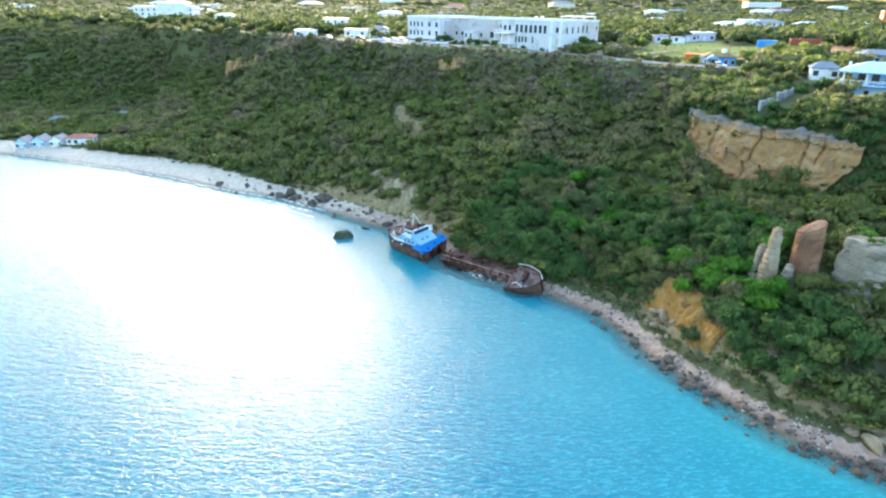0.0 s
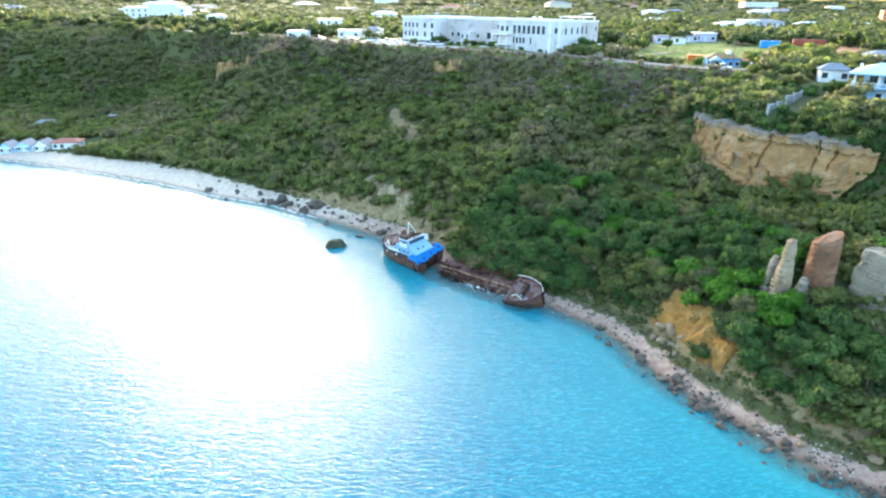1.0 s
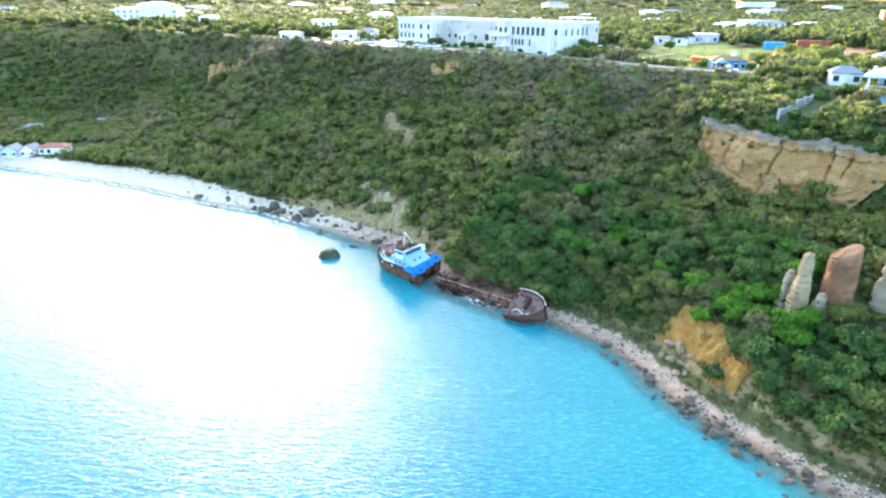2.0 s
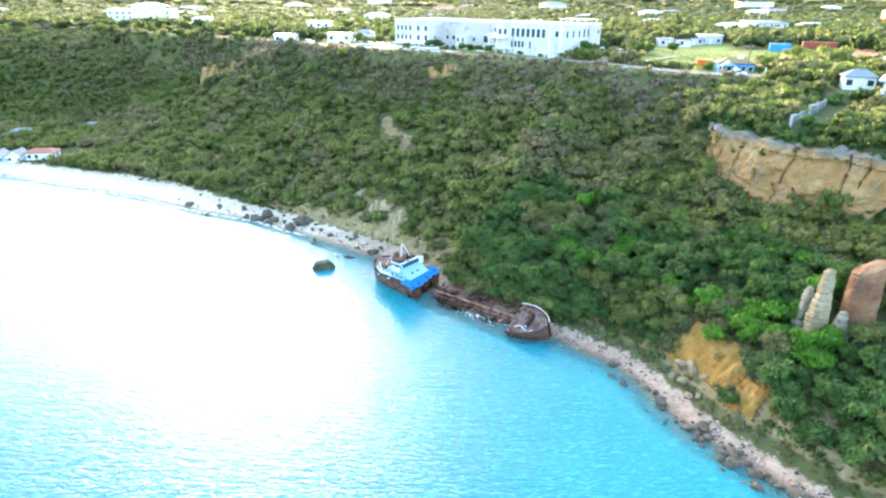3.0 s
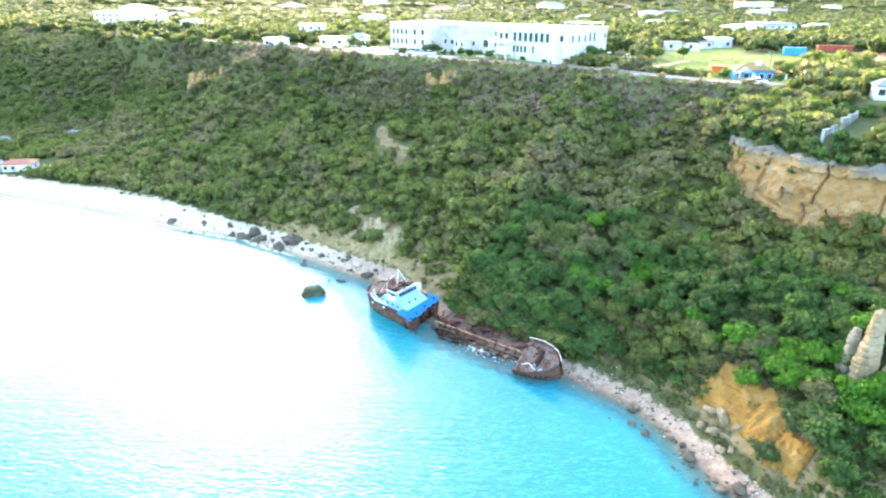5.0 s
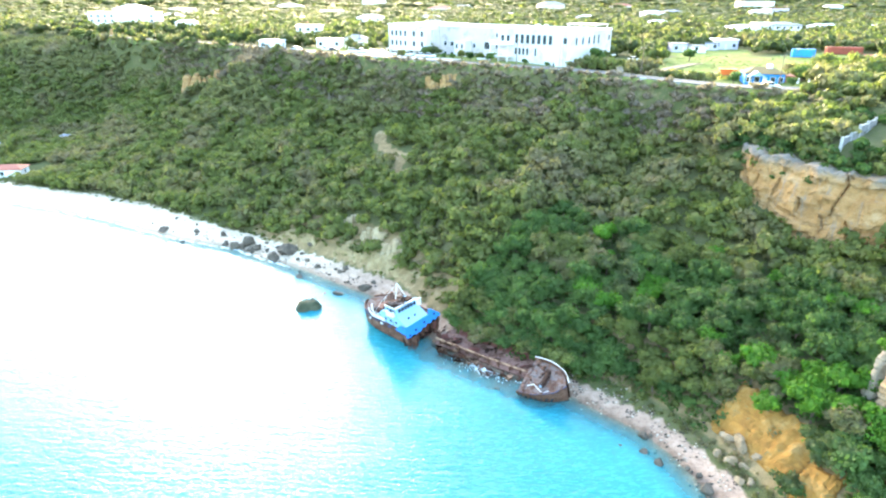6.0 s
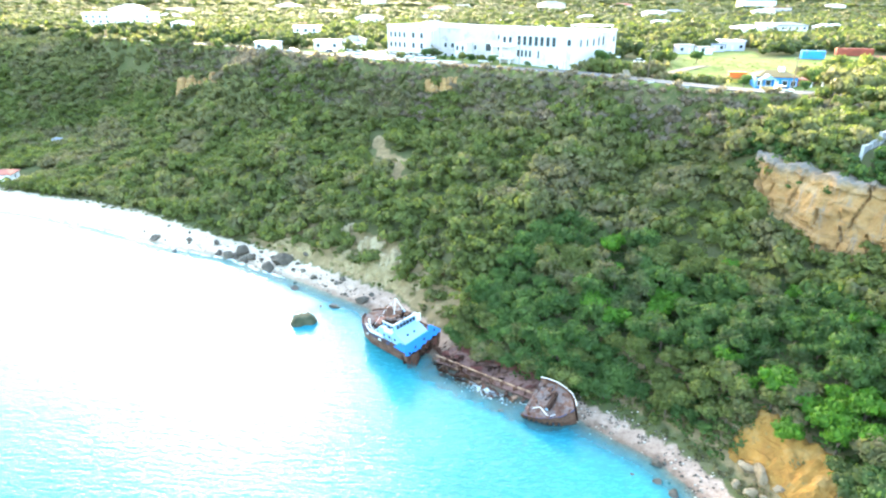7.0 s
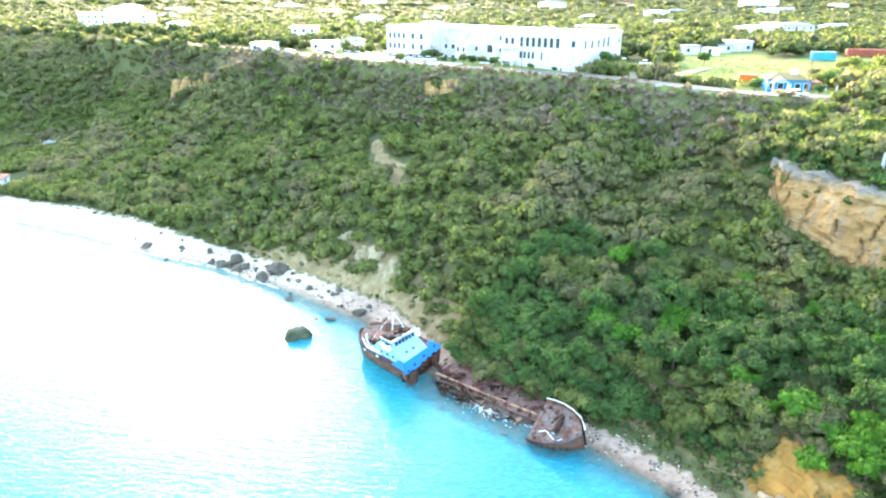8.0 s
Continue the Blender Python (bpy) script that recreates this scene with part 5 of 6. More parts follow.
    for k in range(9):
        u = 1.0 + k * 2.3
        put("side_frame", shifted(boxes((-0.1, 0.1, -0.1, 0.35, -0.4, 1.7)), pose(u, 0, 0, rng.uniform(-9, 9), rng.uniform(-8, 8), 0)), RUST, m=H)
    for k in range(11):
        u, w, h = rng.uniform(0.5, 17), rng.uniform(1.6, 3.4), rng.uniform(1.2, 2.3)
        put("fallen_plate", shifted(ragged_plate(rng, w, h, 6, 3, 0.3, 0.55), pose(u, rng.uniform(-2.6, -0.4), -0.3, rng.uniform(15, 70), rng.uniform(-12, 12), rng.uniform(-14, 14))), RUST if k % 3 else RUSTDECK, m=H)
    for k in range(14):
        u = rng.uniform(-1.5, 9.5)
        put("buckled_plate", shifted(ragged_plate(rng, rng.uniform(1.4, 3.6), rng.uniform(1.2, 2.8), 6, 4, 0.45, 0.6, 0.1), pose(u, rng.uniform(-1.9, 0.6), rng.uniform(-0.4, 0.3), rng.uniform(20, 120), rng.uniform(-25, 25), rng.uniform(-30, 30))), rng.choice((RUST, TANRUST, DARKRUST, RUSTDECK)), m=H)
    for k in range(16):
        u, v = rng.uniform(3, 20), rng.uniform(0.6, 3.6)
        put("floor_scrap", shifted(ragged_plate(rng, rng.uniform(0.8, 2.6), rng.uniform(0.5, 1.6), 5, 3, 0.25, 0.6, 0.07), pose(u, v, 1.2, rng.uniform(50, 120), rng.uniform(-15, 15), rng.uniform(0, 180))), rng.choice((RUST, DARKRUST, DARKRUST, REDRUST)), m=H)
    for k in range(4):
        u = 2.0 + k * 5.1
        put("cross_rib", shifted(boxes((-0.12, 0.12, 0.2, 3.6, 0.6, 0.95 + 0.2 * rng.random())), pose(u, 0, 0, 2, 0, rng.uniform(-14, 14))), RUST, m=H)
    put("near_side_plate", shifted(ragged_plate(rng, 11.5, 2.6, 18, 4, 0.3, 0.45, 0.1), pose(0.5, -0.15, 1.6, 228, 0, 0)), TANRUST, wreck, "pale rusty hull plate sagging to the water", m=H)
    for k in range(9):
        u = rng.uniform(9, 20)
        put("scrap", knobbly(shifted(boxes((0, rng.uniform(0.6, 1.9), 0, rng.uniform(0.5, 1.2), -0.5, rng.uniform(0.1, 0.6)), bevel=0.1), pose(u, rng.uniform(-3.2, -0.6), 0, 0, 0, rng.uniform(0, 90))), 0.25, 1.3, k), TANRUST if k % 2 else RUST, m=H)
    for k in range(10):
        u, v = rng.uniform(0, 20), rng.uniform(0.6, 4.4)
        put("loose_beam", tube([(u, v, 0.9), (u + rng.uniform(1, 3), v + rng.uniform(-0.8, 0.8), 1.0 + rng.uniform(0, 0.9))], 0.13), RUST, m=H)
    for k in range(12):
        u, v = -3.4 + k * 0.6, rng.uniform(0.2, 5.5)
        put("twisted_plate", shifted(ragged_plate(rng, 2.2, 1.8, 5, 3, 0.5, 0.6), pose(u, v, 0.3, rng.uniform(30, 110), rng.uniform(-30, 30), rng.uniform(0, 180))), rng.choice((RUST, REDRUST, TANRUST)), m=H)

    # --- bow lying over towards the sea: x to the stem, y towards the land
    W = facing(16.6, 138.8, 0.0, 0.80, -0.60) @ pose(0, 0, -0.4, 25, -3, 0) @ Matrix.Diagonal((0.84, 0.88, 1, 1))
    secs, dk, rim, low = [], [], [], []
    for u, half in ((0, 4.5), (2, 4.5), (4, 4.3), (6, 3.7), (7.6, 2.7), (8.8, 1.5), (9.5, 0.45)):
        sheer = 3.6 + 0.09 * u
        row = []
        for v, z in ((-1.0, sheer), (-0.95, 2.4), (-0.82, 0.8), (-0.5, -0.8), (0, -1.4), (0.5, -0.8), (0.82, 0.8), (0.95, 2.4), (1.0, sheer)):
            row.append((u + (0.5 * (z + 1.4) / 5 if u > 6 else 0), v * half, z))
        secs.append(row)
        dk.append([(u, -half * 0.96, sheer - 0.75), (u, 0, sheer - 0.6), (u, half * 0.96, sheer - 0.75)])
        rim.append((u + 0.5 * (sheer + 1.4) / 5 * (u > 6), half, sheer))
        low.append((u + 0.5 * (sheer + 1.4) / 5 * (u > 6), -half, sheer))
    bow = put("bow_hull", thickened(loft(secs, False), 0.14), RUST, wreck, "rusted bow hull listing to the sea", m=W)
    put("fore_deck", thickened(loft(dk, False), 0.12), GREYDECK, wreck, "grey-brown rusted foredeck", m=W)
    put("break_bulkhead", shifted(ragged_plate(rng, 8.6, 4.2, 12, 4, 0.3, 0.35, 0.12), pose(0.1, -4.3, -0.8, 0, 0, 90)), RUST, wreck, "torn cross bulkhead", m=W)
    put("bulwark_rail", tube(rim, 0.09), SHIPWHITE, bow, "white painted bulwark rail", m=W)
    put("bulwark_rail", tube(low, 0.1), HULLPAINT, bow, "dark bulwark rail", m=W)
    winch = put("windlass", joined(boxes((4.0, 5.4, -1.1, 1.1, 3.0, 3.5)), tube([(4.7, -1.4, 3.9), (4.7, 1.4, 3.9)], 0.42, 10), tube([(4.7, -1.9, 3.9), (4.7, -1.4, 3.9)], 0.6, 10), tube([(4.7, 1.4, 3.9), (4.7, 1.9, 3.9)], 0.6, 10)), DARKRUST, wreck, "rusted anchor windlass", m=W)
    put("drum_cap", tube([(4.7, -2.0, 3.9), (4.7, -1.9, 3.9)], 0.35, 8), SHIPPALE, winch, m=W)
    put("bent_pipe", tube([(1.6, -2.2, 3.15), (2.9, -1.6, 3.3), (4.4, -2.4, 3.3), (5.6, -3.0, 3.5), (6.6, -2.2, 3.6)], 0.09), SHIPWHITE, wreck, "bent white pipe on the foredeck", m=W)
    for k in range(5):
        put("deck_rib", boxes((0.6 + 1.25 * k, 0.72 + 1.25 * k, -3.2 + 0.25 * k, 3.2 - 0.25 * k, 2.9, 3.12)), RUST, m=W)
    put("chain_pile", knobbly(boxes((5.8, 7.0, -0.5, 0.5, 3.0, 3.5), bevel=0.15), 0.2, 1.4, 4), HULLPAINT, wreck, "dark heap of anchor chain", m=W)
    put("ventilator", joined(tube([(3.1, 2.4, 3.0), (3.1, 2.4, 3.9), (3.4, 2.4, 4.1)], 0.25, 8)), RUST, wreck, "rusted cowl ventilator", m=W)
    put("hatch", boxes((1.2, 2.4, 0.2, 1.4, 2.95, 3.3), bevel=0.05), GREYDECK, wreck, "grey rusty deck hatch", m=W)
    for k in range(26):
        u = rng.uniform(0.5, 7.2)
        v = rng.uniform(-3.4, 3.4) * (1 - 0.07 * u)
        put("deck_debris", shifted(boxes((0, rng.uniform(0.3, 0.9), 0, rng.uniform(0.2, 0.6), 0, rng.uniform(0.2, 0.55))), pose(u, v, 2.95, rng.uniform(-10, 10), rng.uniform(-10, 10), rng.uniform(0, 90))), rng.choice((RUST, GREYDECK, DARKRUST, DARKRUST, RUSTDECK)), m=W)
    for u, v in ((3.2, 3.0), (6.0, 2.4), (7.2, -1.2), (1.4, -3.6)):
        put("bollard", tube([(u, v, 2.9), (u, v, 3.7)], 0.2, 8), RUST, m=W)
    # port openings drawn as dark blocks, their inner shade painted on
    for k in range(7):
        u = 1.0 + k * 1.1
        put("hull_hole", boxes((u, u + 0.35, -4.56 if u < 4 else -4.3 + (u - 4) * 0.2, -4.3 + max(0, u - 4) * 0.35, 2.5, 2.8)), GLASS, bow, "dark freeing port", m=W)


shipwreck()


# ---- rock: cliff, stacks, banks, boulders ----
def rock_block(w, d, h, seed, taper=0.75, lean=(0, 0), amount=0.5, cuts=7, slope=0.0):
    """A weathered upright rock: a block with many faces, narrowing upward, split by ledges."""
    bm = bmesh.new()
    n = cuts
    nz = max(6, int(h / max(w, d) * n) + 3)
    rng = random.Random(seed)
    rows = []
    for k in range(nz + 1):
        t = k / nz
        s = 1 + (taper - 1) * t ** 1.5 + rng.uniform(-0.06, 0.06)
        row = []
        for i in range(4 * n):
            side, q = divmod(i, n)
            a = q / n * 2 - 1
            x, y = ((a, -1), (1, a), (-a, 1), (-1, -a))[side]
            c = 1 - 0.16 * (abs(x) * abs(y)) ** 3
            x, y = x * w / 2 * s * c, y * d / 2 * s * c
            row.append(bm.verts.new((x + lean[0] * t, y + lean[1] * t, h * t + slope * x * t)))
        rows.append(row)
    m = 4 * n
    for a, b in zip(rows, rows[1:]):
        for i in range(m):
            bm.faces.new((a[i], a[(i + 1) % m], b[(i + 1) % m], b[i]))
    top = bm.verts.new((lean[0], lean[1], h * 1.04))
    for i in range(m):
        bm.faces.new((rows[-1][i], rows[-1][(i + 1) % m], top))
    bm.faces.new(rows[0][::-1])
    return knobbly(bm, amount, 0.45, seed)


def chisel(bm, w, d, h, seed, n=8, lo=0.8, hi=1.02):
    """Breaks flat upright faces off a rock, and slants its top."""
    rng = random.Random(seed)
    planes = [(rng.uniform(0, 2 * math.pi), rng.uniform(-0.05, 0.2), rng.uniform(lo, hi)) for k in range(n)]
    for a, rise, off in planes:
        nrm = Vector((math.cos(a), math.sin(a), rise)).normalized()
        for v in bm.verts:
            q = Vector((v.co.x / w * 2, v.co.y / d * 2, v.co.z / h * 2 - 1))
            e = q.dot(nrm) - off
            if e > 0:
                q -= Vector((nrm.x, nrm.y, 0)) * e
                v.co = Vector((q.x * w / 2, q.y * d / 2, v.co.z))
    return knobbly(bm, 0.09, 1.5, seed)


def stack(x, y, z, bm, mat, label, turn=0):
    ob = part("rock_pinnacle", bm, mat)
    ob.matrix_world = pose(x, y, z, 0, 0, turn)
    return tagged(ob, label, "rock", "rock stacks above the shore")


stack(62.8, 114.0, 12.0, chisel(rock_block(3.2, 2.8, 11.8, 3, 0.4, (0.5, 0.3), 0.22, 9, slope=0.3), 3.2, 2.8, 11.8, 11), TANBOULDER, "slender pale tan rock pinnacle among bushes")
stack(69.9, 114.6, 11.5, chisel(rock_block(5.2, 4.0, 12.8, 4, 0.92, (0.1, 0.3), 0.2, 12, slope=0.42), 5.2, 4.0, 12.8, 5), REDROCK, "tall reddish-brown rock stack among bushes", 8)
stack(66.1, 112.6, 12.0, chisel(rock_block(2.9, 2.6, 5.2, 5, 0.35, (0, 0), 0.25, 8), 2.9, 2.6, 5.2, 8), GREYROCK, "small grey pointed rock between two stacks")
stack(62.0, 116.8, 12.5, chisel(rock_block(2.4, 2.0, 7.0, 15, 0.5, (0.8, 0.3), 0.25, 7), 2.4, 2.0, 7.0, 21), GREYROCK, "low grey rock leaning beside the pale pinnacle")
stack(81.8, 107.3, 9.5, chisel(rock_block(18.5, 9.4, 13.6, 6, 0.97, (0.5, 0.8), 0.55, 22), 18.5, 9.4, 13.6, 2, 9, 0.88, 1.05), GREYROCK, "broad layered grey rock bluff topped with grass", -38)


def cliff_face():
    """A bedded limestone face along the edge of the headland: upright blocks parted by open cracks, stepped beds, a proud cap."""
    rng = random.Random(14)
    line = [(65.6, 175), (66.3, 172), (68.0, 167), (72, 157), (80, 150), (88, 141), (91, 137.5)]
    pts, dist = [], []
    run = 0.0
    for (ax, ay), (bx, by) in zip(line, line[1:]):
        length = math.hypot(bx - ax, by - ay)
        n = max(2, int(length / 0.3))
        for i in range(n):
            pts.append((ax + (bx - ax) * i / n, ay + (by - ay) * i / n))
            dist.append(run + length * i / n)
        run += length
    total = len(pts)
    blocks, u = [], 0.0
    while u < run:
        w = rng.uniform(1.4, 7.0)
        blocks.append((u, u + w, rng.uniform(-0.45, 0.45), rng.uniform(-5, 5), rng.random() < 0.5, [rng.uniform(-0.55, 0.55) for _ in range(8)]))
        u += w
    beds = [0.0, 0.14, 0.22, 0.31, 0.38, 0.72, 0.86, 1.01]
    proud = [0.8, 0.2, 0.6, 0.0, 0.25, -0.35, 0.5]
    bm = bmesh.new()
    rows = []
    nz = 40
    for i, (px, py) in enumerate(pts):
        q0, q1 = pts[max(i - 12, 0)], pts[min(i + 12, total - 1)]
        t = Vector((q1[0] - q0[0], q1[1] - q0[1])).normalized()
        out = Vector((t.y, -t.x))
        s = dist[i] / run
        end = min(1.0, s * 9, (1 - s) * 6)
        z1 = height(px - out.x * 2.5, py - out.y * 2.5) + 0.2 + 1.1 * noise.noise(Vector((px * 0.3, py * 0.3, 9))) + 0.5 * noise.noise(Vector((px * 1.1, py * 1.1, 4)))
        z0 = height(px + out.x * 3.0, py + out.y * 3.0) - 2.0
        z0 = z0 + (1 - end) * max(0, (z1 - z0 - 3))
        row = []
        for k in range(nz + 1):
            f = k / nz
            z = z0 + (z1 - z0) * f
            o = 2.2 - 1.6 * f
            fb = f + 0.05 * noise.noise(Vector((px * 0.2, py * 0.2, 3)))
            band = next(j for j in range(7) if fb < beds[j + 1] or j == 6)
            o += proud[band] * (0.4 + 0.9 * abs(noise.noise(Vector((px * 0.13, py * 0.13, band * 3.1)))))
            for a, b, off, lean, cracked, steps in blocks:
                shift = lean * (f - 0.5) + 0.35 * noise.noise(Vector((z * 0.7, a, 0)))
                if a <= dist[i] + shift < b:
                    o += off * (0.35 + 0.65 * f) + steps[band] * 0.7
                    gap = dist[i] + shift - a
                    if cracked and gap < 0.45:
                        o -= 1.7 * (1 - gap / 0.45) * (0.35 + 0.65 * f)
                    break
            o += 1.3 * noise.noise(Vector((px * 0.16, py * 0.16, z * 0.12))) + 0.55 * noise.noise(Vector((px * 0.6, py * 0.6, z * 0.6))) + 0.22 * noise.noise(Vector((px * 1.7, py * 1.7, z * 1.9)))
            if k == nz:
                o = -2.2
            o *= 0.3 + 0.7 * end
            row.append(bm.verts.new((px + out.x * o, py + out.y * o, z)))
        rows.append(row)
    for a, b in zip(rows, rows[1:]):
        for k in range(nz):
            bm.faces.new((a[k], b[k], b[k + 1], a[k + 1]))
    bmesh.ops.recalc_face_normals(bm, faces=bm.faces)
    return tagged(part("cliff", bm, CLIFFROCK), "layered tan and ochre limestone cliff with dark cracks", "cliff", kind="structure")


cliff_face()


def outcrop(x, y, w, d, h, seed, mat, label, turn=0, sink=1.8):
    """A crag: upright ribs of different height side by side, broken and uneven."""
    rng = random.Random(seed)
    ribs, u = [], -w / 2
    while u < w / 2:
        k = rng.uniform(0.8, 1.7)
        hh = h * rng.uniform(0.35, 0.85) * (1 - 0.5 * abs(u / w))
        rib = rock_block(k * 1.5, d * rng.uniform(0.6, 1.0), hh + sink, seed + int(u * 10) + 50, rng.uniform(0.55, 0.9), (rng.uniform(-0.3, 0.3), hh * 0.25), 0.45, 4)
        ribs.append(shifted(rib, pose(u + k / 2, rng.uniform(-0.5, 0.5), rng.uniform(-0.6, 0.2), 0, 0, rng.uniform(-20, 20))))
        u += k
    ob = part("rock_outcrop", joined(*ribs), mat)
    ob.matrix_world = pose(x, y, height(x, y) - sink, 0, 0, turn)
    return tagged(ob, label, "rock", "rock outcrops on the hillside")


for i, (ox, oy, w, d, h, mat, lab) in enumerate((
        (15.2, 193.5, 3.4, 2.6, 4.4, GREYROCK, "grey rock outcrop on the bushy slope"), (19.5, 193, 2.6, 2.2, 2.8, GREYROCK, "grey rock outcrop on the bushy slope"),
        (31, 181, 2.2, 2.0, 3.0, GREYROCK, "grey rock outcrop on the bushy slope"),
        (-106, 322, 12, 5, 10, LIMESTONE, "pale rock face below the plateau rim"), (-93, 317, 5, 4, 7, LIMESTONE, "pale rock face below the plateau rim"), (-150, 382, 12, 5, 7, LIMESTONE, "pale rock face below the plateau rim"),
        (-175, 402, 10, 5, 6, LIMESTONE, "pale rock face below the plateau rim"), (-70, 262, 4, 3, 4.2, LIMESTONE, "pale rock outcrop among olive bushes"), (-51, 247, 4, 3, 3.4, LIMESTONE, "pale rock outcrop among olive bushes"),
        (3, 247, 6, 3, 3, LIMESTONE, "pinkish rock ledge below the road"), (-3, 251, 5, 3, 3.4, LIMESTONE, "pinkish rock ledge below the road"), (27, 226, 3, 2, 3.6, GREYROCK, "pale rock ledge below the road"),
        (36, 220, 4, 2.4, 3.2, GREYROCK, "pale rock ledge below the road"), (48, 218, 3, 2, 3.0, GREYROCK, "pale rock ledge below the road"),
        (-23, 200.5, 6, 2.4, 3.0, CHALK, "pale rock ledge in the bank behind the beach"), (-17.5, 193.5, 6, 2.4, 3.8, CHALK, "pale rock ledge in the bank behind the beach"), (-11.5, 187, 6, 2.2, 3.8, CHALK, "pale rock ledge in the bank behind the beach"))):
    outcrop(ox, oy, w, d, h, 30 + i, mat, lab, -35 + 9 * (i % 5))


def bank_patch(s0, s1, d0, d1, mat, seed, label, lift=0.5):
    """A raw eroded bank laid over the slope between two shore stations: uneven, gullied, ragged at its edges."""
    bm = bmesh.new()
    line = [p for p in SHORE]
    grid = {}
    n, m = 44, 22
    for i in range(n + 1):
        x = s0 + (s1 - s0) * i / n
        for (ax, ay), (bx, by) in zip(line, line[1:]):
            if ax <= x <= bx:
                y = ay + (by - ay) * (x - ax) / (bx - ax)
                t = Vector((bx - ax, by - ay)).normalized()
        out = Vector((-t.y, t.x))
        for j in range(m + 1):
            d = d0 + (d1 - d0) * j / m
            px, py = x + out.x * d, y + out.y * d
            edge = min(i, n - i, j * 1.6, (m - j) * 1.6) / 7
            r = noise.noise(Vector((px * 0.35 + seed, py * 0.35, 0)))
            keep = edge + r * 1.3 > 0.25
            z = height(px, py) + (lift * min(1, edge) + 0.8 * abs(noise.noise(Vector((px * 0.6, py * 0.6, seed)))) + 0.75 * abs(noise.noise(Vector((x * 1.5, d * 0.2, seed + 3)))) + 0.3 * noise.noise(Vector((px * 2.1, py * 2.1, seed))) - 0.4)
            grid[i, j] = (bm.verts.new((px, py, z)), keep)
    for i in range(n):
        for j in range(m):
            q = [grid[i, j], grid[i + 1, j], grid[i + 1, j + 1], grid[i, j + 1]]
            if sum(k for _, k in q) >= 3:
                bm.faces.new([v for v, _ in q])
    bmesh.ops.delete(bm, geom=[v for v in bm.verts if not v.link_faces], context="VERTS")
    r = bmesh.ops.extrude_face_region(bm, geom=list(bm.faces))
    bmesh.ops.translate(bm, vec=(0, 0, -1.4), verts=[g for g in r["geom"] if isinstance(g, bmesh.types.BMVert)])
    bmesh.ops.recalc_face_normals(bm, faces=bm.faces)
    return tagged(part("eroded_bank", bm, mat), label, "bank", kind="structure")


DRYBANK = rock_material("dry_earth", (0.20, 0.145, 0.07), (0.31, 0.235, 0.125), (0.42, 0.335, 0.20), 0.0, (0.17, 0.15, 0.08))
bank_patch(35.4, 40.6, 7.6, 15.5, OCHRE, 1, "bright ochre eroded earth bank behind the beach", 1.3)
bank_patch(40.2, 44.2, 7.0, 12.5, OCHRE, 2, "bright ochre eroded earth bank behind the beach", 1.1)
bank_patch(45.4, 53, 6.5, 12.5, DRYBANK, 3, "dull tan slumped bank with dry grass", 0.6)
bank_patch(-33, -13, 7.0, 12.0, DRYBANK, 4, "brown crumbling earth bank behind the wreck", 0.5)
bank_patch(-52, -36, 7.0, 11, DRYBANK, 5, "brown crumbling earth bank behind the beach", 0.4)


def boulder_mesh(seed, rough=0.3):
    rng = np.random.default_rng(seed)
    v, f = ball(rng, 0.12, 8, 13)
    bm = bmesh.new()
    vs = [bm.verts.new(p) for p in v]
    for t in f:
        bm.faces.new([vs[i] for i in t])
    for w in bm.verts:
        w.co.z *= 0.72
    for k in range(12):
        nrm = Vector(rng.normal(size=3)).normalized()
        off = rng.uniform(0.42, 0.78)
        for w in bm.verts:
            e = w.co.dot(nrm) - off
            if e > 0:
                w.co -= nrm * e * 0.95
    knobbly(bm, rough * 0.16, 1.9, seed)
    me = bpy.data.meshes.new("boulder")
    bm.to_mesh(me)
    bm.free()
    return me


ROCKS = [boulder_mesh(60 + i) for i in range(9)]
for i, me in enumerate(ROCKS):
    me.materials.append(TANBOULDER if i % 3 == 0 else BOULDER)


def boulder(x, y, s, k, sink=0.35, label="", turn=None, rr=random.Random(3), squash=1.0):
    ob = new("boulder", ROCKS[k % len(ROCKS)])
    z = max(height(x, y), -0.45)
    ob.matrix_world = pose(x, y, z + s * (0.72 * squash - sink), rr.uniform(-12, 12), rr.uniform(-12, 12), rr.uniform(0, 360)) @ Matrix.Diagonal((s * rr.uniform(0.9, 1.5), s * rr.uniform(0.65, 1.05), s * squash * rr.uniform(0.7, 1.1), 1))
    return tagged(ob, label or ("tan weathered boulder on the shore" if k % len(ROCKS) % 3 == 0 else "dark wet boulder at the water's edge"), "boulder", "shore boulders")


srng = random.Random(12)


def shore_at(x):
    for (ax, ay), (bx, by) in zip(SHORE, SHORE[1:]):
        if ax <= x <= bx:
            t = Vector((bx - ax, by - ay)).normalized()
            return ay + (by - ay) * (x - ax) / (bx - ax), Vector((-t.y, t.x))


for i in range(190):
    x = srng.choice((srng.uniform(33, 50), srng.uniform(45, 70), srng.uniform(45, 70)))
    y, out = shore_at(x)
    d = srng.gauss(-1.0, 2.2)
    s = min(1.25, 0.22 + srng.expovariate(3.6))
    if d > 3:
        s *= 0.7
    wet = d < 1.6
    k = srng.randrange(9)
    if wet and k % 3 == 0:
        k += 1
    boulder(x + out.x * d, y + out.y * d, s, k)
for i in range(75):
    # dark stones that stand in the shallows
    x = srng.choice((srng.uniform(38, 48), srng.uniform(44, 62), srng.uniform(44, 62)))
    y, out = shore_at(x)
    d = srng.uniform(-4.2, 0.4)
    boulder(x + out.x * d, y + out.y * d, min(1.0, 0.25 + srng.expovariate(4.0)), srng.choice((1, 2, 4, 5, 7, 8)), 0.25)
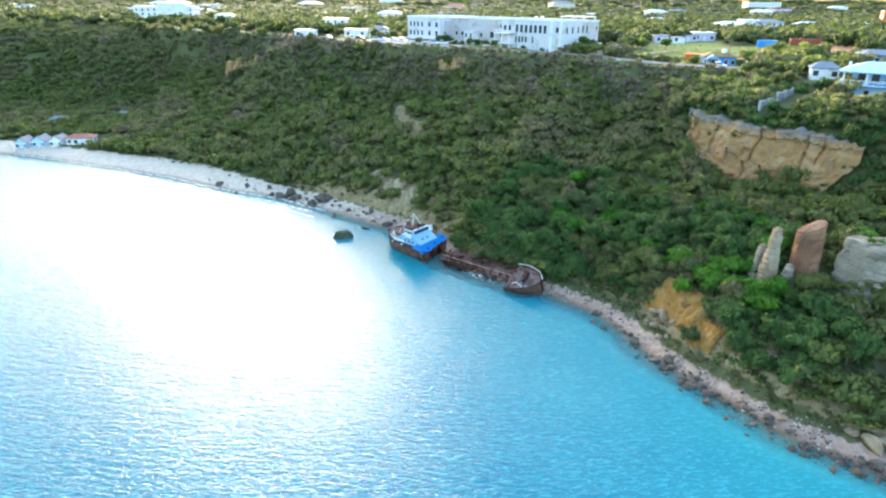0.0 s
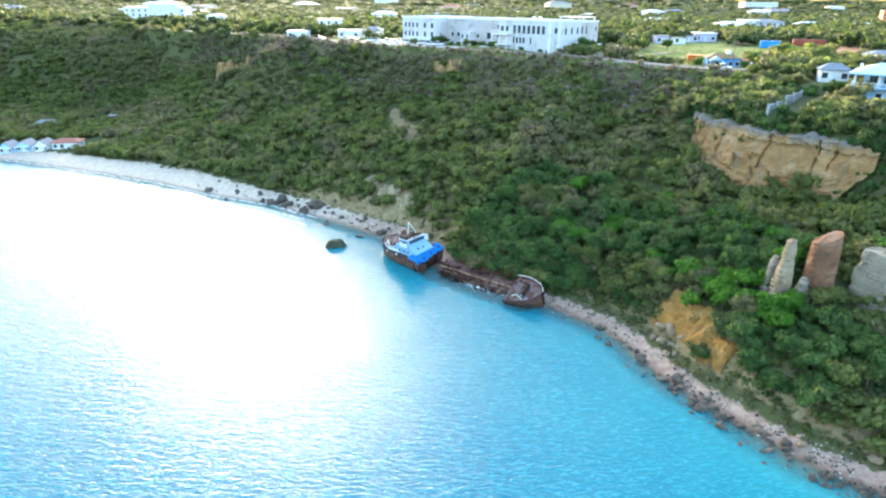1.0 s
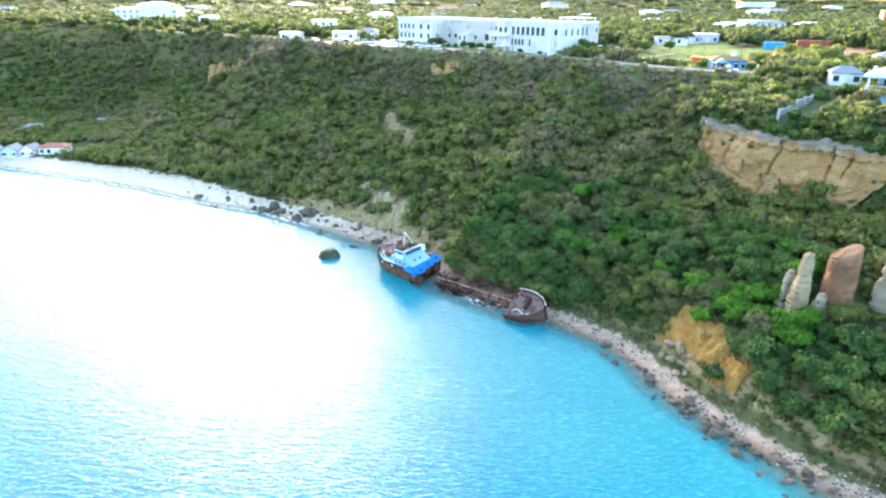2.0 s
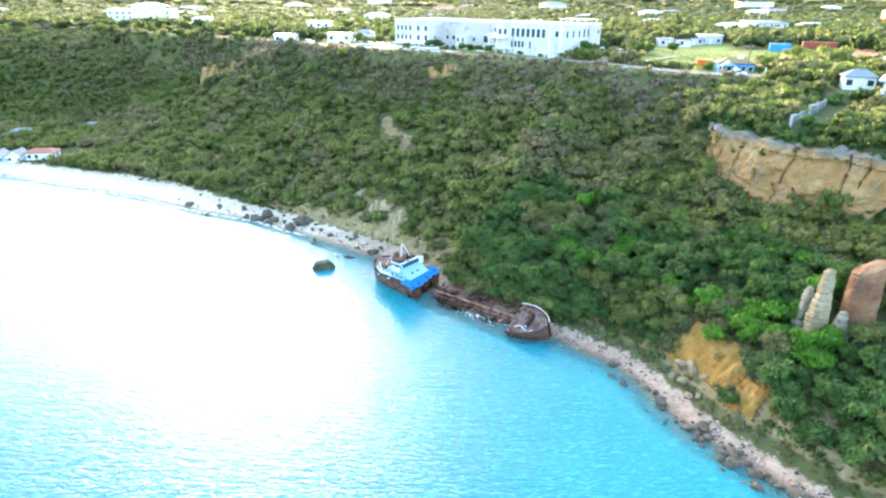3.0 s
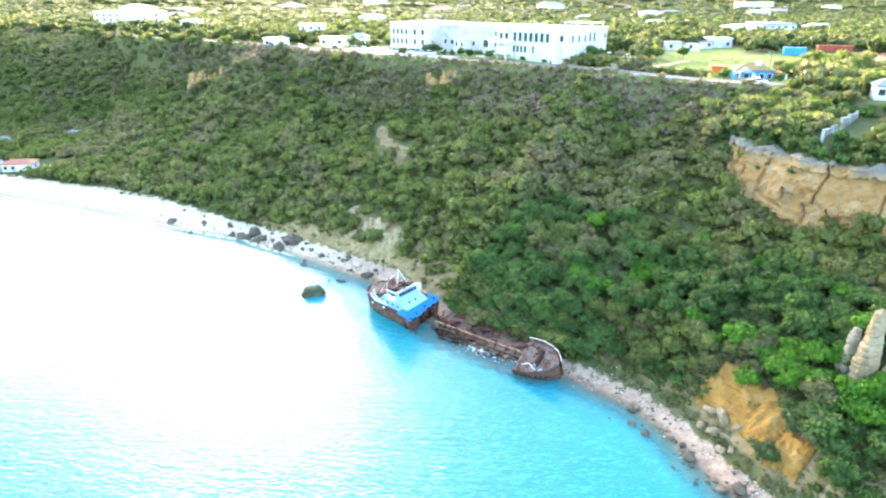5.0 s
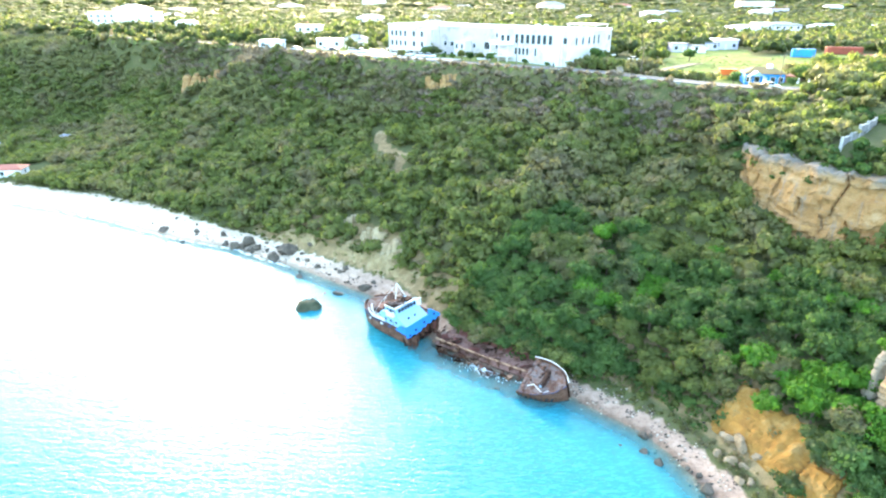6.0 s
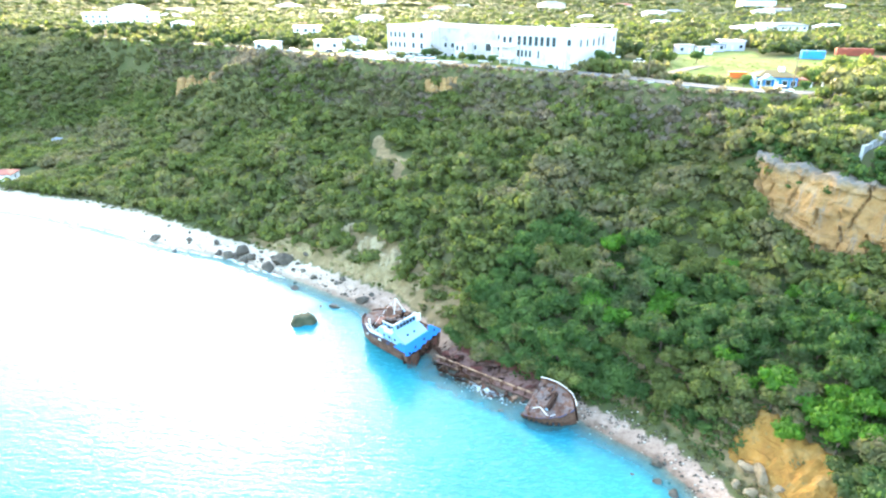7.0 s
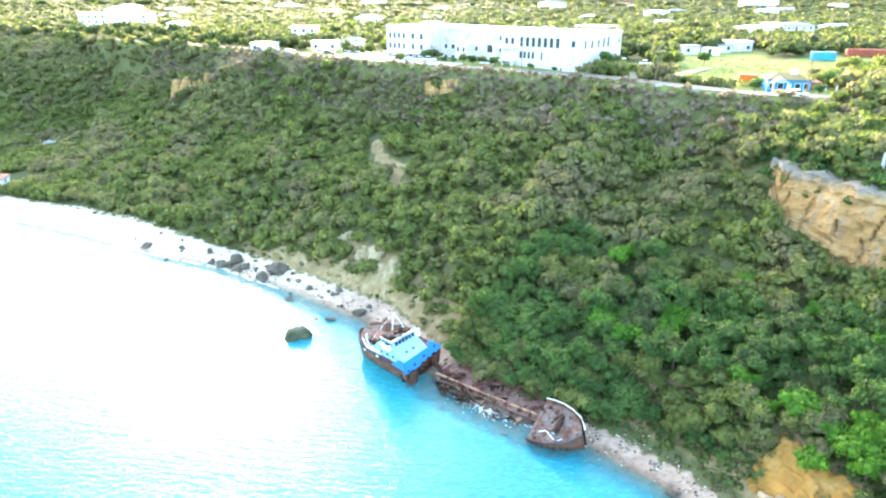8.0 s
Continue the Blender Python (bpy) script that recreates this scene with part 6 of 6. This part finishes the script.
for i in range(70):
    x = srng.choice((srng.uniform(-62, -34), srng.uniform(-90, -40), srng.uniform(-34, -8)))
    y, out = shore_at(x)
    d = srng.gauss(2.5, 2.2)
    boulder(x + out.x * d, y + out.y * d, min(1.5, 0.25 + srng.expovariate(3.0)), srng.choice((1, 2, 4, 5, 7, 8)))
for bx, by, s, k in ((45.4, 117.6, 1.7, 3), (46.9, 115.0, 1.2, 6), (44.2, 119.6, 1.1, 0), (42.9, 104.1, 1.6, 1), (44.2, 96.5, 1.3, 2), (-57.4, 205.1, 2.2, 4), (-53.6, 206.5, 2.6, 5), (-50.3, 203, 1.6, 1), (-41.3, 199.5, 2.7, 7),
                     (-44.5, 197.5, 1.8, 2), (-35.1, 186, 1.3, 4), (66, 79.5, 2.0, 3), (68, 80, 1.6, 0), (64.5, 82.5, 1.3, 6), (69.5, 77, 1.8, 3), (-24, 176, 1.2, 8), (-27.3, 176.4, 0.7, 1), (-35.9, 189.2, 0.6, 4), (-37.6, 195.4, 0.9, 5), (10.4, 137.2, 0.6, 7)):
    boulder(bx, by, s, k)
# pebbles and rubble on the beach
RUBBLE, rn, rl, rb = material("mixed_rubble", 0.9, 0, 0.2)
rl.new(ramp(rn, rl, rn.new("ShaderNodeNewGeometry").outputs["Random Per Island"], [(0.0, (0.06, 0.05, 0.045)), (0.35, (0.16, 0.12, 0.095)), (0.7, (0.36, 0.28, 0.22)), (1.0, (0.62, 0.54, 0.46))]), rb.inputs["Base Color"])
V, F, base = [], [], 0
prg = np.random.default_rng(8)
for i in range(2200):
    x = prg.uniform(20, 60) if i % 3 else prg.uniform(-75, -8)
    y, out = shore_at(x)
    d = prg.normal(2.6, 2.0)
    px, py = x + out.x * d, y + out.y * d
    if noise.noise(Vector((px * 0.35, py * 0.35, 2))) < -0.08:
        continue
    v, f = ball(prg, 0.3, 3, 5)
    s = prg.uniform(0.08, 0.28)
    V.append(v * (s, s * 0.8, s * 0.6) + (px, py, height(px, py) + 0.05))
    F.append(f + base)
    base += len(v)
tagged(new("rubble", mesh_from("rubble", np.concatenate(V), np.concatenate(F).ravel(), 3, RUBBLE)), "pale and dark stony rubble strewn over the beach", "rubble", kind="stuff")

# the lone rock in the sea: undercut, with a knobbly top
bm = rock_block(5.4, 4.0, 2.7, 77, 0.62, (0.2, 0.2), 0.7, 9)
lone = part("sea_rock", bm, MOSSROCK, None, "", False)
lone.matrix_world = pose(-29.7, 168.6, -1.0, 0, 0, 20)
tagged(lone, "dark weed-covered rock standing in the sea", "rock")


for i, (bx, by, bs) in enumerate(((42.4, 118.0, 1.3), (43.5, 115.8, 1.7), (44.6, 114.7, 1.5), (43.2, 112.3, 1.2), (43.9, 120.3, 1.0), (44.6, 111.9, 1.1))):
    boulder(bx, by, bs * 0.75, 3 * i, 0.3, "tan weathered boulder under the ochre bank")


# ---- single trees above the shore ----
def trunk_mesh(seed, h=3.2):
    rng = random.Random(seed)
    bms = [tube([(0, 0, -0.8), (rng.uniform(-0.15, 0.15), rng.uniform(-0.15, 0.15), h * 0.45), (rng.uniform(-0.4, 0.4), rng.uniform(-0.4, 0.4), h * 0.85)], [0.19, 0.14, 0.08], 6)]
    for k in range(4):
        a = k * 1.6 + rng.uniform(-0.4, 0.4)
        bms.append(tube([(0, 0, h * 0.35), (0.6 * math.cos(a), 0.6 * math.sin(a), h * 0.6), (1.2 * math.cos(a), 1.2 * math.sin(a), h * 0.85)], [0.1, 0.07, 0.04], 5))
    bm = joined(*bms)
    me = bpy.data.meshes.new("trunk")
    bm.to_mesh(me)
    bm.free()
    me.materials.append(BARK)
    return me


TRUNKS = [trunk_mesh(90 + i) for i in range(4)]
CROWNS = {}
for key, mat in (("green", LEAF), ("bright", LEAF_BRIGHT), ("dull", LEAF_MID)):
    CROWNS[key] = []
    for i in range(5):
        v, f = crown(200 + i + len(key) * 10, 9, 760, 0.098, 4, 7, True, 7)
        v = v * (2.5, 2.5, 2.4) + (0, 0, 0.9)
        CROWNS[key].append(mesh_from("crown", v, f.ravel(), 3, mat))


def tree(x, y, s, kind, trng):
    z = height(x, y)
    ob = new("tree")
    ob.empty_display_size = 0.3
    ob.matrix_world = pose(x, y, z, 0, 0, trng.uniform(0, 360)) @ Matrix.Diagonal((s, s, s * trng.uniform(0.85, 1.25), 1))
    t = new("trunk", trng.choice(TRUNKS))
    c = new("crown", trng.choice(CROWNS[kind]))
    t.parent = c.parent = ob
    return tagged(ob, {"green": "dense dark green coastal tree on the slope", "bright": "fresh bright green bushy tree on the slope", "dull": "dull olive bushy tree on the slope"}[kind], "tree", "trees on the lower slope")


trng = random.Random(21)
# where the fresh bright green trees stand: x, y, radius
BRIGHT = [(57.5, 117.5, 4.6), (55.5, 122, 3.0), (62, 110, 3.2), (43, 152, 3.0), (36, 168, 2.6)]
placed = []
X, Y = jittered(-12, 78, 84, 190, 2.95, np.random.default_rng(17))
good = free_of(X, Y) & singled(X, Y)
cand = list(zip(X[good], Y[good]))
blocked = [(44.5, 122.5, 4.2), (47, 117.5, 4.0), (49, 111.5, 3.4), (52, 104.5, 2.8), (62.3, 114.4, 2.6), (69.8, 115, 4.0), (66.1, 112.6, 1.8), (59.5, 116.5, 1.6)]
for px, py in cand:
    if any(math.hypot(px - a, py - b) < r for a, b, r in blocked):
        continue
    placed.append((px, py))
for px, py in placed[:400]:
    w = noise.noise(Vector((px * 0.06, py * 0.06, 3)))
    kind = "bright" if any(math.hypot(px - a, py - b) < r for a, b, r in BRIGHT) or trng.random() < 0.06 else "dull" if w < -0.12 else "green"
    front = 0.9 if inland(np.array([px]), np.array([py]))[0][0] < 9 else 1.0
    tree(px, py, trng.uniform(0.7, 1.25) * front, kind, trng)

# a close row of trees behind the wreck
for k in range(34):
    x = -1.5 + 25.5 * (k % 17) / 16
    y, out = shore_at(x)
    d = (5.6 if k < 17 else 9.0) + trng.uniform(-0.8, 0.8)
    tree(x + out.x * d, y + out.y * d, trng.uniform(0.75, 1.1), trng.choice(("green", "green", "dull")), trng)

# low bushes that come down to the beach beyond the bow
for px, py in ((34.1, 135.9), (35.7, 134.1), (37.2, 132.3), (38.5, 130.6), (39.5, 128.2), (40.5, 126.3), (39.7, 131.8), (41.6, 127.8)):
    tree(px + trng.uniform(-0.6, 0.6), py + trng.uniform(0, 1.2), trng.uniform(0.42, 0.68), trng.choice(("green", "dull", "green")), trng)

# undergrowth on the floor of the lower wood, and grass on the banks
ux, uy = jittered(-12, 78, 84, 192, 1.7, np.random.default_rng(61))
ud, ufoot = inland(ux, uy)
ok = singled(ux, uy) & (ud > np.interp(ufoot, [22, 26], [4.0, 6.0])) & ~((ufoot > 36.5) & (ufoot < 44.5) & (ud < 15))
urg = np.random.default_rng(62)
FLOOR = [crown(340 + i, 2, 30, 0.22, 3, 5, False) for i in range(4)]
V, F = scatter(FLOOR, ux[ok], uy[ok], land(ux[ok], uy[ok]) - 0.15, urg.uniform(0.9, 1.7, ok.sum()), urg.uniform(0.5, 0.9, ok.sum()), urg)
stuff("wood_floor", V, F, LEAF, "low green undergrowth on the floor of the wood")
gx, gy = jittered(18, 66, 72, 146, 0.8, urg)
gd, gfoot = inland(gx, gy)
ok = (gd > 4.3 + 1.0 * waves(gx * 6, gy * 6)) & (gd < 11.5) & (gfoot > 22) & (gfoot < 60) & ~((gfoot > 35.6) & (gfoot < 44) & (gd > 7.2)) & (urg.uniform(size=len(gx)) < 0.5 + 0.45 * waves(gx * 4 + 9, gy * 4))
GRASS = [crown(350 + i, 2, 26, 0.30, 3, 5, False) for i in range(4)]
V, F = scatter(GRASS, gx[ok], gy[ok], land(gx[ok], gy[ok]) - 0.08, urg.uniform(0.3, 0.75, ok.sum()), urg.uniform(0.6, 1.1, ok.sum()), urg)
stuff("bank_grass", V, F, LEAF_DRY_HAZED, "dry olive grass and weeds on the bank behind the beach")

# bushes that cling to the steep ground beside the cliff
kx, ky = jittered(60, 110, 112, 182, 1.5, np.random.default_rng(51))
kz = land(kx, ky)
steepness = np.hypot(land(kx + 1, ky) - kz, land(kx, ky + 1) - kz)
kcd, _, kcs = near_line(kx, ky, CLIFF)
ok = (steepness > 0.8) & (kz > 13) & ~((kcd * kcs > -2.0) & (kcd * kcs < 0.6) & (kx > 65) & (kx < 84)) & (np.hypot(kx - 69, ky - 114) > 6) & (np.hypot(kx - 82, ky - 107) > 11)
krg = np.random.default_rng(52)
V, F = scatter(MID, kx[ok], ky[ok], kz[ok] - 0.3, krg.uniform(1.0, 2.3, ok.sum()), krg.uniform(0.8, 1.2, ok.sum()), krg)
stuff("cliff_bushes", V, F, LEAF, "dark green bushes clinging to the steep ground by the cliff")

# sparse low scrub that fills the steep ground between bushes
fx, fy = jittered(-190, 84, 150, 400, 3.0, np.random.default_rng(41))
fz = land(fx, fy)
ok = free_of(fx, fy) & (fz > 2.5) & (fz < 45.9) & (np.abs(land(fx, fy + 2) - fz) > 0.2) & in_view(fx, fy)
FILL = [crown(330 + i, 2, 34, 0.24, 3, 5, False) for i in range(4)]
frg = np.random.default_rng(42)
V, F = scatter(FILL, fx[ok], fy[ok], fz[ok] - 0.15, frg.uniform(0.7, 1.4, ok.sum()), frg.uniform(0.5, 0.9, ok.sum()), frg)
stuff("undergrowth", V, F, LEAF_DRY_HAZED, "dry low undergrowth between the hillside bushes")
bx2, by2 = jittered(-130, 90, 185, 400, 1.65, frg)
rd, _, rs = near_line(bx2, by2, ROAD)
ok = (rs < 0) & (rd > 4.3) & (rd < 17) & (land(bx2, by2) > 30) & (inland(bx2, by2)[0] > 20) & in_view(bx2, by2)
BRUSH = [crown(360 + i, 3, 40, 0.25, 3, 5, True, 1) for i in range(4)]
sz = frg.uniform(1.1, 2.0, ok.sum()) * (0.75 + 0.5 * smooth(rd[ok], 4, 9))
V, F = scatter(BRUSH, bx2[ok], by2[ok], land(bx2[ok], by2[ok]) - 0.15, sz, frg.uniform(0.7, 1.1, ok.sum()), frg)
stuff("roadside_brush", V, F, LEAF_TWIG, "grey-brown dry brush on the slope under the road")

# garden and roadside trees on the plateau
for px, py, s, kind in ((70.5, 219, 0.9, "green"), (64.5, 224, 0.7, "green"), (79.6, 216.6, 0.8, "green"), (52.5, 219.5, 0.8, "dull"), (45.5, 237.5, 1.0, "dull"), (96, 213, 0.9, "green"), (98.5, 217, 1.0, "dull"), (89, 204.5, 0.6, "green"),
                        (-13, 262.5, 0.7, "dull"), (84, 262, 0.9, "green"), (49.5, 248.5, 1.2, "green"), (53, 251, 0.9, "dull"), (4, 263.5, 0.45, "green"), (7.2, 261.5, 0.7, "dull"), (10, 259, 0.7, "green"), (13, 257, 0.75, "dull"),
                        (16.4, 254.8, 0.7, "green"), (1, 266.5, 0.5, "green"), (-5.2, 273, 0.8, "green"), (27, 250.5, 0.5, "green"), (33.5, 245.8, 0.45, "green"), (113, 236, 1.0, "dull"), (118, 240, 1.2, "dull"), (122, 243, 1.0, "green")):
    ob = tree(px, py, s, kind, trng)
    tagged(ob, "rounded green tree by the plateau road", "tree", "trees on the plateau")

# low scrub and dry grass on the banks, bushes on the bluff top
brg = np.random.default_rng(31)
bx, by = jittered(-190, 80, 70, 285, 1.8, brg)
d, foot = inland(bx, by)
ok = (d > np.where(foot > 22, 5.2, np.interp(foot, [-100, -60], [9.5, 7.0])) + 1.3 * waves(bx * 5, by * 5)) & (d < np.where(foot > -60, 13, 17)) & (foot > -200) & (brg.uniform(size=len(bx)) < np.where((foot > 22) & (foot < 42), 0.85, np.where(foot > 42, 0.4, 0.75)))
ok &= ~((foot > 36.5) & (foot < 44.5) & (d > 6.5)) | (brg.uniform(size=len(bx)) < 0.12)
TUFT = [crown(300 + i, 3, 46, 0.16, 3, 5, i % 2 == 0) for i in range(4)]
s = brg.uniform(0.45, 1.1, ok.sum()) * np.where(foot[ok] > 22, 1.6, 1.0)
V, F = scatter(TUFT, bx[ok], by[ok], land(bx[ok], by[ok]) - 0.1, s, brg.uniform(0.6, 1.0, ok.sum()), brg)
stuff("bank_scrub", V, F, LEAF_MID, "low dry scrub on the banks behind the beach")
gx, gy = brg.uniform(74, 89, 60), brg.uniform(100, 115, 60)
c, sn = math.cos(radians(-38)), math.sin(radians(-38))
lx, ly = (gx - 81.5) * c + (gy - 107.5) * sn, -(gx - 81.5) * sn + (gy - 107.5) * c
ok = (np.abs(lx) < 7.5) & (np.abs(ly) < 3.6)
V, F = scatter(TUFT, gx[ok] + 0.4, gy[ok] + 0.6, np.full(ok.sum(), 23.7), brg.uniform(0.7, 1.5, ok.sum()), brg.uniform(0.4, 0.7, ok.sum()), brg)
stuff("bluff_grass", V, F, LEAF_BRIGHT, "bright grassy growth on top of the rock bluff")


# ---- foam where small waves break ----
FOAM = plain("sea_foam", (0.78, 0.82, 0.82), 0.6, vary=0.12, scale=2.0)


def foam_ribbon(x0, x1, off, width, seed):
    """A thin broken ribbon of foam along a stretch of shore, lying on the water."""
    bm = bmesh.new()
    n = int((x1 - x0) * 2.2)
    rows = []
    for i in range(n + 1):
        x = x0 + (x1 - x0) * i / n
        y, out = shore_at(x)
        o = off + 0.9 * noise.noise(Vector((x * 0.35, seed, 0)))
        w = width * max(0.0, 0.5 + 1.1 * noise.noise(Vector((x * 0.8, seed + 5, 0)))) * min(1, i / 4, (n - i) / 4)
        rows.append((x, y, out, o, w))
    prev = None
    for x, y, out, o, w in rows:
        if w < 0.06:
            prev = None
            continue
        cur = [bm.verts.new((x + out.x * (o + k * w / 2), y + out.y * (o + k * w / 2), 0.05 + 0.05 * (k == 0))) for k in (-1, 0, 1)]
        if prev:
            for k in (0, 1):
                bm.faces.new((prev[k], cur[k], cur[k + 1], prev[k + 1]))
        prev = cur
    bmesh.ops.delete(bm, geom=[v for v in bm.verts if not v.link_faces], context="VERTS")
    return tagged(part("foam", bm, FOAM, None, "", False), "thin white foam line along the water's edge", "foam", kind="stuff")


foam_ribbon(-185, -38, -0.8, 1.0, 1)
foam_ribbon(-110, -40, -4.0, 0.9, 2)
foam_ribbon(-62, -36, -7.5, 0.8, 3)


def foam_flecks(seed=8):
    """Scattered flat flecks of foam and wash beside the sunken hold."""
    rng = random.Random(seed)
    bm = bmesh.new()
    m = facing(-0.6, 152.4, 0, 0.80, -0.60)
    for k in range(420):
        u = rng.gauss(12.5, 3.6)
        v = -1.3 - abs(rng.gauss(0, 1.1))
        r = rng.uniform(0.03, 0.11)
        n = rng.randint(5, 8)
        ring = [bm.verts.new(m @ Vector((u + 2.0 * r * math.cos(6.283 * i / n) * rng.uniform(0.5, 1.2), v + r * math.sin(6.283 * i / n) * rng.uniform(0.5, 1.2), 0.05))) for i in range(n)]
        top = bm.verts.new(m @ Vector((u, v, 0.09)))
        for i in range(n):
            bm.faces.new((ring[i], ring[(i + 1) % n], top))
    return tagged(part("foam", bm, FOAM, None, "", False), "white flecks of wash beside the sunken hull", "foam", kind="stuff")


foam_flecks()

# tufts that break up the mown grass
lrg = np.random.default_rng(77)
tx, ty = jittered(72, 132, 226, 284, 1.7, lrg)
ok = (np.hypot(tx - 100, ty - 255) < 25) & (near_line(tx, ty, ROAD)[0] > 5) & (lrg.uniform(size=len(tx)) < 0.25 + 0.5 * waves(tx * 2, ty * 2))
V, F = scatter(TUFT, tx[ok], ty[ok], land(tx[ok], ty[ok]) - 0.05, lrg.uniform(0.3, 0.75, ok.sum()), lrg.uniform(0.25, 0.6, ok.sum()), lrg)
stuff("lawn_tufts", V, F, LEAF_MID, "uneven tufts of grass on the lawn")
